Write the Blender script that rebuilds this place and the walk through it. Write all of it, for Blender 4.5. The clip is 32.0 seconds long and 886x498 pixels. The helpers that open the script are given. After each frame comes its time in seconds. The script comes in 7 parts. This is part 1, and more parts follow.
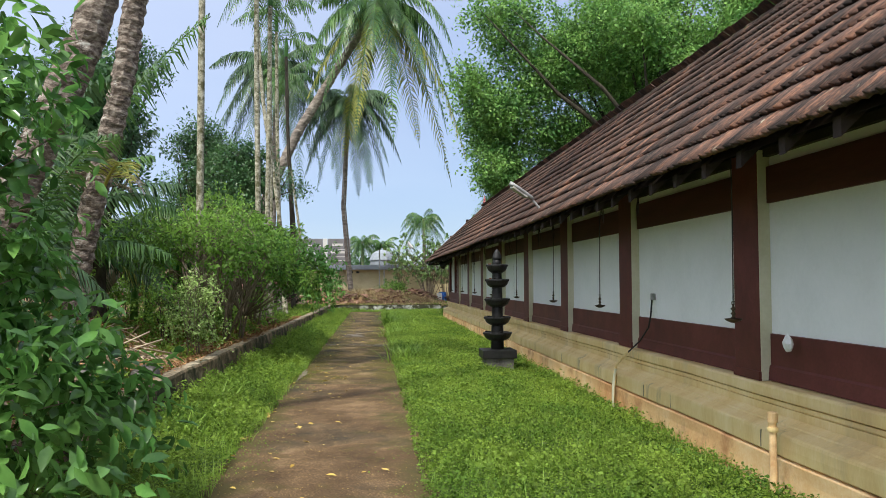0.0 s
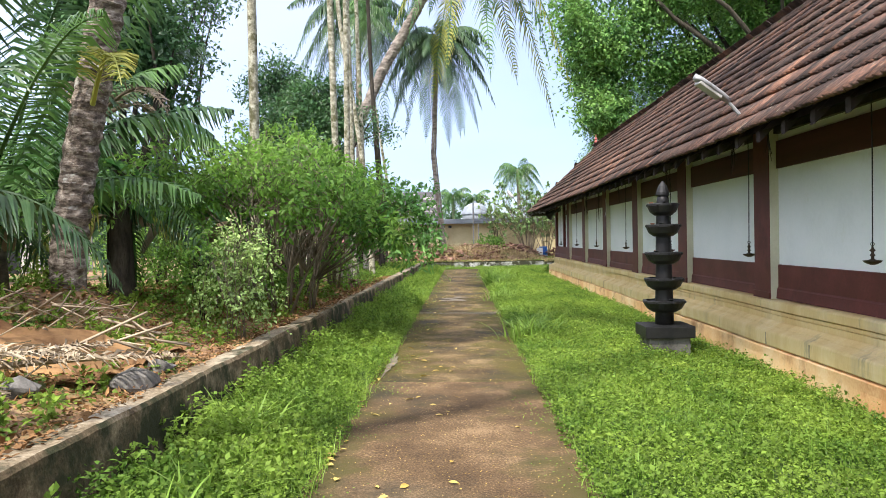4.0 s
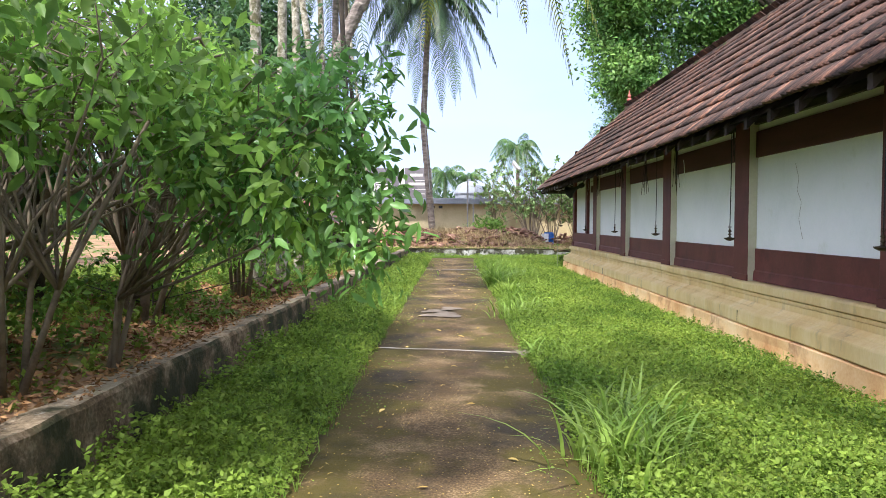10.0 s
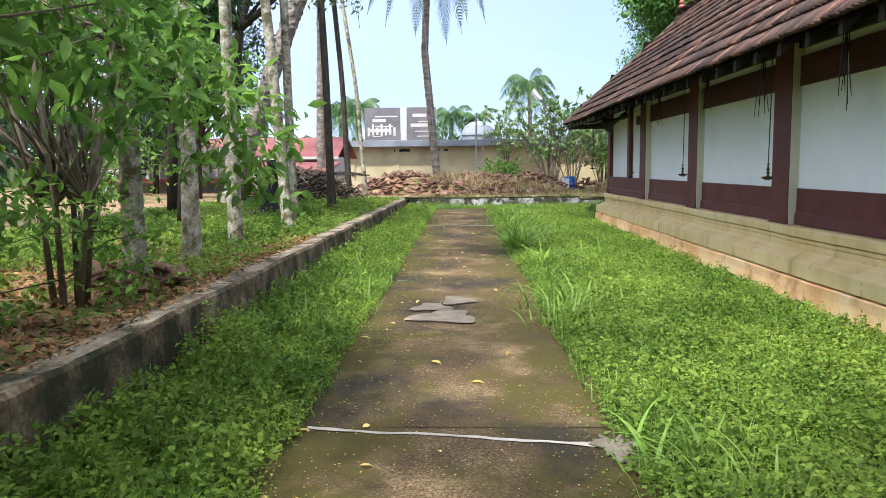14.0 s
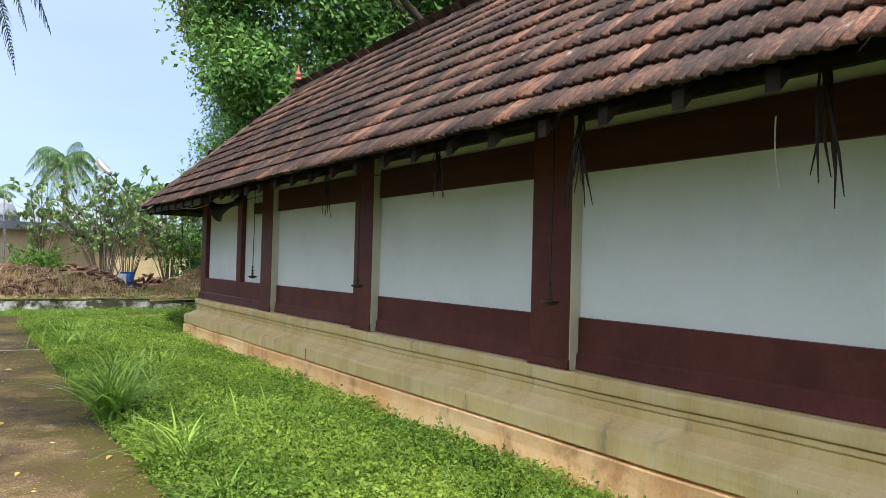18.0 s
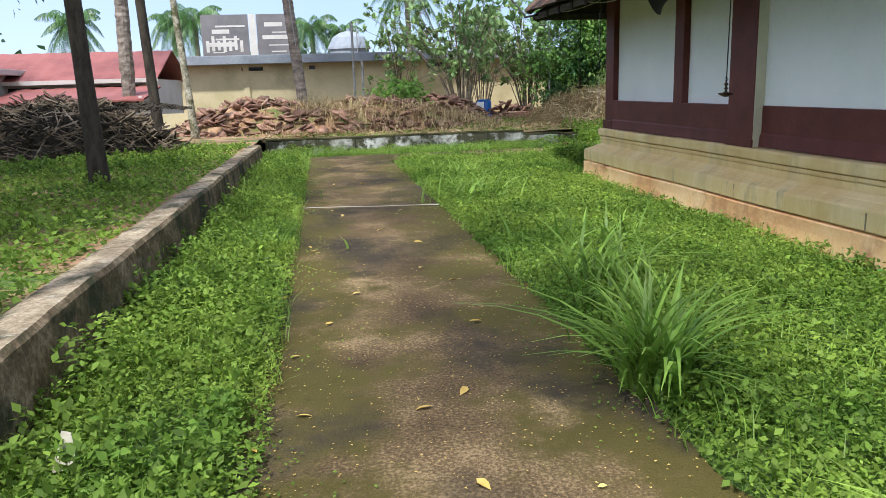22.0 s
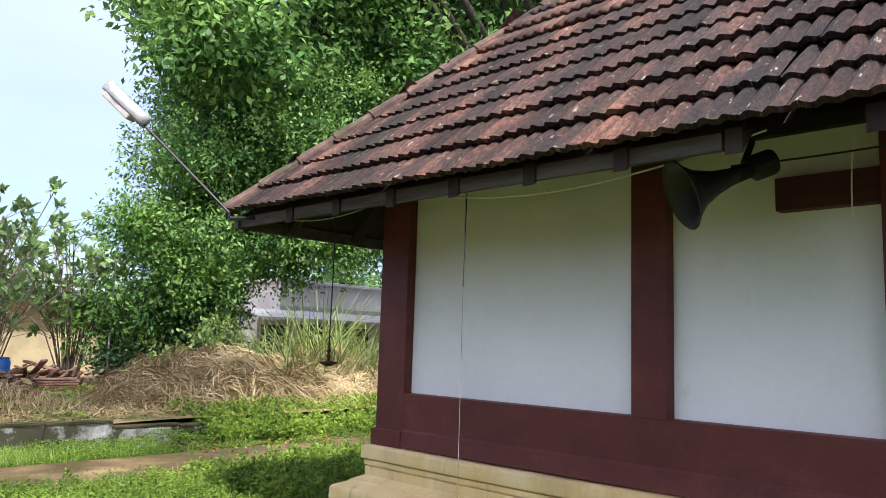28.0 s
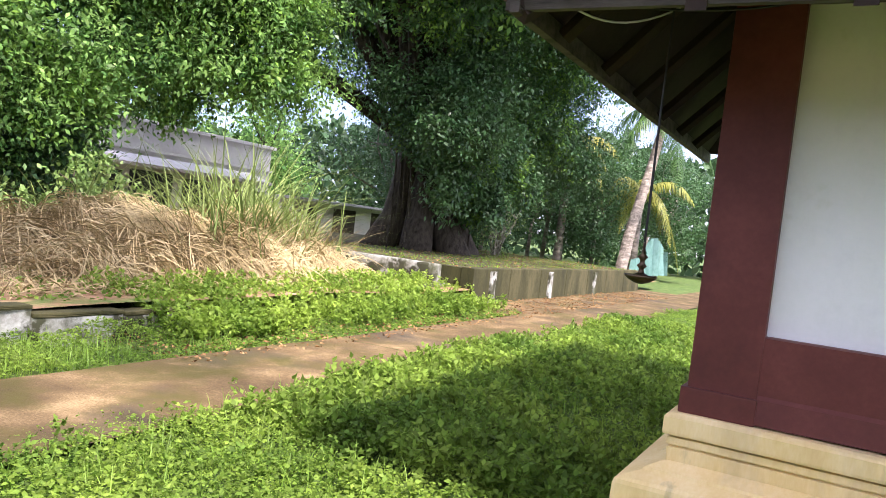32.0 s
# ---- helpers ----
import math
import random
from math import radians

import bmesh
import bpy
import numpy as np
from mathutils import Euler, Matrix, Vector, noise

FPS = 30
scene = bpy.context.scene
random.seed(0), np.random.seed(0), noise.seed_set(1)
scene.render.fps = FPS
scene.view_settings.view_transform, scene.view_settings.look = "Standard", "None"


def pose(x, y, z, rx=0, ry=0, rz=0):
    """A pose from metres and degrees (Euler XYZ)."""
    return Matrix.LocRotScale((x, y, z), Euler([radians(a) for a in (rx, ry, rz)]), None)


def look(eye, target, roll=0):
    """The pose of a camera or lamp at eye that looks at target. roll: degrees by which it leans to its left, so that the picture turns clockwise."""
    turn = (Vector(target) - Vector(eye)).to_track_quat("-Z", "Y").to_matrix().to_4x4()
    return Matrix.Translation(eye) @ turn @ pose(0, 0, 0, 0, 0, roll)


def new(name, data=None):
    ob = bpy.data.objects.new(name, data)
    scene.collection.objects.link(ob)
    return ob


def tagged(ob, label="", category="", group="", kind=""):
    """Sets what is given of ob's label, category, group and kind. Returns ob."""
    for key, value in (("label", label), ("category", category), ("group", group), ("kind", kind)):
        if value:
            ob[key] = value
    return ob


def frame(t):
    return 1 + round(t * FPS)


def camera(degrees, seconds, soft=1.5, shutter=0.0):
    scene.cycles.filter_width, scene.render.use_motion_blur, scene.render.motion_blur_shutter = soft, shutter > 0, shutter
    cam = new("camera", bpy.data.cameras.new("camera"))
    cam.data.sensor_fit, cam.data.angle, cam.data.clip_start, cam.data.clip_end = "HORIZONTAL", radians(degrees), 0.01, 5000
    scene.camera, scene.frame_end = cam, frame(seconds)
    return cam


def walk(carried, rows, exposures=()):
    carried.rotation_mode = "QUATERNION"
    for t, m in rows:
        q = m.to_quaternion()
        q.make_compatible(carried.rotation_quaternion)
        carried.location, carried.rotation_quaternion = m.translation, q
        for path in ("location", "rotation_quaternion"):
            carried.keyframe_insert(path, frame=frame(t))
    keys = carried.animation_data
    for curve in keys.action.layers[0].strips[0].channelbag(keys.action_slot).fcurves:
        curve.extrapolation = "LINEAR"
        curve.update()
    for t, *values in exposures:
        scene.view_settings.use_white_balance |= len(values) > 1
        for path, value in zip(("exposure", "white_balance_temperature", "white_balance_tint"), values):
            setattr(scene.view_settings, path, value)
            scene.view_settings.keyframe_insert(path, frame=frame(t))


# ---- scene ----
cam = camera(60.7, 32.0, 0.75)
PATH = [
    (0, (-0.998, -7.544, 1.648), (-0.815, -5.554, 1.735), -0.2),
    (0.5, (-0.947, -7.04, 1.618), (-0.974, -5.04, 1.659), 0.1),
    (1, (-1.006, -6.523, 1.577), (-1.105, -4.525, 1.56), -0.6),
    (1.5, (-1.075, -6.043, 1.543), (-1.272, -4.053, 1.481), -1.5),
    (2, (-1.166, -5.562, 1.529), (-1.399, -3.576, 1.483), -1.9),
    (2.5, (-1.261, -4.989, 1.557), (-1.436, -2.997, 1.515), -1.8),
    (3, (-1.342, -4.382, 1.57), (-1.495, -2.388, 1.517), -1.6),
    (3.5, (-1.349, -3.801, 1.573), (-1.429, -1.804, 1.527), -1.3),
    (4, (-1.327, -3.307, 1.562), (-1.379, -1.308, 1.535), -1.1),
    (4.5, (-1.337, -2.771, 1.573), (-1.353, -0.772, 1.529), -1.1),
    (6.5, (-1.418, -0.337, 1.494), (-1.404, 1.662, 1.443), 0.0),
    (7, (-1.417, 0.267, 1.499), (-1.357, 2.263, 1.406), 0.6),
    (7.5, (-1.455, 0.824, 1.494), (-1.384, 2.82, 1.379), 0.2),
    (8, (-1.491, 1.442, 1.478), (-1.423, 3.436, 1.342), 0.1),
    (8.5, (-1.449, 1.991, 1.488), (-1.405, 3.988, 1.396), 0.0),
    (9, (-1.435, 2.544, 1.484), (-1.437, 4.543, 1.427), 0.3),
    (9.5, (-1.391, 3.118, 1.487), (-1.408, 5.117, 1.423), 0.3),
    (10, (-1.386, 3.708, 1.496), (-1.414, 5.706, 1.424), 0.2),
    (10.5, (-1.42, 4.428, 1.497), (-1.451, 6.425, 1.401), -0.1),
    (11, (-1.447, 5.005, 1.506), (-1.462, 7.002, 1.392), -0.5),
    (11.5, (-1.449, 5.6, 1.516), (-1.305, 7.593, 1.426), 0.3),
    (12, (-1.338, 6.185, 1.545), (-1.018, 8.159, 1.517), 1.3),
    (12.5, (-1.278, 6.765, 1.553), (-0.873, 8.723, 1.569), 1.4),
    (13, (-1.244, 7.318, 1.528), (-0.974, 9.3, 1.525), 0.5),
    (13.5, (-1.296, 7.902, 1.478), (-1.274, 9.899, 1.373), -0.5),
    (14, (-1.389, 8.52, 1.448), (-1.438, 10.508, 1.233), -0.6),
    (14.5, (-1.482, 9.142, 1.427), (-1.287, 11.117, 1.179), 0.8),
    (15, (-1.478, 9.884, 1.51), (-0.896, 11.788, 1.324), 1.6),
    (15.5, (-1.496, 10.472, 1.538), (-0.57, 12.244, 1.47), 2.7),
    (17.5, (-1.722, 12.706, 1.604), (-0.544, 14.322, 1.649), 1.5),
    (18, (-1.742, 13.24, 1.572), (-0.666, 14.925, 1.612), 1.5),
    (18.5, (-1.71, 13.837, 1.565), (-0.683, 15.553, 1.579), 1.5),
    (19, (-1.777, 14.403, 1.573), (-0.838, 16.168, 1.542), 1.2),
    (19.5, (-1.891, 14.972, 1.558), (-1.075, 16.796, 1.465), 0.5),
    (20, (-2.029, 15.516, 1.537), (-1.45, 17.425, 1.403), -1.2),
    (20.5, (-2.127, 16.025, 1.52), (-1.843, 17.998, 1.358), -2.9),
    (21, (-2.111, 16.6, 1.495), (-1.994, 18.584, 1.273), -3.4),
    (21.5, (-2.062, 17.242, 1.457), (-1.89, 19.205, 1.119), -2.5),
    (22, (-1.973, 17.846, 1.454), (-1.677, 19.778, 1.034), -1.8),
    (22.5, (-1.904, 18.406, 1.445), (-1.454, 20.315, 1.055), -0.5),
    (23, (-1.858, 19.022, 1.415), (-1.107, 20.866, 1.222), 1.7),
    (23.5, (-1.812, 19.556, 1.465), (-0.769, 21.262, 1.513), 2.7),
    (24, (-1.778, 20.131, 1.488), (-0.52, 21.677, 1.647), 1.9),
    (24.5, (-1.787, 20.717, 1.505), (-0.389, 22.138, 1.671), 0.9),
    (26.5, (-1.844, 23.173, 1.541), (-0.321, 24.427, 1.872), 2.7),
    (27, (-1.745, 23.797, 1.529), (-0.241, 25.08, 1.833), 2.8),
    (27.5, (-1.7, 24.45, 1.524), (-0.257, 25.811, 1.786), 2.2),
    (28, (-1.687, 25.113, 1.565), (-0.271, 26.502, 1.814), 1.8),
    (28.5, (-1.682, 25.772, 1.544), (-0.342, 27.246, 1.724), 1.7),
    (29, (-1.694, 26.392, 1.557), (-0.44, 27.941, 1.719), 1.5),
    (29.5, (-1.722, 27.015, 1.548), (-0.446, 28.547, 1.696), 2.6),
    (30, (-1.694, 27.616, 1.537), (-0.432, 29.166, 1.615), 3.5),
    (30.5, (-1.636, 28.201, 1.523), (-0.337, 29.722, 1.566), 4.7),
    (31, (-1.53, 28.745, 1.533), (-0.126, 30.169, 1.584), 5.0),
    (31.5, (-1.46, 29.183, 1.538), (0.15, 30.37, 1.563), 6.1),
    (32, (-1.408, 29.572, 1.515), (0.354, 30.516, 1.452), 6.8),
]
EXPOSURES = [(0, 1.48, 6170, 9), (0.6, 1.82, 6200, 9), (1.5, 2.17, 6200, 11), (4, 2.09, 6130, 13), (7, 2.11, 6000, 18), (9, 2.14, 5950, 19), (11, 2.28, 5970, 18), (12, 2.32, 5900, 16), (13, 2.12, 5740, 15), (14, 2.03, 5790, 14), (15.5, 1.94, 5970, 13), (17.5, 1.86, 6010, 13), (20, 1.73, 5800, 11), (22, 1.78, 5760, 12), (23, 1.78, 5680, 13), (24, 1.98, 5530, 16), (26.5, 2.6, 6040, 26), (28, 2.17, 5930, 21), (29, 1.72, 5900, 15), (31, 2.1, 6150, 17), (32, 2.66, 6120, 26)]
walk(cam, [(t, look(eye, target, roll)) for t, eye, target, roll in PATH], EXPOSURES)

# ---- world, sun, exposure ----
SUN_EL, SUN_AZ = radians(57.5), math.atan2(-0.53, -0.85)   # sun stands behind and to the left of the walk
world = bpy.data.worlds.new("sky")
scene.world = world
world.use_nodes = True
wn = world.node_tree.nodes
sky = wn.new("ShaderNodeTexSky")
sky.sky_type = "NISHITA"
sky.sun_disc = False
sky.sun_elevation = SUN_EL
sky.sun_rotation = SUN_AZ
sky.air_density, sky.dust_density, sky.ozone_density = 1.0, 0.1, 1.0
wn["Background"].inputs["Strength"].default_value = 0.15
# a thin bright veil of cloud lies over the blue
veil, haze, cloud, over = wn.new("ShaderNodeTexNoise"), wn.new("ShaderNodeValToRGB"), wn.new("ShaderNodeMapping"), wn.new("ShaderNodeMix")
cloud.inputs["Scale"].default_value = (1.0, 1.0, 3.0)
world.node_tree.links.new(wn.new("ShaderNodeTexCoord").outputs["Generated"], cloud.inputs["Vector"])
world.node_tree.links.new(cloud.outputs["Vector"], veil.inputs["Vector"])
veil.inputs["Scale"].default_value, veil.inputs["Detail"].default_value = 1.6, 6
haze.color_ramp.elements[0].position, haze.color_ramp.elements[0].color = 0.38, (0.41, 0.62, 1.12, 1)
haze.color_ramp.elements[1].position, haze.color_ramp.elements[1].color = 0.68, (0.70, 0.86, 1.26, 1)
world.node_tree.links.new(veil.outputs["Fac"], haze.inputs[0])
# towards the sun the veil is brighter and whiter
toward, aureole, glare = wn.new("ShaderNodeVectorMath"), wn.new("ShaderNodeMapRange"), wn.new("ShaderNodeMix")
toward.operation = "DOT_PRODUCT"
toward.inputs[1].default_value = (-0.285, -0.457, 0.843)
world.node_tree.links.new(wn["Texture Coordinate"].outputs["Generated"], toward.inputs[0])
aureole.inputs["From Min"].default_value, aureole.inputs["From Max"].default_value = -0.45, 1.0
world.node_tree.links.new(toward.outputs["Value"], aureole.inputs["Value"])
glare.data_type = "RGBA"
glare.inputs["B"].default_value = (3.9, 3.8, 4.0, 1)
world.node_tree.links.new(aureole.outputs["Result"], glare.inputs["Factor"])
world.node_tree.links.new(haze.outputs[0], glare.inputs["A"])
over.data_type = "RGBA"
over.inputs["Factor"].default_value = 0.86
world.node_tree.links.new(sky.outputs["Color"], over.inputs["A"])
world.node_tree.links.new(glare.outputs["Result"], over.inputs["B"])
world.node_tree.links.new(over.outputs["Result"], wn["Background"].inputs["Color"])
sun = new("sun", bpy.data.lights.new("sun", "SUN"))
sun.data.energy, sun.data.angle, sun.data.color = 1.85, radians(3.5), (1.0, 0.93, 0.80)
sun.matrix_world = look((-0.53 * 20, -0.85 * 20, 20 * math.tan(SUN_EL)), (0, 0, 0))


# ---- helpers of this scene ----
def part(name, bm, material, parent=None, label="", smooth=False):
    me = bpy.data.meshes.new(name)
    bm.to_mesh(me)
    bm.free()
    me.materials.append(material)
    if smooth:
        me.shade_smooth()
    ob = new(name, me)
    ob.parent = parent
    if label:
        tagged(ob, label)
    return ob


def box(bm, x0, y0, z0, x1, y1, z1):
    v = [bm.verts.new((x, y, z)) for x in (x0, x1) for y in (y0, y1) for z in (z0, z1)]
    for f in ((0, 1, 3, 2), (4, 6, 7, 5), (0, 4, 5, 1), (2, 3, 7, 6), (0, 2, 6, 4), (1, 5, 7, 3)):
        bm.faces.new([v[i] for i in f])
    return v


def boxed(*c, bevel=0.0):
    bm = bmesh.new()
    box(bm, *c)
    if bevel:
        bmesh.ops.bevel(bm, geom=bm.edges[:], offset=bevel, segments=2, affect="EDGES", profile=0.6)
    return bm


def revolve(bm, profile, seg=16, cx=0.0, cy=0.0):
    rings = [[bm.verts.new((cx + r * math.cos(2 * math.pi * i / seg), cy + r * math.sin(2 * math.pi * i / seg), z)) for i in range(seg)] for r, z in profile]
    for a, b in zip(rings, rings[1:]):
        for i in range(seg):
            bm.faces.new((a[i], a[(i + 1) % seg], b[(i + 1) % seg], b[i]))
    bm.faces.new(list(reversed(rings[0])))
    bm.faces.new(rings[-1])


def tube(bm, pts, radii, seg=8):
    """A tapered tube along points."""
    pts = [Vector(p) for p in pts]
    if not hasattr(radii, "__len__"):
        radii = [radii] * len(pts)
    radii = [float(q) for q in radii]
    rings, side = [], None
    for i, p in enumerate(pts):
        d = (pts[min(i + 1, len(pts) - 1)] - pts[max(i - 1, 0)]).normalized()
        side = d.orthogonal().normalized() if side is None else (side - d * side.dot(d)).normalized()
        up = d.cross(side)
        rings.append([bm.verts.new(p + radii[i] * (math.cos(2 * math.pi * k / seg) * side + math.sin(2 * math.pi * k / seg) * up)) for k in range(seg)])
    for a, b in zip(rings, rings[1:]):
        for k in range(seg):
            bm.faces.new((a[k], a[(k + 1) % seg], b[(k + 1) % seg], b[k]))
    bm.faces.new(list(reversed(rings[0])))
    bm.faces.new(rings[-1])


def np_mesh(name, verts, faces, material, parent=None, label="", kind=""):
    """One mesh from arrays of vertices and of faces that all have the same number of corners."""
    me = bpy.data.meshes.new(name)
    verts, faces = np.asarray(verts, np.float32), np.asarray(faces, np.int32)
    n, k = faces.shape
    me.vertices.add(len(verts))
    me.vertices.foreach_set("co", verts.ravel())
    me.loops.add(n * k)
    me.loops.foreach_set("vertex_index", faces.ravel())
    me.polygons.add(n)
    me.polygons.foreach_set("loop_start", np.arange(0, n * k, k, dtype=np.int32))
    me.update(calc_edges=True)
    me.materials.append(material)
    ob = new(name, me)
    ob.parent = parent
    return tagged(ob, label, kind=kind)


# ---- materials ----
def ramp(nt, src, stops):
    r = nt.nodes.new("ShaderNodeValToRGB")
    e = r.color_ramp.elements
    e[0].position, e[0].color = stops[0][0], (*stops[0][1], 1)
    e[1].position, e[1].color = stops[-1][0], (*stops[-1][1], 1)
    for p, c in stops[1:-1]:
        e.new(p).color = (*c, 1)
    nt.links.new(src, r.inputs[0])
    return r.outputs[0]


def surf(name, stops, scale=3.0, fine=40.0, rough=0.8, bump=0.3, depth=0.01, stain=None, stain_scale=0.7, stain_at=(0.5, 0.7), metal=0.0, stretch=(1, 1, 1), pieces=0.0, trans=0.0, islands=0.0, spec=0.3, stain2=None, edge=None, grainy=0.35):
    """A weathered surface: coarse mottling through a ramp of colours, fine grain, an optional stain, relief."""
    m = bpy.data.materials.new(name)
    m.use_nodes = True
    nt = m.node_tree
    n, l = nt.nodes, nt.links
    b = n["Principled BSDF"]
    tc = n.new("ShaderNodeTexCoord")
    mp = n.new("ShaderNodeMapping")
    mp.inputs["Scale"].default_value = stretch
    geo = n.new("ShaderNodeNewGeometry")
    l.new(geo.outputs["Position"], mp.inputs[0])

    def noise_tex(s, detail=5.0, rgh=0.6):
        t = n.new("ShaderNodeTexNoise")
        t.inputs["Scale"].default_value, t.inputs["Detail"].default_value, t.inputs["Roughness"].default_value = s, detail, rgh
        l.new(mp.outputs[0], t.inputs["Vector"])
        return t.outputs["Fac"]

    coarse, grain = noise_tex(scale), noise_tex(fine, 4, 0.7)
    fac = coarse
    mixf = n.new("ShaderNodeMath")
    mixf.operation = "MULTIPLY_ADD"
    mixf.inputs[1].default_value = grainy
    sub = n.new("ShaderNodeMath")
    sub.operation = "SUBTRACT"
    sub.inputs[1].default_value = 0.5
    l.new(grain, sub.inputs[0])
    l.new(sub.outputs[0], mixf.inputs[0])
    l.new(coarse, mixf.inputs[2])
    fac = mixf.outputs[0]
    col = ramp(nt, fac, stops)
    if pieces or islands:
        oi = n.new("ShaderNodeObjectInfo")
        rnd = oi.outputs["Random"] if pieces else geo.outputs["Random Per Island"]
        hsv = n.new("ShaderNodeHueSaturation")
        mr = n.new("ShaderNodeMapRange")
        amp = pieces or islands
        mr.inputs["To Min"].default_value, mr.inputs["To Max"].default_value = 1 - amp, 1 + amp
        l.new(rnd, mr.inputs["Value"])
        l.new(mr.outputs[0], hsv.inputs["Value"])
        l.new(col, hsv.inputs["Color"])
        col = hsv.outputs[0]
    for tint, s_scale, s_at in ([(stain, stain_scale, stain_at)] if stain else []) + ([stain2] if stain2 else []):
        st = noise_tex(s_scale, 6, 0.65)
        mr = n.new("ShaderNodeMapRange")
        if edge and tint is stain:   # moss creeps in from both sides of a path
            sep, off, side, add = n.new("ShaderNodeSeparateXYZ"), n.new("ShaderNodeMath"), n.new("ShaderNodeMath"), n.new("ShaderNodeMath")
            l.new(geo.outputs["Position"], sep.inputs[0])
            off.operation, side.operation, add.operation = "SUBTRACT", "ABSOLUTE", "MULTIPLY_ADD"
            off.inputs[1].default_value, add.inputs[1].default_value = edge
            l.new(sep.outputs[0], off.inputs[0])
            l.new(off.outputs[0], side.inputs[0])
            l.new(side.outputs[0], add.inputs[0])
            l.new(st, add.inputs[2])
            st = add.outputs[0]
        mr.inputs["From Min"].default_value, mr.inputs["From Max"].default_value = s_at
        l.new(st, mr.inputs["Value"])
        mx = n.new("ShaderNodeMix")
        mx.data_type = "RGBA"
        l.new(mr.outputs[0], mx.inputs["Factor"])
        l.new(col, mx.inputs["A"])
        mx.inputs["B"].default_value = (*tint, 1)
        col = mx.outputs["Result"]
    l.new(col, b.inputs["Base Color"])
    b.inputs["Roughness"].default_value, b.inputs["Metallic"].default_value = rough, metal
    b.inputs["Specular IOR Level"].default_value = spec
    if bump:
        bp = n.new("ShaderNodeBump")
        bp.inputs["Strength"].default_value, bp.inputs["Distance"].default_value = bump, depth
        l.new(fac, bp.inputs["Height"])
        l.new(bp.outputs[0], b.inputs["Normal"])
    if trans:
        tr = n.new("ShaderNodeBsdfTranslucent")
        l.new(col, tr.inputs["Color"])
        ms = n.new("ShaderNodeMixShader")
        ms.inputs[0].default_value = trans
        l.new(b.outputs[0], ms.inputs[1])
        l.new(tr.outputs[0], ms.inputs[2])
        l.new(ms.outputs[0], n["Material Output"].inputs["Surface"])
    return m


PATH_RAMP = [(0.30, (0.052, 0.033, 0.014)), (0.46, (0.108, 0.071, 0.030)), (0.58, (0.162, 0.109, 0.049)), (0.74, (0.32, 0.229, 0.114))]
M_path = surf("path_concrete", [(q, (r * 0.93, g * 0.86, b * 0.90)) for q, (r, g, b) in PATH_RAMP], 1.3, 60, 0.9, 1.0, 0.012, grainy=1.25, stain=(0.080, 0.066, 0.018), stain_scale=1.9, stain_at=(0.62, 0.80), pieces=0.06, stain2=((0.046, 0.037, 0.021), 0.6, (0.52, 0.66)), edge=(-1.45, 0.27))
M_path_moss = surf("path_concrete_mossy", PATH_RAMP, 1.3, 60, 0.9, 1.0, 0.012, grainy=1.25, stain=(0.084, 0.068, 0.013), stain_scale=2.3, stain_at=(0.53, 0.70), pieces=0.06, stain2=((0.040, 0.031, 0.017), 0.75, (0.50, 0.64)), edge=(-1.45, 0.30))
M_path_cross = surf("path_concrete_cross", PATH_RAMP, 1.3, 60, 0.9, 1.0, 0.008, grainy=0.6, stain=(0.075, 0.062, 0.014), stain_scale=1.2, stain_at=(0.47, 0.62), pieces=0.06, stain2=((0.06, 0.047, 0.03), 0.5, (0.52, 0.68)))
M_soil = surf("garden_soil", [(0.3, (0.15, 0.08, 0.042)), (0.5, (0.28, 0.165, 0.09)), (0.7, (0.40, 0.27, 0.15))], 2.0, 30, 0.95, 0.8, 0.03, stain=(0.07, 0.12, 0.02), stain_scale=0.9, stain_at=(0.5, 0.62))
M_lawn = surf("lawn_earth", [(0.3, (0.035, 0.06, 0.014)), (0.5, (0.07, 0.12, 0.022)), (0.7, (0.12, 0.15, 0.04))], 3.0, 50, 0.95, 0.8, 0.02)
M_white = surf("lime_wash", [(0.3, (0.74, 0.765, 0.74)), (0.5, (0.80, 0.82, 0.80)), (0.7, (0.84, 0.85, 0.835))], 1.0, 25, 0.85, 0.2, 0.004, stain=(0.62, 0.64, 0.52), stain_scale=1.4, stain_at=(0.62, 0.8))
M_flank = surf("cream_flank", [(0.3, (0.50, 0.48, 0.33)), (0.6, (0.62, 0.60, 0.45))], 1.0, 25, 0.85, 0.2, 0.004)
M_red = surf("red_oxide_paint", [(0.3, (0.088, 0.024, 0.020)), (0.5, (0.115, 0.031, 0.026)), (0.7, (0.15, 0.043, 0.036))], 2.0, 30, 0.55, 0.25, 0.004, stain=(0.07, 0.02, 0.018), stain_scale=1.5, stain_at=(0.55, 0.75))
# Maroon timber made darker in colour to carry the shade under the eave
M_beam_shaded = surf("eave_shaded_maroon_timber", [(0.3, (0.055, 0.017, 0.015)), (0.5, (0.078, 0.023, 0.020)), (0.7, (0.105, 0.032, 0.027))], 2.0, 30, 0.6, 0.35, 0.005, stretch=(1, 0.35, 3))
M_cream = surf("cream_paint", [(0.3, (0.62, 0.43, 0.18)), (0.5, (0.71, 0.54, 0.25)), (0.7, (0.78, 0.63, 0.35))], 1.2, 30, 0.8, 0.35, 0.006, stain=(0.24, 0.21, 0.14), stain_scale=2.2, stain_at=(0.60, 0.78), stretch=(1, 1.6, 0.4), stain2=((0.42, 0.33, 0.20), 0.8, (0.55, 0.8)))
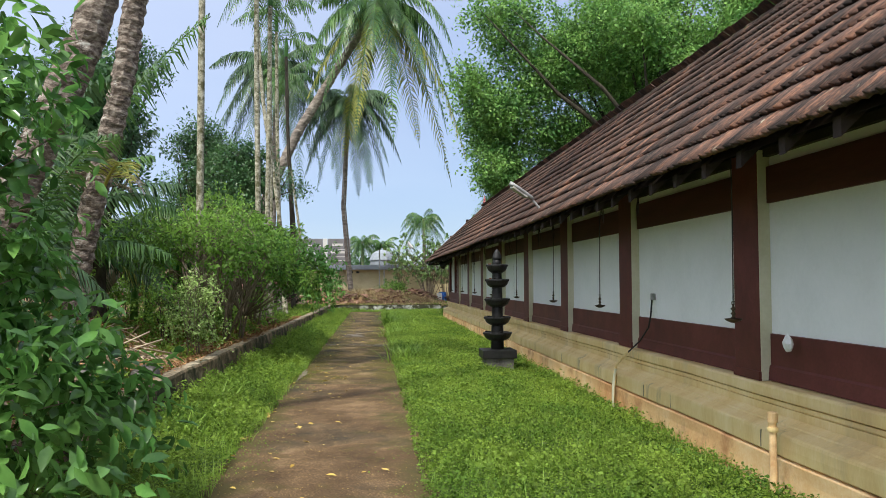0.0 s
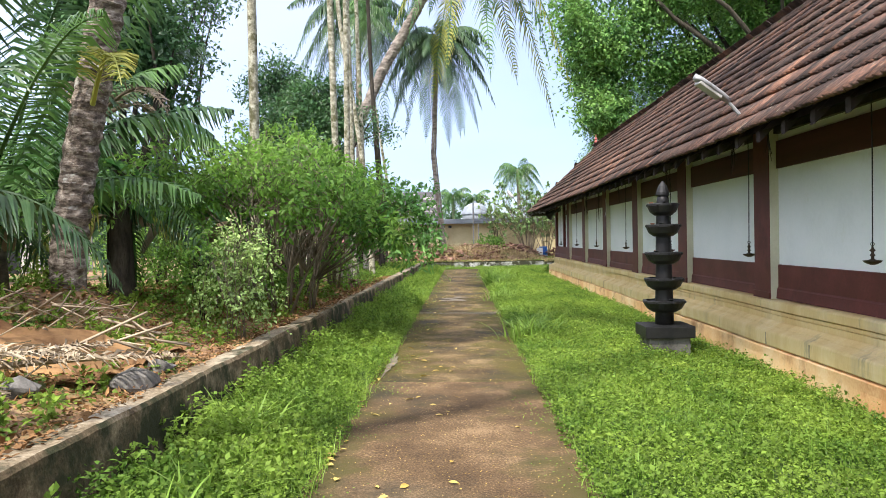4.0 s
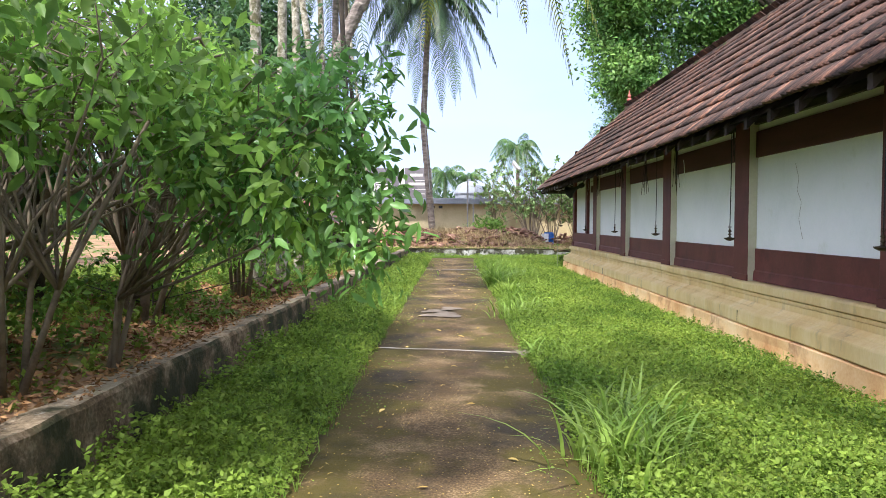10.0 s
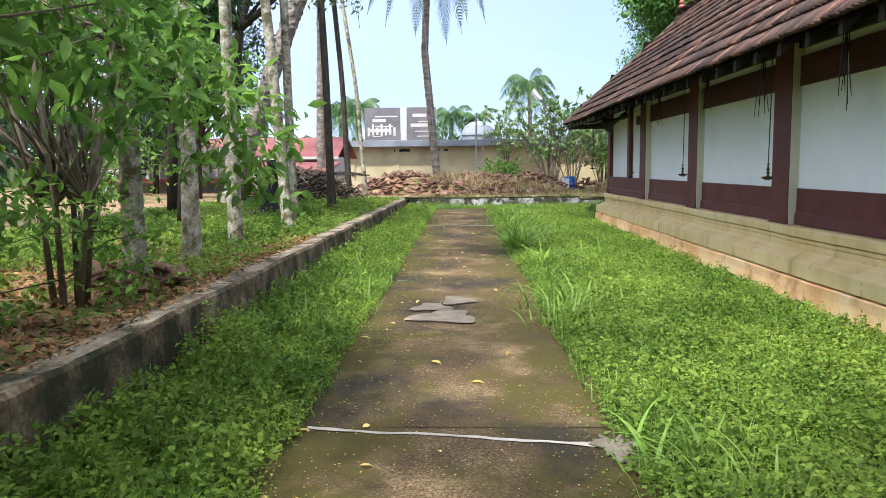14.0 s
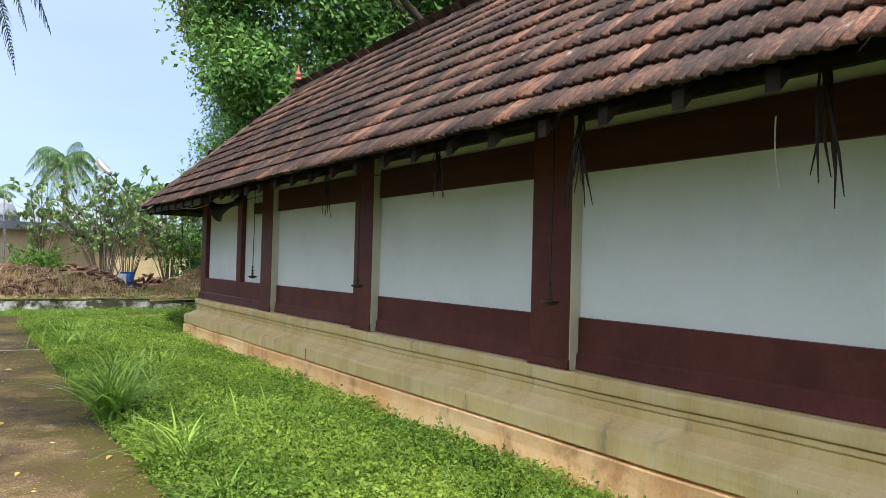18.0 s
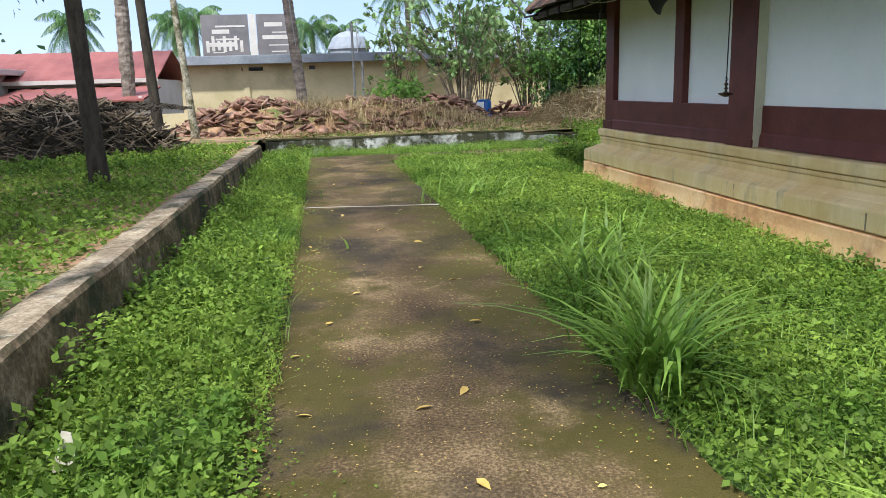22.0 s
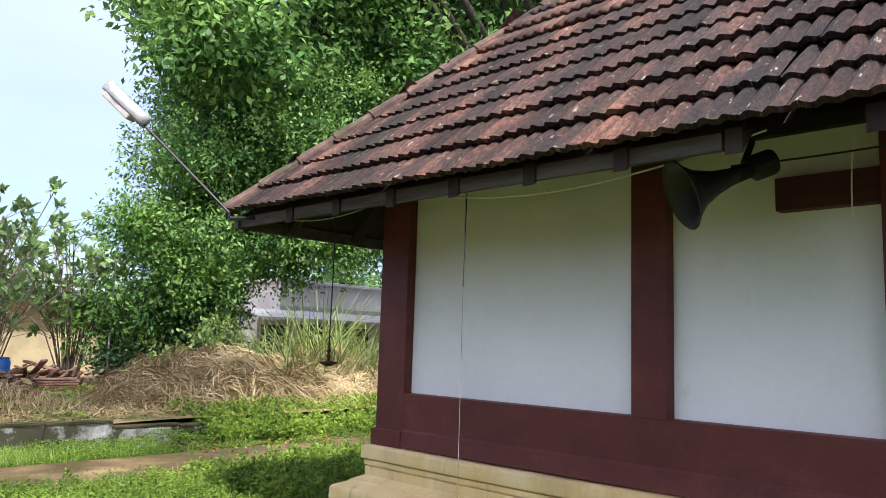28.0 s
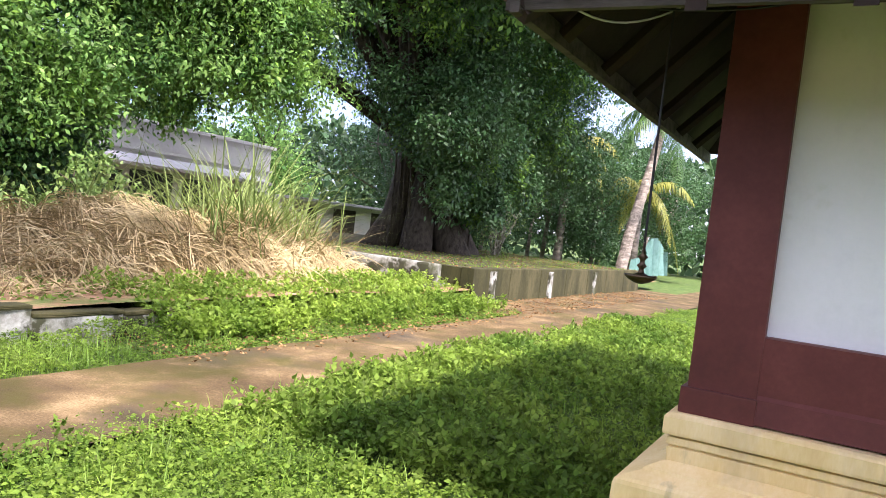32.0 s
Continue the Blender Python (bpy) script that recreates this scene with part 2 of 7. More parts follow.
M_cream_low = surf("cream_paint_splashed", [(0.3, (0.56, 0.28, 0.11)), (0.5, (0.70, 0.45, 0.21)), (0.7, (0.78, 0.60, 0.34))], 1.0, 30, 0.85, 0.4, 0.007, stain=(0.28, 0.12, 0.05), stain_scale=1.4, stain_at=(0.54, 0.72))
TILE = [(0.28, (0.018, 0.015, 0.013)), (0.42, (0.048, 0.033, 0.027)), (0.57, (0.099, 0.056, 0.041)), (0.73, (0.238, 0.119, 0.072))]
# Darker palette for the single tiles near the far end of the eave
TILE_DARK = [(0.30, (0.011, 0.010, 0.009)), (0.45, (0.030, 0.021, 0.017)), (0.60, (0.070, 0.037, 0.027)), (0.76, (0.176, 0.084, 0.051))]
M_tile = surf("clay_roof_tile", TILE, 1.5, 42, 0.9, 0.6, 0.01, islands=0.4, grainy=0.7, stain=(0.30, 0.27, 0.20), stain_scale=14, stain_at=(0.64, 0.72), stain2=((0.030, 0.026, 0.018), 1.0, (0.58, 0.76)), stretch=(0.45, 2.0, 0.45))
M_tile_p = surf("clay_roof_tile_single", TILE_DARK, 1.5, 42, 0.9, 0.7, 0.012, pieces=0.4, grainy=0.8, stain=(0.27, 0.25, 0.18), stain_scale=16, stain_at=(0.62, 0.69), stain2=((0.022, 0.020, 0.012), 1.0, (0.55, 0.74)), stretch=(0.55, 1.8, 0.55))
M_ridge = surf("mossy_ridge_tile", [(0.3, (0.035, 0.028, 0.022)), (0.5, (0.095, 0.062, 0.048)), (0.7, (0.20, 0.13, 0.095))], 2.5, 30, 0.95, 0.6, 0.012, stain=(0.075, 0.085, 0.025), stain_scale=3.2, stain_at=(0.52, 0.64))
M_wood = surf("dark_timber", [(0.3, (0.016, 0.012, 0.010)), (0.6, (0.04, 0.028, 0.022))], 3, 40, 0.85, 0.4, 0.005)
M_fascia = surf("weathered_board", [(0.3, (0.035, 0.032, 0.028)), (0.6, (0.10, 0.092, 0.078))], 4, 40, 0.9, 0.4, 0.005, stretch=(3, 0.4, 3))
M_stone = surf("black_oiled_stone", [(0.3, (0.006, 0.006, 0.007)), (0.6, (0.022, 0.021, 0.020))], 6, 60, 0.5, 0.6, 0.008)
M_stone2 = surf("grey_stone", [(0.3, (0.055, 0.052, 0.046)), (0.6, (0.18, 0.168, 0.148))], 6, 60, 0.9, 0.6, 0.01)
M_ledge = surf("ledge_cement", [(0.3, (0.10, 0.074, 0.042)), (0.5, (0.25, 0.196, 0.126)), (0.7, (0.43, 0.37, 0.265))], 1.6, 30, 0.9, 0.9, 0.02, grainy=0.7, stain=(0.045, 0.045, 0.022), stain_scale=2.6, stain_at=(0.50, 0.62), stain2=((0.40, 0.39, 0.33), 9, (0.62, 0.7)))
# Moss stain over a base darker than the ledge's other faces
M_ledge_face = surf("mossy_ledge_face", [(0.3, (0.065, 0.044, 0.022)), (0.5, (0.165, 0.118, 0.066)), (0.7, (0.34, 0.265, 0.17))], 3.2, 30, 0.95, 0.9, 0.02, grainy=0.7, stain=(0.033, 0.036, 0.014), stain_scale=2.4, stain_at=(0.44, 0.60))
M_joint = surf("damp_streak", [(0.3, (0.16, 0.14, 0.10)), (0.6, (0.30, 0.26, 0.18))], 9, 40, 0.9, 0.2, 0.003)
M_moss = surf("mossy_cement", [(0.3, (0.022, 0.024, 0.008)), (0.5, (0.050, 0.047, 0.016)), (0.7, (0.10, 0.088, 0.038))], 1.5, 30, 0.95, 0.7, 0.015, stain=(0.22, 0.21, 0.15), stain_scale=1.3, stain_at=(0.68, 0.80), stretch=(1, 1, 0.35))
M_bark = surf("palm_bark", [(0.3, (0.10, 0.085, 0.07)), (0.5, (0.20, 0.17, 0.14)), (0.65, (0.32, 0.28, 0.23))], 3, 30, 0.95, 0.8, 0.02, stretch=(1, 1, 2.5))
M_bark_rough = surf("rough_palm_bark", [(0.3, (0.045, 0.036, 0.028)), (0.46, (0.13, 0.10, 0.078)), (0.60, (0.30, 0.25, 0.20)), (0.75, (0.50, 0.44, 0.37))], 9, 45, 0.95, 1.0, 0.035, stretch=(1, 1, 2.2), stain=(0.46, 0.44, 0.38), stain_scale=5, stain_at=(0.60, 0.68))
M_bark_pale = surf("lichen_bark", [(0.3, (0.13, 0.12, 0.08)), (0.5, (0.30, 0.28, 0.20)), (0.7, (0.54, 0.52, 0.41))], 9, 40, 0.95, 0.8, 0.015, grainy=0.6, stain=(0.10, 0.095, 0.045), stain_scale=6, stain_at=(0.5, 0.60))
M_bark_dark = surf("dark_bark", [(0.3, (0.018, 0.015, 0.011)), (0.6, (0.07, 0.058, 0.042))], 5, 30, 0.95, 1.0, 0.05, stretch=(2, 2, 0.6))


def leaf_mat(name, lo, hi, rough=0.45, trans=0.4, var=0.45, spec=0.4):
    m = surf(name, [(0.35, lo), (0.62, hi)], 0.8, 9, rough, 0, islands=var, trans=trans, spec=spec)
    return m


M_leaf = leaf_mat("shrub_leaf", (0.09, 0.20, 0.032), (0.23, 0.39, 0.066), 0.45, 0.55, 0.5, 0.28)
M_leaf_near = leaf_mat("glossy_leaf", (0.07, 0.19, 0.042), (0.175, 0.35, 0.08), 0.25, 0.45, 0.5, 0.5)
M_leaf_dark = leaf_mat("tree_leaf", (0.080, 0.20, 0.054), (0.235, 0.40, 0.098), 0.5, 0.45, 0.5, 0.25)
# Deep green; in the great tree's lower crown it stands in for shade
M_leaf_shade = leaf_mat("deep_green_and_shade_leaf", (0.035, 0.095, 0.035), (0.085, 0.17, 0.055), 0.4, 0.35, 0.4)
M_twig = surf("brown_twig_bark", [(0.3, (0.085, 0.066, 0.045)), (0.6, (0.20, 0.165, 0.115))], 6, 40, 0.9, 0.4, 0.006)
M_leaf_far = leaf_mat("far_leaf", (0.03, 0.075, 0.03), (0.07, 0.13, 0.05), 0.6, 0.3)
M_leaf_grey = leaf_mat("grey_green_leaf", (0.15, 0.26, 0.06), (0.31, 0.43, 0.13), 0.5, 0.3, 0.35)
M_frond = leaf_mat("palm_frond", (0.04, 0.105, 0.03), (0.12, 0.23, 0.055), 0.35, 0.35, 0.35)
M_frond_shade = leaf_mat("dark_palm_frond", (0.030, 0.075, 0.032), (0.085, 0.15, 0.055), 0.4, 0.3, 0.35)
M_frond_yellow = leaf_mat("yellow_frond", (0.18, 0.22, 0.03), (0.36, 0.36, 0.07), 0.5, 0.3, 0.3)
M_banana = leaf_mat("banana_leaf", (0.03, 0.11, 0.018), (0.08, 0.20, 0.04), 0.35, 0.35, 0.3)
M_weed = leaf_mat("weed_leaf", (0.098, 0.185, 0.026), (0.240, 0.350, 0.054), 0.6, 0.52, 0.45, 0.2)
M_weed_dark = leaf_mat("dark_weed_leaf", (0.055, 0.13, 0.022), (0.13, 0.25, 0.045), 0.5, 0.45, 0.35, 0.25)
M_leaf_clump = leaf_mat("blue_green_leaf", (0.13, 0.235, 0.08), (0.28, 0.40, 0.15), 0.5, 0.35, 0.4, 0.3)
# Lit copy of weed_leaf, with sunlight put into the colour
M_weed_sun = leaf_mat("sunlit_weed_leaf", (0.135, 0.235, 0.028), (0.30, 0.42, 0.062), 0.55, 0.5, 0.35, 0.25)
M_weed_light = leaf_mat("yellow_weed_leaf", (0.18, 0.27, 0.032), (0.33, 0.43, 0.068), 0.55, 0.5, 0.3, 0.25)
M_blade = leaf_mat("grass_blade", (0.125, 0.25, 0.03), (0.30, 0.44, 0.075), 0.5, 0.45, 0.4)
M_dry = leaf_mat("dry_frond", (0.19, 0.145, 0.095), (0.42, 0.34, 0.235), 0.9, 0.1, 0.4, 0.1)
M_reed = leaf_mat("half_dry_reed", (0.13, 0.19, 0.05), (0.32, 0.40, 0.13), 0.7, 0.3, 0.35, 0.2)
M_straw = leaf_mat("straw", (0.25, 0.185, 0.085), (0.54, 0.43, 0.23), 0.9, 0.1, 0.4, 0.1)
M_litter = leaf_mat("leaf_litter", (0.13, 0.065, 0.03), (0.34, 0.20, 0.09), 0.9, 0.05, 0.5, 0.1)
M_fallen = leaf_mat("yellow_fallen_leaf", (0.40, 0.26, 0.05), (0.60, 0.45, 0.14), 0.7, 0.1, 0.4, 0.2)
M_metal = surf("grey_painted_metal", [(0.3, (0.22, 0.22, 0.21)), (0.6, (0.36, 0.36, 0.35))], 5, 40, 0.5, 0.1, 0.002, metal=0.3)
M_brass = surf("dark_brass", [(0.3, (0.035, 0.026, 0.018)), (0.6, (0.09, 0.065, 0.04))], 20, 60, 0.4, 0.2, 0.002, metal=0.8)
M_black = surf("black_plastic", [(0.3, (0.012, 0.012, 0.013)), (0.6, (0.025, 0.025, 0.027))], 8, 40, 0.5, 0.1, 0.002)
M_horn = surf("horn_grey_paint", [(0.3, (0.016, 0.016, 0.018)), (0.6, (0.032, 0.032, 0.035))], 5, 40, 0.5, 0.1, 0.002)
M_glassy = surf("lamp_diffuser", [(0.3, (0.36, 0.35, 0.31)), (0.6, (0.48, 0.46, 0.42))], 9, 40, 0.25, 0.05, 0.002)
M_plastic_white = surf("white_plastic", [(0.3, (0.66, 0.66, 0.64)), (0.6, (0.78, 0.78, 0.76))], 6, 40, 0.4, 0.1, 0.002)
M_blue = surf("blue_plastic", [(0.3, (0.02, 0.08, 0.30)), (0.6, (0.03, 0.13, 0.42))], 6, 40, 0.4, 0.1, 0.002)
M_finial = surf("pink_red_paint", [(0.3, (0.28, 0.06, 0.045)), (0.6, (0.42, 0.13, 0.10))], 9, 40, 0.5, 0.1, 0.002)
M_clay = surf("orange_clay", [(0.3, (0.36, 0.10, 0.04)), (0.6, (0.52, 0.17, 0.08))], 9, 40, 0.8, 0.1, 0.002)
M_beige = surf("beige_wall", [(0.3, (0.42, 0.36, 0.20)), (0.6, (0.56, 0.49, 0.30))], 0.6, 12, 0.9, 0.2, 0.005, stain=(0.30, 0.26, 0.16), stain_scale=0.5, stain_at=(0.5, 0.75))
M_slab = surf("grey_roof_slab", [(0.3, (0.16, 0.18, 0.21)), (0.6, (0.27, 0.30, 0.33))], 0.8, 12, 0.8, 0.2, 0.005)
M_redroof = surf("red_sheet_roof", [(0.3, (0.17, 0.05, 0.042)), (0.6, (0.27, 0.09, 0.075))], 0.8, 12, 0.6, 0.2, 0.005)
M_board = surf("billboard_print", [(0.3, (0.12, 0.115, 0.12)), (0.6, (0.19, 0.18, 0.18))], 0.5, 12, 0.5, 0.0)
M_rubble = surf("broken_clay", [(0.3, (0.10, 0.055, 0.038)), (0.5, (0.21, 0.118, 0.080)), (0.7, (0.34, 0.23, 0.16))], 2.5, 25, 0.95, 0.5, 0.01, islands=0.4)
M_net = leaf_mat("teal_net", (0.12, 0.24, 0.21), (0.22, 0.38, 0.34), 0.7, 0.3, 0.1, 0.1)
M_house = surf("house_white", [(0.3, (0.44, 0.42, 0.38)), (0.6, (0.58, 0.56, 0.52))], 0.6, 12, 0.9, 0.2, 0.005, stain=(0.36, 0.33, 0.28), stain_scale=0.6, stain_at=(0.55, 0.8))
M_sheet = surf("asbestos_sheet", [(0.3, (0.26, 0.26, 0.25)), (0.6, (0.42, 0.42, 0.41))], 0.8, 12, 0.9, 0.3, 0.01, stain=(0.12, 0.11, 0.10), stain_scale=0.8, stain_at=(0.5, 0.75))
M_window = surf("window_and_porch_shade", [(0.3, (0.012, 0.014, 0.016)), (0.6, (0.03, 0.033, 0.036))], 2, 12, 0.2, 0)
M_patch = surf("pale_cement", [(0.3, (0.28, 0.24, 0.18)), (0.6, (0.46, 0.42, 0.35))], 4, 50, 0.9, 0.4, 0.006)
M_patch_old = surf("worn_cement_patch", [(0.3, (0.12, 0.094, 0.062)), (0.6, (0.22, 0.185, 0.135))], 5, 60, 0.9, 0.5, 0.006)
M_card = surf("dull_card", [(0.3, (0.30, 0.27, 0.20)), (0.6, (0.44, 0.41, 0.33))], 9, 40, 0.8, 0.2, 0.003)
M_plaster = surf("flaking_white_plaster", [(0.3, (0.16, 0.15, 0.12)), (0.45, (0.34, 0.34, 0.30)), (0.62, (0.54, 0.54, 0.50))], 2.5, 30, 0.9, 0.5, 0.01, stain=(0.050, 0.050, 0.028), stain_scale=2.6, stain_at=(0.44, 0.54), stain2=((0.08, 0.085, 0.04), 1.1, (0.50, 0.68)))

# ---- ground, path, ledge ----


def wave(x, y, s=1.0, k=0.0):
    """A smooth uneven field, about -1 to 1."""
    x, y = np.asarray(x) * s, np.asarray(y) * s
    return (np.sin(1.3 * x + 0.7 * y + k) + np.sin(-0.8 * x + 1.9 * y + 2.1 * k + 1) + np.sin(2.7 * x - 1.1 * y + 0.5 + k) * 0.6 + np.sin(3.3 * y + 2.3 * x + k) * 0.5) / 3.1


def grid_mesh(name, xs, ys, zf, material, parent=None, xf=None):
    X, Y = np.meshgrid(xs, ys, indexing="ij")
    if xf is not None:
        X = xf(X, Y)
    V = np.stack([X, Y, zf(X, Y)], -1).reshape(-1, 3)
    n = len(ys)
    i, j = np.meshgrid(np.arange(len(xs) - 1), np.arange(n - 1), indexing="ij")
    a = (i * n + j).ravel()
    ob = np_mesh(name, V, np.stack([a, a + n, a + n + 1, a + 1], -1), material, parent)
    ob.data.shade_smooth()
    return ob


def ledge_x(y):
    return -3.62 + 0.014 * y


def garden_z(x, y):
    d = np.clip((ledge_x(y) - 0.3 - x) / 2.2, 0, 1)
    rise = np.where(y < 12, 0.30, 0.30 - 0.30 * np.clip((y - 12) / 6, 0, 1))
    hump = 0.48 * np.exp(-(((x + 5.85) / 0.75) ** 2 + ((y - 5.1) / 0.9) ** 2))   # earth heaped round a palm
    return 0.40 + rise * d + hump + 0.035 * wave(x, y, 1.1) + 0.015 * wave(x, y, 5, 1)


def ground_z(x, y):
    """Level earth that falls a little towards the hall's plinth."""
    a, b = np.clip((np.asarray(x) - 0.8) / 1.5, 0, 1), np.clip((np.asarray(y) - 29.5) / 2.5, 0, 1)
    return -0.06 + 0.012 * wave(x, y, 0.7) - 0.17 * a * a * (3 - 2 * a) * (1 - b * b * (3 - 2 * b))


def far_z(x, y):
    return 0.30 + 0.05 * wave(x, y, 0.6)


ground = grid_mesh("ground", np.r_[-600, -250, -120, -60, -40, np.arange(-34, 0, 1.0), np.arange(0, 4, 0.2), np.arange(4, 44, 1.0), 60, 120, 250, 600], np.r_[-300, -100, -40, np.arange(-16, 60, 1.0), 80, 140, 300, 700],
                   ground_z, M_lawn)
tagged(ground, "grassy earth that reaches to the horizon", "ground", kind="structure")
garden = grid_mesh("garden_ground", np.r_[-60, -40, -30, -24, -18, np.arange(-14, -3.99, 0.25)], np.arange(-15, 60.1, 0.4), garden_z, M_soil,
                   xf=lambda X, Y: np.where(X > -4.01, ledge_x(Y) - 0.235, X))
tagged(garden, "raised garden bed of red earth with leaf litter", "garden ground", kind="structure")
terrace = grid_mesh("terrace_ground", np.arange(-4, 30, 0.5), np.r_[36.15, np.arange(36.5, 70, 0.7)], far_z, M_soil)
tagged(terrace, "raised waste ground of dry earth behind a low wall", "waste ground", kind="structure")

PX0, PX1 = -2.38, -0.52
path = tagged(new("path"), "worn brown concrete path with mossy stains", "path", kind="structure")
JOINTS = [-14, -10.3, -2.7, 4.94, 12.62, 20.05, 27.47, 34.95]
for k, (a, b) in enumerate(zip(JOINTS, JOINTS[1:])):
    ys = np.linspace(a + 0.004, b - 0.004, int((b - a) / 0.12))

    def edge(X, Y, k=k):
        t = (X - PX0) / (PX1 - PX0)
        return X + (1 - t) ** 6 * (0.09 * wave(Y, Y * 0.3, 2.3, 1)) + t ** 6 * (0.08 * wave(Y, Y * 0.4, 2.6, 3))
    grid_mesh("slab", np.linspace(PX0, PX1, 16), ys, lambda x, y: 0.006 * wave(x, y, 1.7) + 0.003 * wave(x, y, 9) - 0.02 * (np.abs(x + 1.45) > 0.92), M_path_moss if a > 4 else M_path, path, edge)
for yj in (12.62, 27.47):
    xs = np.linspace(PX0 + 0.12, PX1 - 0.06, 46)
    mid = yj + 0.03 * wave(xs, xs * 0, 3.0, yj) + 0.010 * wave(xs, xs * 0, 14, yj) - 0.16 * (xs - PX0)
    half = 0.011 + 0.008 * wave(xs, xs * 0, 9, 2) + np.where(xs > PX1 - 0.32, 0.045 * np.clip((xs - PX1 + 0.32) / 0.2, 0, 1), 0)
    half = np.clip(half * (1 if yj < 20 else 0.55), 0.002, 0.07)
    V = np.concatenate([np.stack([xs, mid + k * half, np.full_like(xs, z)], -1) for k, z in ((-1, 0.004), (-0.6, 0.011), (0.6, 0.011), (1, 0.004))])
    n = len(xs)
    F = [(k * n + i, k * n + i + 1, (k + 1) * n + i + 1, (k + 1) * n + i) for k in range(3) for i in range(n - 1)]
    np_mesh("joint_mortar", V, F, M_patch, path)
for k, (x, y, rx, ry) in enumerate(((-0.60, 12.3, 0.10, 0.16), (-2.25, 6.2, 0.05, 0.7), (-1.44, 16.62, 0.17, 0.24), (-1.70, 16.22, 0.20, 0.20), (-1.56, 15.72, 0.31, 0.30))):
    bm = bmesh.new()
    bmesh.ops.create_circle(bm, cap_ends=True, segments=44, radius=1)
    for v in bm.verts:
        a_ = math.atan2(v.co.y, v.co.x)
        k_ = 1 + 0.25 * math.sin(3 * a_ + k) + (0.2 if k < 2 else 0.06) * math.sin(7 * a_ + 2 * k) + (0.15 if k < 2 else 0.03) * math.sin(13 * a_)
        v.co = Vector((x + v.co.x * k_ * rx, y + v.co.y * k_ * ry, 0.012 + 0.0008 * k))
    part("broken_edge" if k < 2 else "cement_patch", bm, M_patch_old, path, "crumbled pale cement at the path's edge" if k < 2 else "pale smeared cement patch")
cross = tagged(new("path_cross"), "worn concrete path behind the building", "path", kind="structure")
for a, b in ((-0.53, 6.2), (6.22, 13.4), (13.42, 21), (21.02, 40)):
    grid_mesh("slab", np.linspace(a, b, 40), np.linspace(33.35, 34.95, 9), lambda x, y: -0.004 + 0.006 * wave(x, y, 1.7), M_path_cross, cross, lambda X, Y: X)

grid_mesh("apron", np.linspace(11.6, 27, 40), np.linspace(34.96, 36.3, 9), lambda x, y: -0.008 + 0.008 * wave(x, y, 1.7), M_path_cross, cross, lambda X, Y: X)

ledge = tagged(new("ledge_wall"), "low mossy cement retaining ledge beside the path", "low wall", kind="structure")
cuts = [-15, -9.4, -5.2, -1.1, 3.2, 6.6, 10.9, 15.1, 19.3, 23.2, 27.6, 33.0]
for a, b in zip(cuts, cuts[1:]):
    bm = bmesh.new()
    n = int((b - a) / 0.10)
    rows = []
    for i in range(n + 1):
        y = a + 0.008 + (b - a - 0.016) * i / n
        wob = 0.004 * math.sin(y * 3.1) + 0.005 * noise.noise(Vector((y * 6, a, 0)))
        top = 0.445 + 0.005 * math.sin(y * 2.3) + 0.010 * noise.noise(Vector((y * 5, a, 3)))
        x = ledge_x(y)
        rows.append([bm.verts.new(q) for q in ((x + 0.03 + wob, y, -0.1), (x + 0.02 + wob, y, 0.2), (x + wob, y, top - 0.03), (x - 0.025 + wob, y, top), (x - 0.13, y, top + 0.010 * math.sin(y * 5)), (x - 0.245 + wob, y, top - 0.012), (x - 0.26, y, 0.2))])
    for r0, r1 in zip(rows, rows[1:]):
        for i in range(6):
            bm.faces.new((r0[i], r1[i], r1[i + 1], r0[i + 1]))
    bm.faces.new(list(reversed(rows[0])))
    bm.faces.new(rows[-1])
    bmesh.ops.recalc_face_normals(bm, faces=bm.faces[:])
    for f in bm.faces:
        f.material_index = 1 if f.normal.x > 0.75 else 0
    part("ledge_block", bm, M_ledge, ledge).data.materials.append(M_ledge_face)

# ---- temple building ----
PY = [(30.25, 29.905), (27.73, 27.47), (26.22, 25.67), (22.48, 21.95), (18.72, 18.18), (14.90, 14.37), (11.08, 10.53), (7.35, 6.81), (3.72, 3.17), (0.03, -0.49), (-3.66, -4.19), (-7.34, -7.87), (-11.04, -11.57)]
XW, Y0, Y1 = 2.865, -11.57, 30.25
building = tagged(new("temple_building"), "long white and red temple hall with a clay tile roof", "building")
part("wall", boxed(XW, Y0, 0.5, 5.95, Y1 - 0.10, 2.95), M_white, building)
# stepped plinth: one piece below the groove, one above
LOW = [(2.495, -0.40), (2.495, -0.12), (2.50, 0.0), (2.50, 0.105), (2.512, 0.116), (2.55, 0.12), (2.55, 0.136)]
HIGH = [(2.55, 0.134), (2.515, 0.138), (2.508, 0.146), (2.504, 0.22), (2.506, 0.295), (2.512, 0.316), (2.526, 0.330), (2.546, 0.337), (2.625, 0.366), (2.632, 0.380), (2.70, 0.412), (2.722, 0.420), (2.718, 0.492), (2.735, 0.497), (2.735, 0.506), (2.714, 0.509), (2.714, 0.546), (2.735, 0.550), (2.735, 0.558), (2.694, 0.562), (2.690, 0.575), (2.690, 0.652), (2.697, 0.664), (2.715, 0.676), (2.9, 0.684)]
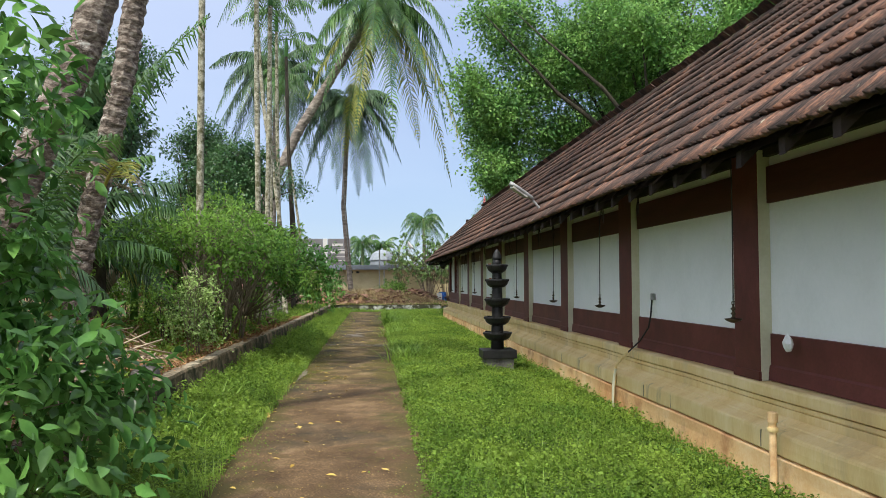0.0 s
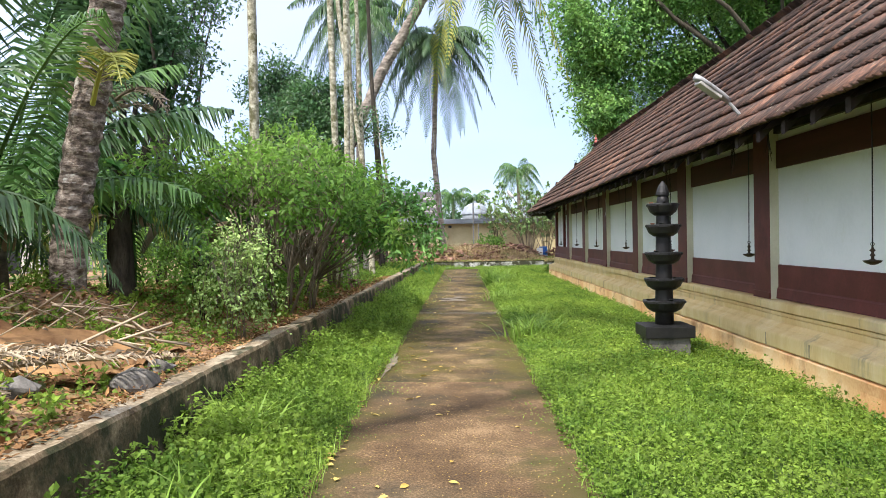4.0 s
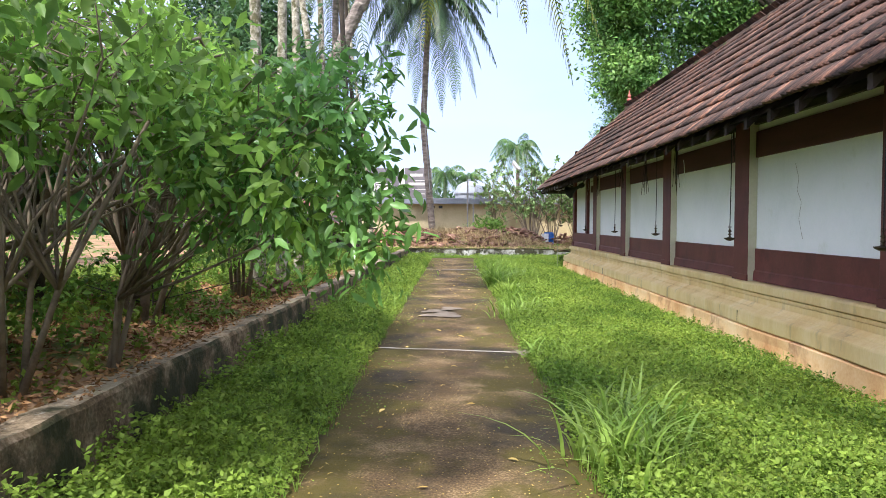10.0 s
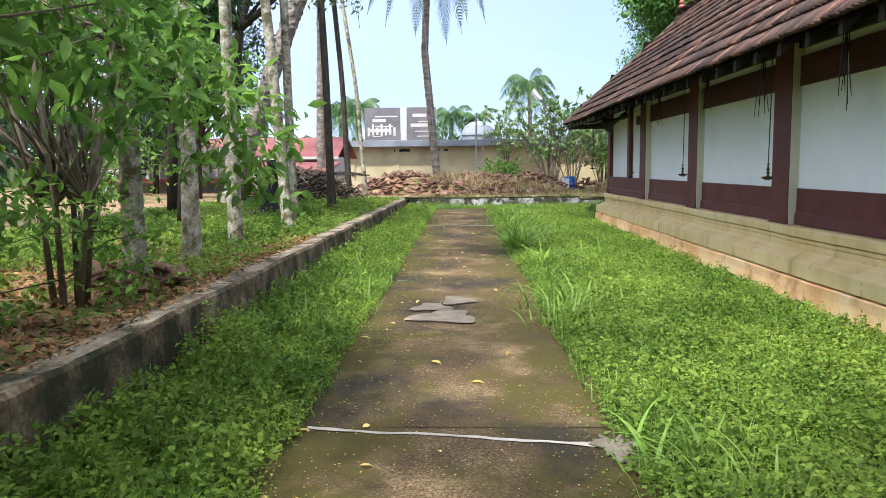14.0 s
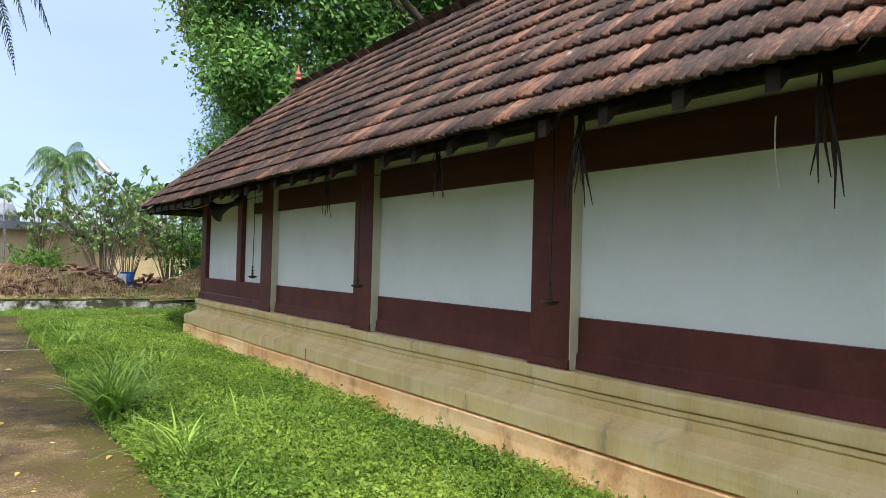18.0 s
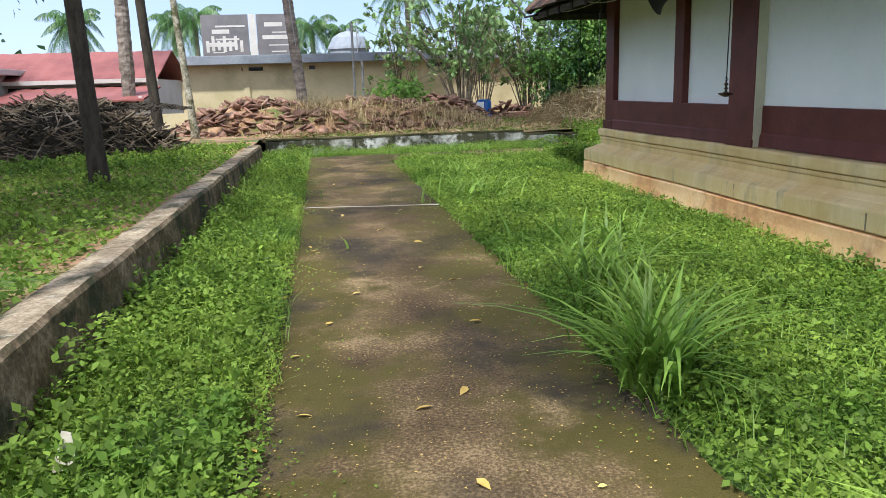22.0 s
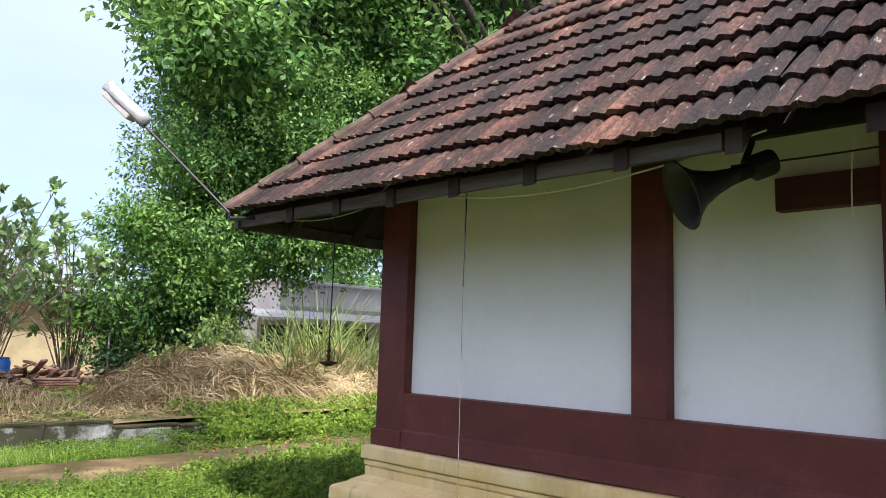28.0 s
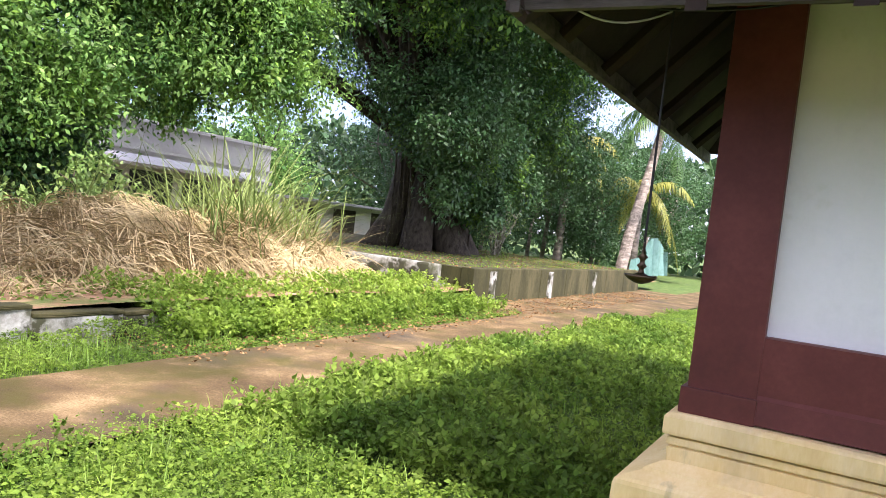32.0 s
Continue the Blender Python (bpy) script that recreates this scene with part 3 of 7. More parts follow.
for name, prof, mat in (("plinth_base", LOW, M_cream_low), ("plinth_moulding", HIGH, M_cream)):
    bm = bmesh.new()
    cols = []
    ys = np.linspace(Y0, Y1 - 0.1, 90)
    for y in ys:
        cols.append([bm.verts.new((x + 0.006 * math.sin(y * 2.1 + z * 9) + 0.004 * math.sin(y * 7.3), y, z + 0.004 * math.sin(y * 1.7))) for x, z in prof])
    cols.append([bm.verts.new((x, Y1 + (2.774 - x), z)) for x, z in prof])
    cols.append([bm.verts.new((6.1, Y1 + (2.774 - x), z)) for x, z in prof])
    for c0, c1 in zip(cols, cols[1:]):
        for i in range(len(prof) - 1):
            bm.faces.new((c0[i], c1[i], c1[i + 1], c0[i + 1]))
    bmesh.ops.recalc_face_normals(bm, faces=bm.faces[:])
    part(name, bm, mat, building)
# worn vertical joints on the plinth
for yj in (25.6, 23.5, 19.4, 15.9, 14.1, 10.2, 6.4, 5.2, 2.1, 1.2, -0.9, -3.0):
    part("plinth_joint", boxed(2.500, yj - 0.004, 0.15, 2.53, yj + 0.004, 0.30, bevel=0.001), M_joint, building, "dark weathered joint")
# red dado between the pillars, with a projecting foot
RED = [(2.80, 1.14), (2.778, 1.135), (2.778, 0.84), (2.762, 0.82), (2.750, 0.69), (2.86, 0.682)]


def dado(y0, y1, back=0.0):
    bm = bmesh.new()
    cols = [[bm.verts.new((x + back, y, z)) for x, z in [(2.88, 1.14)] + RED] for y in np.linspace(y0, y1, 8)]
    for c0, c1 in zip(cols, cols[1:]):
        for i in range(len(RED)):
            bm.faces.new((c0[i], c1[i], c1[i + 1], c0[i + 1]))
    bm.faces.new(cols[0])
    bm.faces.new(cols[-1][::-1])
    bmesh.ops.recalc_face_normals(bm, faces=bm.faces[:])
    return part("dado", bm, M_red, building)


dado(26.22, 27.47)
dado(27.47, 29.905)
for i, (yl, yr) in list(enumerate(PY))[1:]:
    top = 2.93
    w = 0.012 if i > 1 else 0.0
    bm = boxed(2.775 if i < 2 else 2.738, yr + w, 0.682 if i > 1 else 1.13, XW + 0.03, yl, top, bevel=0.006)
    if i > 1:
        box(bm, 2.72, yr + w - 0.01, 0.682, 2.80, yl + 0.008, 0.77)
    part("pillar", bm, M_red, building)
    if i > 1:
        part("pillar_flank", boxed(2.745, yr, 0.682, XW + 0.03, yr + w, top), M_flank, building)
for (a_, b_), (c_, d_) in zip(PY[2:], PY[3:]):
    dado(c_, b_, 0.062)
    part("tie_beam", boxed(2.828, c_, 2.405, XW + 0.03, b_, 2.765, bevel=0.005), M_beam_shaded, building)
    part("wall_panel", boxed(2.858, c_ - 0.01, 1.13, XW + 0.02, b_ + 0.01, 2.42), M_white, building)
part("tie_beam_stub", boxed(2.775, 26.22, 2.395, XW + 0.03, 26.78, 2.59, bevel=0.005), M_beam_shaded, building)
# end wall, facing the cross path
part("corner_post", boxed(2.775, 29.905, 0.682, 3.02, Y1, 2.93, bevel=0.006), M_red, building)
part("end_dado", boxed(3.02, Y1 - 0.12, 0.682, 5.95, Y1 - 0.01, 1.14, bevel=0.006), M_red, building)
part("corner_foot", boxed(2.746, 29.90, 0.680, 3.3, Y1 + 0.03, 0.818, bevel=0.006), M_red, building)
for xa in (4.2, 5.5):
    part("pillar", boxed(xa, Y1 - 0.12, 0.682, xa + 0.3, Y1, 2.93, bevel=0.006), M_red, building)
# roof
EX, EZ, RX, RZ, EY, RY, YS = 1.72, 2.63, 4.4, 5.22, 31.10, 28.95, -12.4
roof = part("roof_deck", bmesh.new(), M_wood, building)
bm = bmesh.new()
p = [bm.verts.new(q) for q in ((EX + 0.05, YS, EZ - 0.02), (EX + 0.05, EY - 0.04, EZ - 0.02), (RX, RY, RZ - 0.05), (RX, YS, RZ - 0.05), (2 * RX - EX, EY - 0.04, EZ - 0.02), (2 * RX - EX, YS, EZ - 0.02))]
for f in ((0, 3, 2, 1), (1, 2, 4), (3, 5, 4, 2)):
    bm.faces.new([p[i] for i in f])
bm.to_mesh(roof.data)
bm.free()
WAVES = 2
TW, TL, COURSE = 0.215, 0.40, 0.327


def tile_verts(seed):
    """A fluted clay tile: two rolls, a scalloped thick lower lip, a worn edge."""
    r = random.Random(seed)
    n = WAVES * 7 + 1
    us = [TW * (i / (n - 1)) for i in range(n)]
    roll = [(0.5 - 0.5 * math.cos(2 * math.pi * WAVES * i / (n - 1))) ** 0.8 for i in range(n)]
    hs = [0.037 * q + (0.006 if i in (0, n - 1) else 0) for i, q in enumerate(roll)]
    wear = [r.uniform(-0.006, 0.006) for _ in us]
    low = [(u, -0.032 - 0.032 * q + w, 0.064 + h) for u, h, q, w in zip(us, hs, roll, wear)]
    mid = [(u, -0.026 - 0.025 * q + w, 0.030 + h * 0.75) for u, h, q, w in zip(us, hs, roll, wear)]
    back = [(u, 0.06, 0.018 + h * 0.3) for u, h in zip(us, hs)]
    half = [(u, 0.16, 0.043 + h + r.uniform(-0.002, 0.002)) for u, h in zip(us, hs)]
    up = [(u, TL - 0.03, 0.010 + h) for u, h in zip(us, hs)]
    v = back + mid + low + half + up
    f = [(k * n + i, k * n + i + 1, (k + 1) * n + i + 1, (k + 1) * n + i) for k in range(4) for i in range(n - 1)]
    return np.array(v), np.array(f)


TILES = [tile_verts(s) for s in range(5)]
SLOPES = [  # origin at the eave, along, up the slope, length of eave, reach of slope
    (Vector((EX, YS, EZ)), Vector((0, 1, 0)), Vector((RX - EX, 0, RZ - EZ)), EY - YS, lambda s: (0, EY - YS - (EY - RY) * s)),
    (Vector((EX, EY, EZ)), Vector((1, 0, 0)), Vector((0, RY - EY, RZ - EZ)), 2 * (RX - EX), lambda s: ((RX - EX) * s, 2 * (RX - EX) - (RX - EX) * s)),
    (Vector((2 * RX - EX, EY, EZ)), Vector((0, -1, 0)), Vector((EX - RX, 0, RZ - EZ)), EY - YS, lambda s: ((EY - RY) * s, EY - YS)),
]
tile_meshes = []
for k, (v, f) in enumerate(TILES):
    me = bpy.data.meshes.new("tile")
    me.from_pydata(v.tolist(), [], f.tolist())
    me.materials.append(M_tile_p)
    tile_meshes.append(me)
rt = random.Random(3)
rows_v, rows_f, count, single = [], [], 0, 0
for si, (o, u, up, length, span) in enumerate(SLOPES):
    reach = up.length
    v_ = up.normalized()
    n_ = u.cross(v_).normalized()
    if n_.z < 0:
        n_ = -n_
    for c in range(int(reach / COURSE) + 1):
        s = c * COURSE / reach
        lo, hi = span(min(1, (c + 0.5) * COURSE / reach))
        k = 0
        shift = (c % 2) * TW / 2
        while k * TW < length:
            a = k * TW + shift
            k += 1
            if a < lo - TW * 0.6 or a + TW > hi + TW * 0.6:
                continue
            if c == int(reach / COURSE) and (c + 1) * COURSE > reach + 0.2:
                continue
            base = o + u * a + v_ * (c * COURSE + rt.uniform(-0.011, 0.011) + 0.012 * math.sin(0.9 * a + 1.7 * c)) + n_ * (rt.uniform(0, 0.008) + 0.010 * math.sin(0.6 * a + c))
            rot = rt.uniform(-0.025, 0.025)
            uu, vv = u * math.cos(rot) + v_ * math.sin(rot), v_ * math.cos(rot) - u * math.sin(rot)
            kind = rt.randrange(5)
            y_here = base.y
            if si == 0 and c < 7 and 21.6 < y_here < 31.0 and single < 300:
                ob = new("tile", tile_meshes[kind])
                m = Matrix((uu, vv, n_)).transposed().to_4x4()
                m.translation = base
                ob.matrix_world = m
                ob.parent = roof
                single += 1
                continue
            tv, tf = TILES[kind]
            rows_v.append(tv @ np.array([uu, vv, n_]) + np.array(base))
            rows_f.append(tf + count)
            count += len(tv)
ob = np_mesh("roof_tiles", np.concatenate(rows_v), np.concatenate(rows_f), M_tile, roof)
tagged(ob, kind="stuff")


def ridge_line(a, b, n, name="ridge_tile"):
    a, b = Vector(a), Vector(b)
    d = (b - a) / n
    side = d.cross(Vector((0, 0, 1))).normalized()
    up = side.cross(d).normalized()
    for i in range(n):
        bm = bmesh.new()
        vs = []
        for t, rr in ((-0.03, 0.115), (1.0, 0.095)):
            vs.append([bm.verts.new(a + d * (i + t) + side * (rr * math.cos(q)) + up * (rr * 0.75 * math.sin(q))) for q in np.linspace(-0.25, math.pi + 0.25, 8)])
        for q in range(7):
            bm.faces.new((vs[0][q], vs[0][q + 1], vs[1][q + 1], vs[1][q]))
        bm.faces.new(vs[0][::-1])
        bmesh.ops.recalc_face_normals(bm, faces=bm.faces[:])
        part(name, bm, M_ridge, roof)


ridge_line((EX - 0.03, EY + 0.02, EZ + 0.03), (RX, RY, RZ + 0.03), 11, "hip_tile")
ridge_line((2 * RX - EX, EY, EZ + 0.03), (RX, RY, RZ + 0.03), 11, "hip_tile")
ridge_line((RX, RY, RZ + 0.03), (RX, 8, RZ + 0.03), 50)
ridge_line((RX, 8, RZ + 0.03), (RX, YS, RZ + 0.03), 50)
# rafters that show under the eave
sl = (RZ - EZ) / (RX - EX)
for i in range(68):
    y = 30.2 - i * 0.61
    bm = bmesh.new()
    x0, x1 = EX + 0.03, 3.0
    vs = [bm.verts.new((x, y + dy, EZ + (x - EX) * sl - 0.035 - dz)) for x in (x0, x1) for dy in (0, 0.085) for dz in (0, 0.125)]
    for f in ((0, 1, 3, 2), (4, 6, 7, 5), (0, 4, 5, 1), (2, 3, 7, 6), (0, 2, 6, 4), (1, 5, 7, 3)):
        bm.faces.new([vs[j] for j in f])
    part("rafter", bm, M_wood, roof)
for i in range(6):
    x = 2.3 + i * 0.75
    bm = bmesh.new()
    rise = min(0.9, (x - EX) * sl * 0.8)
    tube(bm, [(x, EY - 0.1, EZ - 0.08), (x, EY - 0.1 - rise, EZ - 0.08 + rise)], 0.045, 5)
    part("rafter", bm, M_wood, roof)
bm = bmesh.new()
tube(bm, [(EX + 0.08, EY - 0.06, EZ - 0.10), (3.2, 29.9, EZ + 1.2)], 0.06, 5)
part("hip_rafter", bm, M_wood, roof)
part("eave_board", boxed(EX + 0.05, 26.65, EZ - 0.10, EX + 0.09, EY, EZ - 0.01, bevel=0.004), M_fascia, roof)
part("eave_board", boxed(EX + 0.03, EY - 0.08, EZ - 0.115, 2 * RX - EX, EY - 0.03, EZ - 0.012, bevel=0.004), M_fascia, roof)
bm = bmesh.new()
tube(bm, [(2.857, 13.2, 2.24), (2.857, 13.1, 2.05), (2.857, 13.14, 1.9), (2.857, 13.02, 1.75), (2.857, 13.08, 1.55), (2.857, 12.97, 1.3)], 0.002, 4)
part("crack", bm, M_joint, building, "thin dark crack in the white plaster")
part("wall_plate", boxed(2.80, Y0, 2.86, 3.0, Y1, 2.94), M_wood, building)
# finial
finial = tagged(new("roof_finial"), "small stacked red finial on the roof ridge", "finial")
finial.location = (RX, RY, RZ + 0.02)
bm = bmesh.new()
revolve(bm, [(0.15, -0.05), (0.16, 0.05), (0.10, 0.09)], 10)
part("base", bm, M_ridge, finial)
for z, r in ((0.16, 0.105), (0.30, 0.085), (0.42, 0.062)):
    bm = bmesh.new()
    revolve(bm, [(0.3 * r, z - 0.065), (0.75 * r, z - 0.045), (r, z - 0.008), (r, z + 0.012), (0.7 * r, z + 0.045), (0.3 * r, z + 0.06)], 14)
    part("bulb", bm, M_finial, finial, smooth=True)
bm = bmesh.new()
revolve(bm, [(0.032, 0.47), (0.024, 0.53), (0.004, 0.63)], 8)
part("spike", bm, M_finial, finial)

# ---- fittings on the building ----
def hanging_lamp(x, y, z, top, label="small dark brass oil lamp hung on a chain under the eave"):
    ob = tagged(new("hanging_oil_lamp"), label, "oil lamp", "hanging lamps along the wall")
    ob.location = (x, y, z)
    bm = bmesh.new()
    tube(bm, [(0, 0, 0.16), (0.01, 0.005, (top - z) * 0.5), (0, 0, top - z)], 0.0065, 5)
    part("chain", bm, M_black, ob)
    bm = bmesh.new()
    revolve(bm, [(0.014, -0.02), (0.04, -0.012), (0.076, 0.008), (0.082, 0.022), (0.036, 0.026), (0.016, 0.036), (0.012, 0.055), (0.026, 0.07), (0.012, 0.085), (0.012, 0.10), (0.028, 0.115), (0.012, 0.13), (0.007, 0.16)], 14)
    part("dish", bm, M_brass, ob, smooth=True)
    pts = [(0.018 * math.cos(q), 0, 0.172 + 0.018 * math.sin(q)) for q in np.linspace(0, 2 * math.pi, 9)]
    bm = bmesh.new()
    tube(bm, pts, 0.004, 4)
    part("ring", bm, M_brass, ob)
    return ob


def roof_z(x):
    return EZ + (x - EX) * sl - 0.06


for x, y in ((2.44, 25.75), (2.44, 21.75), (2.44, 18.1), (2.44, 14.25), (2.44, 10.5), (2.44, 6.75), (2.44, 3.75), (2.44, -0.55), (2.44, -4.25)):
    hanging_lamp(x, y, 1.265, roof_z(x))
hanging_lamp(2.40, 30.48, 1.36, 3.1, "dark brass oil lamp on a long chain at the hall's end")


def dry_bundle(x, y, z, n, length, seed):
    ob = tagged(new("dry_leaf_bundle"), "bundle of dark dry leaf strips tied under the eave", "leaf bundle", "leaf bundles under the eave")
    ob.location = (x, y, z)
    r = random.Random(seed)
    for i in range(n):
        bm = bmesh.new()
        a, ln = r.uniform(-0.10, 0.10), length * r.uniform(0.6, 1.1)
        b = r.uniform(-0.06, 0.06)
        q = [Vector((b * t, a * t + 0.03 * math.sin(3 * t + i), -ln * t)) for t in (0, 0.35, 0.7, 1)]
        w = [0.007, 0.011, 0.009, 0.002]
        l = [(bm.verts.new(p_ + Vector((0, -w_, 0))), bm.verts.new(p_ + Vector((0.006, 0, 0))), bm.verts.new(p_ + Vector((0, w_, 0)))) for p_, w_ in zip(q, w)]
        for s0, s1 in zip(l, l[1:]):
            for j in range(2):
                bm.faces.new((s0[j], s0[j + 1], s1[j + 1], s1[j]))
        part("strip", bm, M_wood, ob)
    return ob


for k, (y, ln, n) in enumerate(((21.9, 0.55, 6), (19.3, 0.5, 7), (17.35, 0.66, 9), (15.5, 0.72, 6), (13.1, 0.45, 4), (9.3, 0.45, 5), (6.2, 0.4, 5), (5.1, 0.42, 4), (2.3, 0.35, 4), (0.9, 0.45, 3))):
    dry_bundle(2.05, y, 2.7, n, ln, k)


def eave_light(x, y, z, arm, head_dir, label, thick=1.0, drop=0.34, r=0.022, mat=None):
    ob = tagged(new("street_light"), label, "street light")
    ob.location = (x, y, z)
    a = Vector(arm)
    d = Vector(head_dir).normalized()
    bm = bmesh.new()
    tube(bm, [(0, 0, -drop), (0, 0, 0), a * 0.12, a], r, 8)
    part("arm", bm, mat or M_metal, ob)
    m = Matrix.Translation(a) @ d.to_track_quat("Y", "Z").to_matrix().to_4x4()
    bm = bmesh.new()
    prof = [(0.035, 0.0), (0.05, 0.06), (0.075, 0.14), (0.085, 0.34), (0.07, 0.48), (0.02, 0.53)]
    rows = []
    for w, yy in prof:
        rows.append([bm.verts.new((w * math.cos(q), yy, 0.045 * thick * math.sin(q) * (1 if math.sin(q) > 0 else 0.35))) for q in np.linspace(0, 2 * math.pi, 12, endpoint=False)])
    for r0, r1 in zip(rows, rows[1:]):
        for i in range(12):
            bm.faces.new((r0[i], r0[(i + 1) % 12], r1[(i + 1) % 12], r1[i]))
    bm.faces.new(rows[0][::-1])
    bm.faces.new(rows[-1])
    bmesh.ops.recalc_face_normals(bm, faces=bm.faces[:])
    bmesh.ops.transform(bm, matrix=m, verts=bm.verts)
    head = part("lamp_head", bm, M_metal, ob, smooth=True)
    bm = boxed(-0.065, 0.13, -0.035 * thick, 0.065, 0.46, -0.008, bevel=0.012)
    bmesh.ops.transform(bm, matrix=m, verts=bm.verts)
    part("diffuser", bm, M_glassy, head, "clouded white glass cover")
    return ob


eave_light(1.98, 5.68, 2.92, (-0.16, -0.01, 0.18), (-0.42, -0.12, 0.26), "grey street light bracketed to the eave", 1.3)
corner_light = eave_light(1.52, 30.78, 2.60, (-0.49, 0.66, 0.76), (-0.264, 0.333, 0.38), "street light on a long slanted arm at the roof corner", 1.9, 0.03, 0.012, M_black)
bm = bmesh.new()
tube(bm, [(0, 0, -0.05), (0.32, 0.02, 0.0)], 0.018, 6)
part("bracket", bm, M_black, corner_light)

# horn loudspeaker under the eave
horn = tagged(new("horn_loudspeaker"), "dark grey horn loudspeaker fixed under the eave", "loudspeaker")
horn.location = (2.15, 27.05, 2.42)
HORN = Vector((-0.675, 0.637, -0.382)).to_track_quat("Z", "Y").to_matrix()
bm = bmesh.new()
prof = [(0.045, -0.42), (0.05, -0.30), (0.07, -0.20), (0.11, -0.10), (0.165, -0.03), (0.205, 0.0), (0.20, 0.006), (0.15, -0.03), (0.09, -0.11), (0.04, -0.22)]
revolve(bm, prof, 20)
bmesh.ops.rotate(bm, matrix=HORN, verts=bm.verts)
part("bell", bm, M_horn, horn, smooth=True)
bm = bmesh.new()
revolve(bm, [(0.07, -0.56), (0.075, -0.54), (0.075, -0.44), (0.05, -0.42)], 14)
bmesh.ops.rotate(bm, matrix=HORN, verts=bm.verts)
part("driver", bm, M_black, horn)
bm = bmesh.new()
tube(bm, [(0.36, -0.20, 0.22), (0.42, -0.22, 0.34), (0.46, -0.24, 0.52)], 0.02, 6)
part("bracket", bm, M_black, horn)

# strings and cables
def cable(pts, r, mat, label, name="cable"):
    bm = bmesh.new()
    n = 14
    P = [Vector(q) for q in pts]
    if len(P) == 3:
        P = [P[0].lerp(P[1], t).lerp(P[1].lerp(P[2], t), t) for t in (i / n for i in range(n + 1))]
    tube(bm, P, r, 5)
    return tagged(part(name, bm, mat), label, "cable")


cable([(2.10, 28.60, 2.95), (2.06, 28.58, 2.5), (2.03, 28.56, 1.95)], 0.004, M_black, "thin dark string hanging on the white panel")
cable([(2.04, 28.57, 2.9), (2.0, 28.53, 1.4), (2.03, 28.56, 0.02)], 0.002, M_metal, "thin white string hanging down the wall", "string")
cable([(1.85, 28.9, 2.62), (2.05, 28.0, 2.36), (2.2, 26.6, 2.72)], 0.006, M_plastic_white, "white cable slung under the eave to the horn")
cable([(2.45, 26.9, 2.62), (2.5, 26.3, 2.60), (2.6, 25.5, 2.68)], 0.006, M_black, "black cable slung under the eave")
cable([(2.6, 26.3, 2.72), (2.62, 26.33, 2.5), (2.6, 26.32, 2.3)], 0.004, M_plastic_white, "short white cord under the eave", "cord")
cable([(2.30, 29.8, 2.72), (2.2, 30.2, 2.58), (1.95, 30.8, 2.62)], 0.006, M_black, "black cable under the corner of the eave")
cable([(2.78, 24.8, 2.70), (2.70, 23.0, 2.66), (2.78, 21.0, 2.71)], 0.006, M_black, "black wire along the eave")
cable([(2.3, 15.95, 2.5), (2.35, 16.0, 2.25), (2.28, 15.9, 2.05)], 0.005, M_plastic_white, "white twisted cord under the eave", "cord")
cable([(1.9, 30.95, 2.68), (2.5, 30.8, 2.5), (3.3, 30.5, 3.1)], 0.006, M_plastic_white, "pale wire under the end eave")
box_ob = tagged(new("switch_box"), "small grey switch box with a black cable on the wall", "switch box")
box_ob.location = (2.83, 2.56, 1.43)
part("box", boxed(-0.03, -0.035, -0.04, 0.012, 0.035, 0.05, bevel=0.006), M_metal, box_ob)
bm = bmesh.new()
tube(bm, [(-0.02, 0, -0.04), (-0.04, 0, -0.25), (-0.06, 0.04, -0.42), (-0.11, 0.25, -0.62), (-0.18, 0.55, -0.80)], 0.012, 6)
part("cord", bm, M_black, box_ob)
bm = bmesh.new()
tube(bm, [(-0.18, 0.55, -0.78), (-0.34, 0.62, -1.0), (-0.38, 0.70, -1.68)], 0.02, 8)
part("conduit", bm, M_cream, box_ob)
cable([(2.45, 3.05, 0.40), (2.40, 3.08, 0.2), (2.42, 3.1, -0.25)], 0.02, M_flank, "cream pipe stub against the plinth", "pipe")
pipe = tagged(new("pipe_stub"), "short cream pipe with a cap standing by the plinth", "pipe")
pipe.location = (2.40, -1.30, 0)
bm = bmesh.new()
revolve(bm, [(0.032, -0.3), (0.032, 0.44), (0.042, 0.44), (0.042, 0.52), (0.02, 0.53)], 12)
part("tube", bm, M_cream_low, pipe)
bm = bmesh.new()
revolve(bm, [(0.045, 0.36), (0.048, 0.38), (0.045, 0.40)], 12)
part("collar", bm, M_cream, pipe)
bm = bmesh.new()
bmesh.ops.create_icosphere(bm, subdivisions=2, radius=0.07)
for v in bm.verts:
    v.co = Vector((v.co.x * 0.4, v.co.y * 0.9, v.co.z * 1.2)) + 0.018 * noise.noise_vector(v.co * 30)
    v.co += Vector((2.75, -0.96, 1.08))
tagged(part("plastic_bag", bm, M_plastic_white), "crumpled white plastic bag stuck on the red dado", "plastic bag")

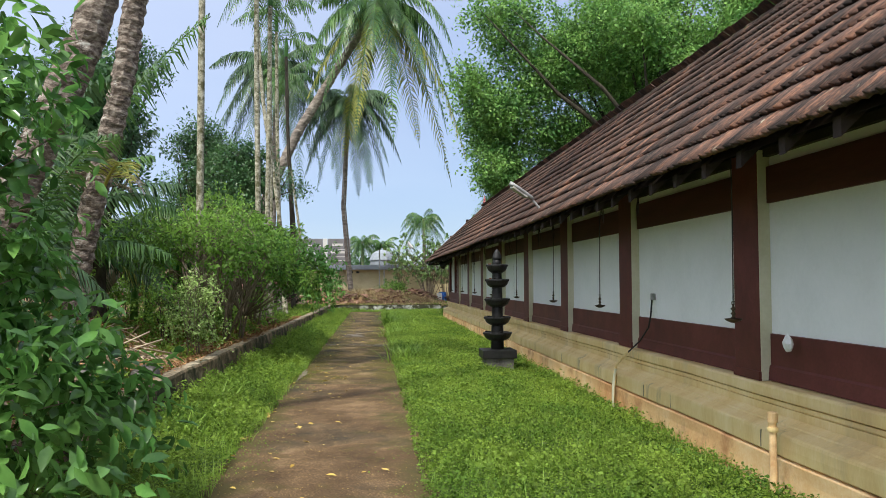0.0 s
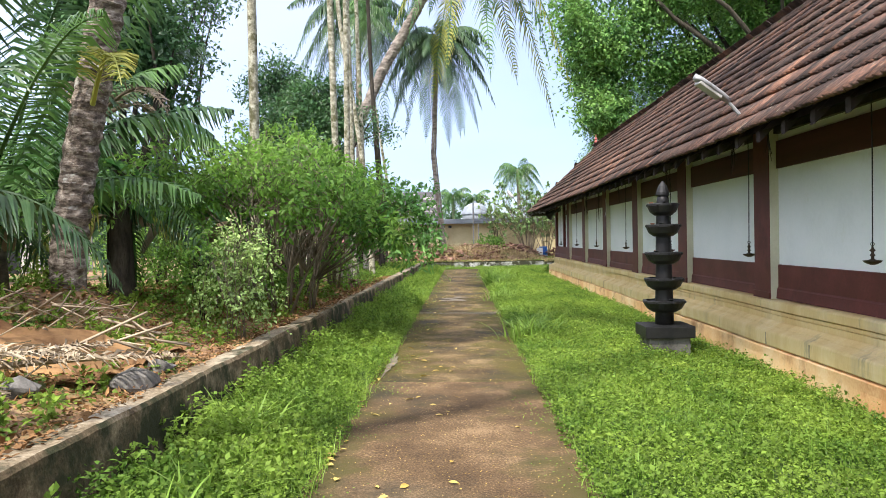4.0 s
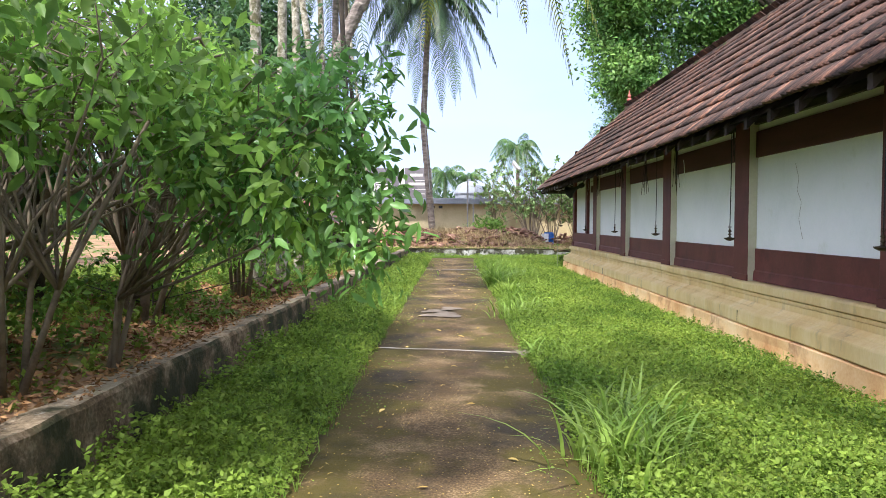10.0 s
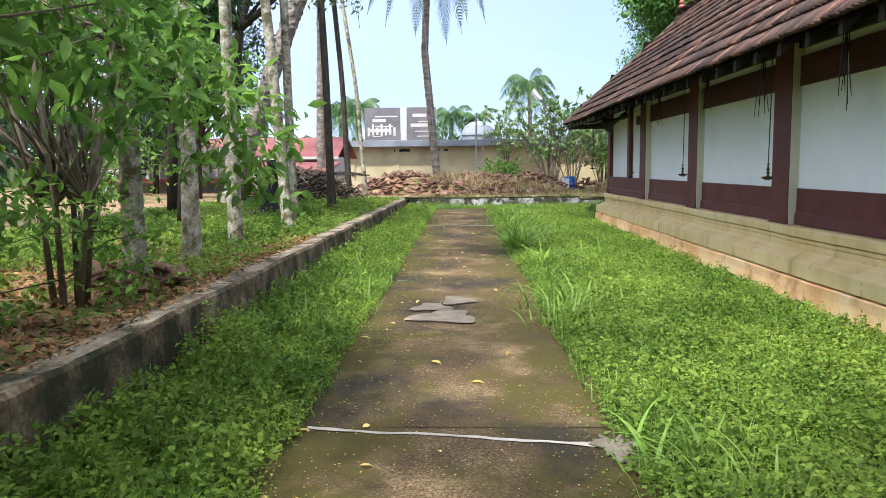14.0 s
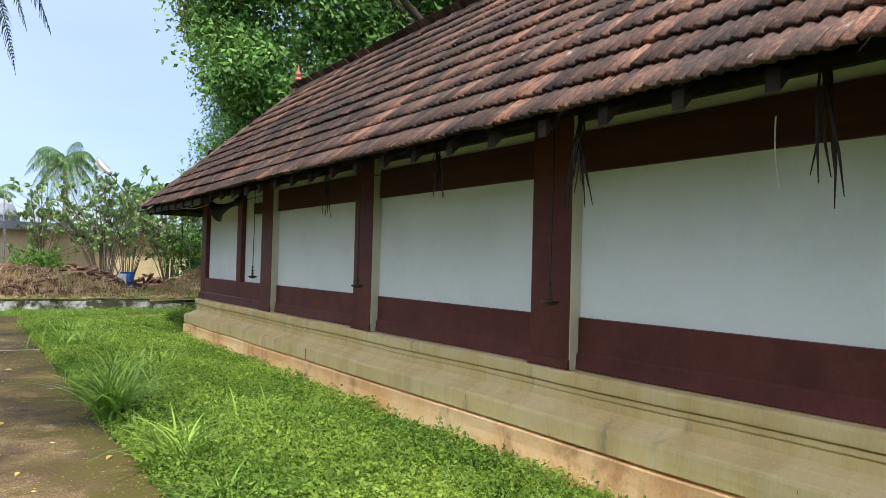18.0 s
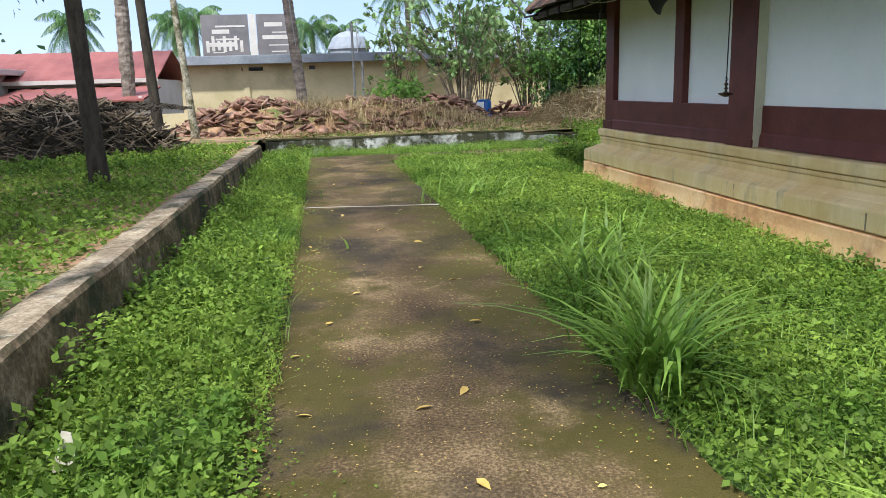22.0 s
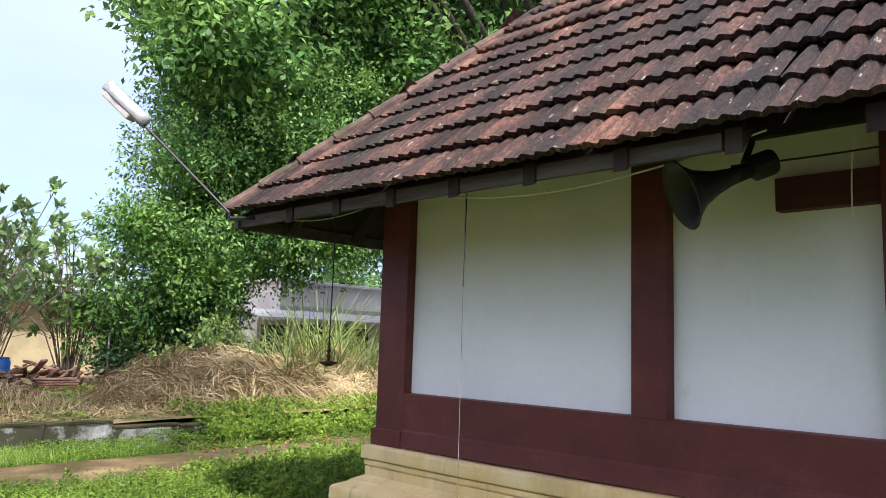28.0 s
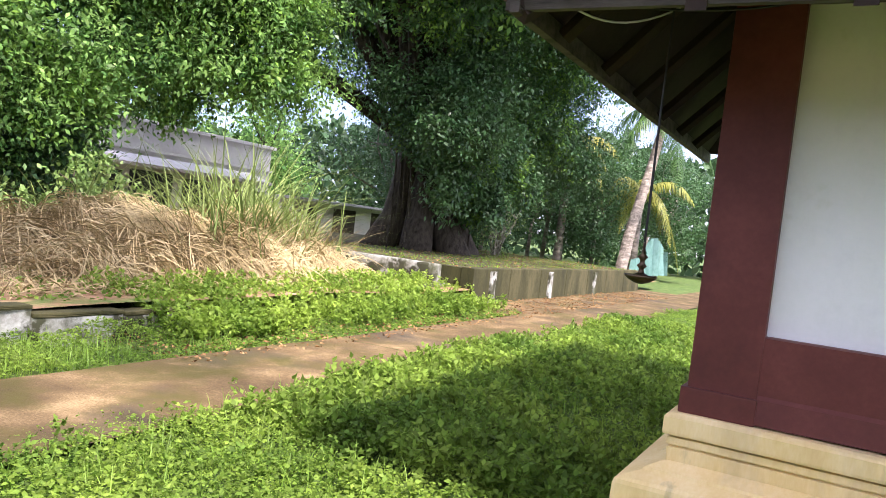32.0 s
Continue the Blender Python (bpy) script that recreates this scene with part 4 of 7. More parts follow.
# ---- stone lamp tower ----
tower = tagged(new("stone_lamp_tower"), "tall black stone oil lamp tower with five stacked dishes", "lamp tower")
tower.location = (1.40, 7.05, 0)
bm = bmesh.new()
revolve(bm, [(0.125, 0.34), (0.12, 0.68), (0.11, 0.98), (0.105, 1.33), (0.095, 1.70), (0.085, 1.99), (0.082, 2.02), (0.072, 2.10)], 16)
part("shaft", bm, M_stone, tower, smooth=True)
for z, r in ((0.675, 0.278), (0.975, 0.258), (1.325, 0.243), (1.70, 0.229), (1.985, 0.208)):
    bm = bmesh.new()
    revolve(bm, [(0.10, z - 0.165), (0.17 * r / 0.3, z - 0.16), (0.25 * r / 0.3, z - 0.115), (r * 0.96, z - 0.055), (r, z - 0.035), (r, z - 0.008), (r * 0.93, z), (r * 0.85, z - 0.018), (0.10, z - 0.03)], 24)
    dish = part("dish", bm, M_stone, tower)
    for q in range(8):
        bm = bmesh.new()
        a = q * math.pi / 4 + 0.2
        bmesh.ops.create_icosphere(bm, subdivisions=1, radius=0.022)
        for v in bm.verts:
            v.co = v.co * 1.0 + Vector((r * 1.02 * math.cos(a), r * 1.02 * math.sin(a), z - 0.02))
        part("spout", bm, M_stone, dish)
    for a in (0.5, 2.6, 4.2)[: 3 if z < 1.0 else 2]:
        bm = bmesh.new()
        revolve(bm, [(0.018, z - 0.004), (0.034, z + 0.018), (0.028, z + 0.02), (0.012, z + 0.006)], 9, 0.8 * r * math.cos(a + z), 0.8 * r * math.sin(a + z))
        part("clay_cup", bm, M_clay if a < 1 else M_stone, dish, "small clay wick cup")
bm = bmesh.new()
revolve(bm, [(0.085, 2.085), (0.092, 2.10), (0.088, 2.135), (0.086, 2.14), (0.06, 2.22), (0.012, 2.285)], 14)
part("cap", bm, M_stone, tower, "grey pointed cap stone")
part("slab", boxed(-0.325, -0.32, 0.185, 0.325, 0.32, 0.345, bevel=0.015), M_stone, tower)
part("pedestal", boxed(-0.27, -0.27, -0.3, 0.27, 0.27, 0.187, bevel=0.01), M_stone2, tower, "rough brown pedestal block")


# ---- plants: shared builders ----
LEAF_T = np.array([(0, 0, 0), (0.5, 0.32, 0.05), (0.42, 0.68, 0.03), (0, 1, -0.12), (-0.42, 0.68, 0.03), (-0.5, 0.32, 0.05), (0, 0.34, -0.02), (0, 0.68, -0.05)])
LEAF_F = np.array([(0, 1, 6), (0, 6, 5), (6, 1, 2), (6, 2, 7), (5, 6, 7), (5, 7, 4), (7, 2, 3), (4, 7, 3)])
KITE_T = np.array([(0, 0, 0), (0.5, 0.45, 0.06), (0, 1, -0.08), (-0.5, 0.45, 0.06)])
KITE_F = np.array([(0, 1, 2, 3)])


def unit(a):
    return a / (np.linalg.norm(a, axis=-1, keepdims=True) + 1e-9)


def leaf_arrays(P, F, N, size, width, full=False):
    """Leaves at P that grow along F with their faces towards N."""
    T, Q = (LEAF_T, LEAF_F) if full else (KITE_T, KITE_F)
    F = unit(F)
    R = unit(np.cross(F, N))
    N = np.cross(R, F)
    size = np.broadcast_to(np.asarray(size, float), (len(P),))[:, None, None]
    V = P[:, None] + size * (width * T[None, :, :1] * R[:, None] + T[None, :, 1:2] * F[:, None] + T[None, :, 2:] * N[:, None])
    Fc = Q[None] + (np.arange(len(P)) * len(T))[:, None, None]
    return V.reshape(-1, 3), Fc.reshape(-1, Q.shape[1])


def blob_points(rg, c, r, n, shell=2.4):
    d = unit(rg.normal(size=(n, 3)))
    k = rg.random(n) ** (1 / shell)
    lump = 1 + 0.22 * np.sin(4 * d[:, 0] + 3 * d[:, 2] + c[0]) + 0.16 * np.sin(6 * d[:, 1] - 5 * d[:, 2] + c[1]) + 0.10 * np.sin(11 * d[:, 0] + 9 * d[:, 1])
    return np.array(c) + d * (k * lump)[:, None] * np.array(r), d


def rosettes(rg, T, D, per, size, width, droop=0.2, full=True, spread=0.03):
    """Clusters of leaves round the twig tips T that point along D."""
    n = len(T) * per
    P = np.repeat(T, per, 0) + rg.normal(size=(n, 3)) * spread
    D = unit(np.repeat(D, per, 0))
    F = unit(rg.normal(size=(n, 3)) + 0.55 * D + np.array((0, 0, -droop)))
    N = unit(np.array((0, 0, 0.75)) + 0.6 * D + 0.5 * rg.normal(size=(n, 3)))
    return leaf_arrays(P, F, N, size * rg.uniform(0.55, 1.15, n), width, full)


def plant(name, label, category, base, blobs, clusters, per, size, width, mat, trunk=(), bark=None, seed=0, limbs=10, droop=0.2, full=True, shell=2.4, group="", spread=0.03, twig=0.012, grow=None):
    """A shrub or tree: trunks and limbs that reach into blobs of leaf clusters. blobs: centre and radii, clusters shared by volume."""
    rg = np.random.default_rng(seed)
    ob = tagged(new(name), label, category, group)
    ob.location = base
    b0 = Vector(base)
    vol = np.array([r[0] * r[1] * r[2] for _, r in blobs]) ** 0.7
    T, D = [], []
    for (c, r), v in zip(blobs, vol / vol.sum()):
        t, d = blob_points(rg, np.array(c) - np.array(base), r, max(4, int(clusters * v)), shell)
        T.append(t)
        D.append(d)
    T, D = np.concatenate(T), np.concatenate(D)
    if grow:   # larger clumps of leaves high up
        size = np.repeat(np.interp(T[:, 2], grow[0], grow[1]), per) * size
    V, F = rosettes(rg, T, D, per, size, width, droop, full, spread)
    np_mesh("crown", V, F, mat, ob, kind="stuff")
    bark = bark or M_bark_dark
    starts = []
    for pts, r0, r1 in trunk:
        bm = bmesh.new()
        tube(bm, [Vector(q) - b0 for q in pts], list(np.linspace(r0, r1, len(pts))), 10)
        part("trunk", bm, bark, ob, smooth=True)
        starts.append((Vector(pts[-1]) - b0, r1))
        starts.append((Vector(pts[len(pts) // 2]) - b0, (r0 + r1) / 2))
    if starts:
        for k in range(limbs):
            s, r = starts[k % len(starts)]
            e = max((Vector(T[rg.integers(len(T))]) for _ in range(3)), key=lambda q: q.z)
            mid = s.lerp(e, 0.5) + Vector(rg.normal(size=3) * 0.08 * (e - s).length)
            bm = bmesh.new()
            tube(bm, [s, s.lerp(mid, 0.5) + Vector(rg.normal(size=3) * 0.03), mid, mid.lerp(e, 0.6) + Vector(rg.normal(size=3) * 0.05), e], [r * 0.75, r * 0.55, r * 0.4, max(twig, r * 0.2), twig * 0.5], 6)
            part("limb", bm, bark, ob, smooth=True)
    return ob


def frond_arrays(rg, base, out, length, lift, droop, pairs, leaflet, yaw_twist=0.0, hang=0.65, blade=0.0):
    """One palm frond: points of the stalk and the leaflets along it."""
    out = np.array(out) / np.linalg.norm(out)
    t = np.linspace(0, 1, 14)
    P = np.array(base) + length * (t[:, None] * out * (1 - 0.25 * droop * t[:, None]) + np.stack([0 * t, 0 * t, lift * t - droop * t ** 2.2], -1))
    T = np.gradient(P, axis=0)
    ts = np.linspace(0.14, 0.99, pairs)
    Q = np.stack([np.interp(ts, t, P[:, k]) for k in range(3)], -1)
    D = unit(np.stack([np.interp(ts, t, T[:, k]) for k in range(3)], -1))
    S = unit(np.cross(D, np.array((0, 0, 1.0)) + 1e-3))
    L = leaflet * length * (np.sin(np.pi * np.clip(ts * 0.9 + 0.12, 0, 1)) ** 0.6)
    V, F, n0 = [], [], 0
    for sgn in (-1, 1):
        dirv = unit(sgn * S * 0.9 + D * 0.55 + np.array((0, 0, -hang * 0.8)) + rg.normal(size=Q.shape) * 0.12)
        w = (blade or max(0.06, 0.018 * length)) * np.ones(len(ts))
        mid = Q + dirv * (L * 0.5)[:, None] + np.array((0, 0, 0.02 * length))
        tip = Q + dirv * L[:, None] + np.array((0, 0, -0.16)) * (L * hang)[:, None] * 2.2
        wv = D * w[:, None] * 0.5
        v = np.stack([Q - wv * 0.5, Q + wv * 0.5, mid + wv, mid - wv, tip + wv * 0.15, tip - wv * 0.15], 1).reshape(-1, 3)
        k = np.arange(len(ts))[:, None] * 6 + n0
        F.append(np.concatenate([k + np.array([[0, 1, 2, 3]]), k + np.array([[3, 2, 4, 5]])]))
        V.append(v)
        n0 += len(v)
    return P, np.concatenate(V), np.concatenate(F)


def palm(name, label, trunk, r0, r1, fronds, length, seed, bark, mat=None, droop=0.6, lift=0.75, dead=0, pairs=48, leaflet=0.2, rings=0.0, group="", nuts=False, shaft=False, low=-0.35, hang=0.9, blade=0.0):
    rg = np.random.default_rng(seed)
    mat = mat or M_frond
    ob = tagged(new(name), label, "palm tree", group)
    b0 = Vector(trunk[0])
    ob.location = b0
    pts = [Vector(q) - b0 for q in trunk]
    fine = []
    for a, b in zip(pts, pts[1:]):
        n = max(2, int((b - a).length / (0.09 if rings else 0.3)))
        fine += [a.lerp(b, i / n) for i in range(n)]
    fine.append(pts[-1])
    # even out the bends
    for _ in range(6):
        fine = [fine[0]] + [(fine[i - 1] + 2 * fine[i] + fine[i + 1]) / 4 for i in range(1, len(fine) - 1)] + [fine[-1]]
    rad = [(r0 + (r1 - r0) * i / (len(fine) - 1)) * (1 + rings * (0.5 if i % 2 else -0.5) + (0.35 * math.exp(-i * 0.4) if i < 9 else 0)) for i in range(len(fine))]
    bm = bmesh.new()
    tube(bm, fine, rad, 12)
    if rings:
        for v in bm.verts:
            v.co += 0.03 * r0 / 0.2 * noise.noise_vector(v.co * 7)
    part("trunk", bm, bark, ob, smooth=not rings)
    top = np.array(fine[-1])
    if shaft:
        bm = bmesh.new()
        tube(bm, [fine[-1], fine[-1] + Vector((0, 0, 0.5)), fine[-1] + Vector((0, 0, 0.9))], [r1 * 1.25, r1 * 1.2, r1 * 0.6], 10)
        part("crownshaft", bm, M_banana, ob, "smooth green crownshaft")
        top = top + np.array((0, 0, 0.8))
    for k in range(fronds):
        a = k * 2.39996 + rg.uniform(-0.2, 0.2)
        u = k / max(1, fronds - 1)
        lf = lift * (1 - u) + low * u + rg.uniform(-0.1, 0.1)
        P, V, F = frond_arrays(rg, top, (math.cos(a), math.sin(a), 0), length * rg.uniform(0.85, 1.1), lf, droop * rg.uniform(0.7, 1.2), pairs, leaflet, hang=hang, blade=blade)
        bm = bmesh.new()
        tube(bm, [Vector(q) for q in P], list(np.linspace(0.035, 0.008, len(P)) * length / 4), 5)
        fr = part("frond", bm, mat, ob)
        np_mesh("foliage", V, F, M_frond_yellow if (dead and k >= fronds - dead and mat is M_frond) else mat, fr, kind="stuff")
    if nuts:
        for k in range(9):
            bm = bmesh.new()
            bmesh.ops.create_icosphere(bm, subdivisions=2, radius=0.12)
            bmesh.ops.translate(bm, vec=Vector(top) + Vector((0.28 * math.cos(k * 2.2), 0.28 * math.sin(k * 2.2), -0.25 - 0.1 * (k % 3))), verts=bm.verts)
            part("coconut", bm, M_leaf_grey, ob, smooth=True)
    return ob


# ---- garden palms and slim trunks ----
palm("coconut_palm", "rough ringed coconut palm trunk in the garden", [(-5.82, 5.1, 0.9), (-5.70, 5.08, 1.9), (-5.52, 5.05, 2.8), (-5.30, 4.95, 3.6), (-4.95, 4.8, 5.0), (-4.4, 4.5, 8.5), (-4.3, 4.4, 12)], 0.195, 0.15, 12, 3.6, 11, M_bark_rough, rings=0.13, nuts=True)
palm("coconut_palm", "leaning grey coconut palm trunk near the ledge", [(-5.55, 0.5, 0.4), (-5.1, 0.45, 1.4), (-4.6, 0.4, 2.5), (-3.9, 0.4, 4.2), (-2.9, 0.4, 8.0), (-1.5, 0.4, 21)], 0.19, 0.15, 10, 3.4, 12, M_bark_rough, rings=0.05)
palm("coconut_palm", "tall coconut palm leaning over the path", [(-8.6, 32, 0.4), (-7.6, 32, 3.2), (-6.44, 32, 6.15), (-4.97, 32, 9.35), (-2.8, 32, 13.0), (-1.2, 32, 15.6), (-0.7, 32, 16.4)], 0.29, 0.2, 30, 5.4, 13, M_bark, rings=0.03, nuts=True, low=-0.85, droop=0.85, pairs=58, leaflet=0.19, hang=0.75, blade=0.095, dead=6)
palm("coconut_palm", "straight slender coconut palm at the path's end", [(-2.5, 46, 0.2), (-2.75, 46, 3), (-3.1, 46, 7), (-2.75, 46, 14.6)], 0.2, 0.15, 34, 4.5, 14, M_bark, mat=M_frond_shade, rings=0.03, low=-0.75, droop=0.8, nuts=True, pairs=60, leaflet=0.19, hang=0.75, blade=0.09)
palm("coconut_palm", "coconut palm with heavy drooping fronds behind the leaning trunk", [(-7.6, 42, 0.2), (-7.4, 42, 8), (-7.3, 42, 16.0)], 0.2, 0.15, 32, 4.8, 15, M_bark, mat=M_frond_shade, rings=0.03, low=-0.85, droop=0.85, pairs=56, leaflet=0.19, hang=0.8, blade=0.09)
for k, (x, y, h, r, lean, pale) in enumerate(((-4.72, 9.1, 11, 0.085, 0.0, 1), (-4.40, 15.4, 11, 0.092, -0.1, 1), (-4.36, 16.75, 10.5, 0.088, 0.05, 1), (-4.47, 18.75, 12, 0.085, -0.1, 1), (-4.2, 20.8, 12, 0.085, -0.9, 1), (-4.8, 23.8, 12, 0.09, -0.15, 1),
                                             (-4.6, 27.3, 12, 0.095, -0.3, 0), (-5.0, 33.0, 12, 0.09, -0.5, 0), (-4.95, 36.8, 12.5, 0.08, -0.9, 1))):
    palm("areca_palm", "slim pale areca palm trunk with lichen spots" if pale else "slim dark areca palm trunk", [(x, y, 0.3), (x + lean * 0.3, y, h * 0.35), (x + lean, y, h * 0.7), (x + lean * 1.3, y, h)], r, r * 0.75, 8, 2.0, 40 + k, M_bark_pale if pale else M_bark_dark,
         droop=0.8, lift=0.9, pairs=20, leaflet=0.24, group="areca palms in the garden", shaft=True)
# young coconut palm and background palms
palm("young_coconut_palm", "young coconut palm with upright arching fronds in the garden", [(-7.3, 5.6, 0.5), (-7.3, 5.6, 1.5)], 0.2, 0.18, 14, 3.9, 21, M_bark, lift=1.75, droop=0.75, low=0.75, pairs=56, leaflet=0.17, hang=0.6, blade=0.04)
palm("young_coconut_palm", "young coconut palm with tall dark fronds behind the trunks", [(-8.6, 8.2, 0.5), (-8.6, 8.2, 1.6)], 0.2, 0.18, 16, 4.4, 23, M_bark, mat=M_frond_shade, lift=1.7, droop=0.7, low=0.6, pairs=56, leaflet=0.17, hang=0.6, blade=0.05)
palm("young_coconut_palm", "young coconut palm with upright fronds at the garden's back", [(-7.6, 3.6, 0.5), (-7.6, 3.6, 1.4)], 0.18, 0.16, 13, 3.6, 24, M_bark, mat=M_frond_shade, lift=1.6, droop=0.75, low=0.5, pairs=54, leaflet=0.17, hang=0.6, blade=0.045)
palm("young_coconut_palm", "young coconut palm with a hanging yellow frond", [(-6.3, 7.6, 0.5), (-6.3, 7.6, 2.2)], 0.16, 0.14, 9, 2.4, 22, M_bark_dark, lift=1.3, droop=0.9, low=-0.3, dead=2, pairs=44, blade=0.035)
for k, (x, y, h, ln) in enumerate(((3.9, 71, 8.2, 3.6), (-2.6, 78, 6.2, 3.0), (-0.3, 80, 6.0, 2.6), (-19, 76, 6.6, 3.2), (-10.5, 74, 6.6, 3.2), (-13, 80, 7.0, 3.0), (10.5, 78, 6.8, 3.0), (-27, 70, 7.5, 3.4), (7.2, 64, 4.4, 2.4))):
    palm("coconut_palm", "distant coconut palm behind the low buildings", [(x, y, 0), (x + 0.4, y, h * 0.5), (x + 0.3, y, h)], 0.2, 0.16, 28, ln * 0.86, 60 + k, M_bark, mat=M_frond, droop=0.85, low=-0.8, lift=0.95, pairs=54, leaflet=0.21, hang=1.1, blade=0.04, group="distant palms")
palm("coconut_palm", "leaning coconut palm beyond the tree platform", [(28.2, 37.5, 0.1), (29.2, 37.5, 2.2), (31.2, 37.5, 4.9), (33.0, 37.5, 7.8)], 0.24, 0.17, 14, 3.6, 81, M_bark, droop=0.8, rings=0.03)
palm("young_coconut_palm", "young palm with yellowing fronds beyond the platform", [(36, 39, 0.1), (36.2, 39, 4.4)], 0.2, 0.17, 12, 3.0, 82, M_bark, mat=M_frond_yellow, droop=0.9, lift=0.9)
palm("young_coconut_palm", "palm with pale drooping fronds beyond the platform", [(33.5, 42, 0.1), (33.5, 42, 6.2)], 0.2, 0.17, 12, 3.2, 83, M_bark, mat=M_frond_yellow, droop=0.9, lift=0.8)

# ---- banana plants ----
def banana(x, y, z, h, n, seed, label):
    rg = np.random.default_rng(seed)
    ob = tagged(new("banana_plant"), label, "banana plant", "banana plants in the garden")
    ob.location = (x, y, z)
    bm = bmesh.new()
    tube(bm, [(0, 0, -0.2), (0.03, 0, h * 0.3), (0, 0.03, h * 0.6)], [0.11, 0.09, 0.05], 10)
    part("stem", bm, M_bark_dark if seed % 2 else M_banana, ob, smooth=True)
    for k in range(n):
        a = k * 2.4 + rg.uniform(-0.3, 0.3)
        ln, wd = h * rg.uniform(0.5, 0.75), 0.085 * h * rg.uniform(0.8, 1.15)
        t = np.linspace(0, 1, 12)
        up = rg.uniform(1.0, 1.35) - 0.75 * k / n
        P = np.stack([np.cos(a) * ln * t * 0.6, np.sin(a) * ln * t * 0.6, h * 0.55 + ln * (up * t - 0.75 * t ** 2.3)], -1)
        S = np.array((-np.sin(a), np.cos(a), 0))
        w = wd * np.sin(np.pi * np.clip(0.06 + 0.92 * t, 0, 1)) ** 0.5 * (t > 0.12) + 0.015
        jag = 1 + 0.12 * rg.normal(size=12)
        V = np.concatenate([P - S * (w * jag)[:, None] - np.array((0, 0, 0.25)) * w[:, None], P, P + S * (w * jag[::-1])[:, None] - np.array((0, 0, 0.25)) * w[:, None]])
        F = [(i, i + 1, 12 + i + 1, 12 + i) for i in range(11)] + [(12 + i, 12 + i + 1, 24 + i + 1, 24 + i) for i in range(11)]
        old = k >= n - 2
        np_mesh("leaf", V, F, M_dry if old else M_banana, ob, "dry brown hanging leaf" if old else "")
    return ob


for k, (x, y, h) in enumerate(((-6.1, 10.2, 2.5), (-5.7, 11.4, 2.2), (-6.9, 9.2, 2.7), (-6.6, 7.9, 2.5), (-7.6, 8.4, 2.9), (-8.6, 5.4, 3.0), (-6.9, 11.8, 2.6), (-9.5, 8, 3.2), (-7.7, 6.6, 2.6))):
    banana(x, y, 0.55, h, 8, 90 + k, "banana plant with broad green leaves in the garden")

# ---- shrubs along the ledge ----
def stems(x, y, z, n, spread, h, r, seed):
    rg = random.Random(seed)
    out = []
    for i in range(n):
        a = rg.uniform(0, 6.28)
        q = rg.uniform(0.3, 1) * spread
        out.append(([(x + 0.1 * math.cos(a), y + 0.1 * math.sin(a), z - 0.1), (x + 0.4 * q * math.cos(a), y + 0.4 * q * math.sin(a), z + h * 0.4), (x + q * math.cos(a), y + q * math.sin(a), z + h)], r, r * 0.45))
    return out


plant("leafy_shrub", "tall glossy leafy shrub leaning over the ledge", "shrub", (-3.9, -4.3, 0.4),
      [((-3.45, -3.9, 1.5), (1.1, 1.4, 1.0)), ((-3.6, -3.5, 2.6), (1.1, 1.1, 0.9)), ((-3.05, -3.4, 0.95), (1.0, 1.3, 0.75)), ((-4.5, -3.2, 3.2), (1.3, 1.5, 1.1)), ((-4.6, -2.6, 1.6), (0.9, 1.0, 1.0)), ((-3.0, -3.6, 2.7), (0.6, 0.6, 0.5)), ((-2.95, -3.4, 1.75), (0.4, 0.5, 0.45)), ((-2.55, -3.3, 1.1), (0.42, 0.6, 0.45))],
      1750, 7, 0.135, 0.40, M_leaf_near, stems(-3.9, -4.3, 0.4, 6, 0.8, 1.9, 0.022, 1), M_twig, seed=201, limbs=110, spread=0.05, droop=0.55, twig=0.006)
plant("leafy_shrub", "broad green shrub spreading over the ledge and path", "shrub", (-4.1, 8.2, 0.45),
      [((-4.3, 8.1, 2.55), (1.5, 1.4, 0.62)), ((-3.3, 8.0, 2.3), (1.0, 1.1, 0.55)), ((-2.75, 8.2, 1.95), (0.65, 0.8, 0.48)), ((-5.3, 7.6, 2.5), (1.3, 1.2, 0.65)), ((-4.1, 9.3, 2.75), (1.2, 1.1, 0.6)), ((-2.25, 7.9, 1.75), (0.5, 0.6, 0.42)), ((-3.7, 7.2, 2.0), (0.7, 0.5, 0.4))],
      860, 7, 0.125, 0.40, M_leaf, stems(-4.1, 8.2, 0.45, 6, 1.1, 1.6, 0.026, 2), M_twig, seed=202, limbs=110, spread=0.05, droop=0.5, twig=0.005)
plant("leafy_shrub", "large-leaved shrub branch hanging over the path verge", "shrub", (-3.9, 9.0, 0.45),
      [((-2.9, 8.9, 1.85), (0.6, 0.9, 0.6)), ((-2.3, 8.0, 1.45), (0.36, 0.42, 0.36)), ((-3.3, 9.5, 2.3), (0.7, 0.8, 0.5)), ((-1.86, 7.65, 1.78), (0.26, 0.40, 0.42)), ((-1.82, 7.55, 1.36), (0.2, 0.3, 0.26)), ((-2.25, 7.95, 2.15), (0.45, 0.5, 0.35)), ((-2.0, 7.7, 2.15), (0.26, 0.35, 0.25))], 520, 7, 0.105, 0.40, M_leaf_near, stems(-3.9, 9.0, 0.45, 4, 0.8, 1.2, 0.024, 8), M_twig, seed=208, limbs=50, spread=0.06, droop=0.8, twig=0.006)
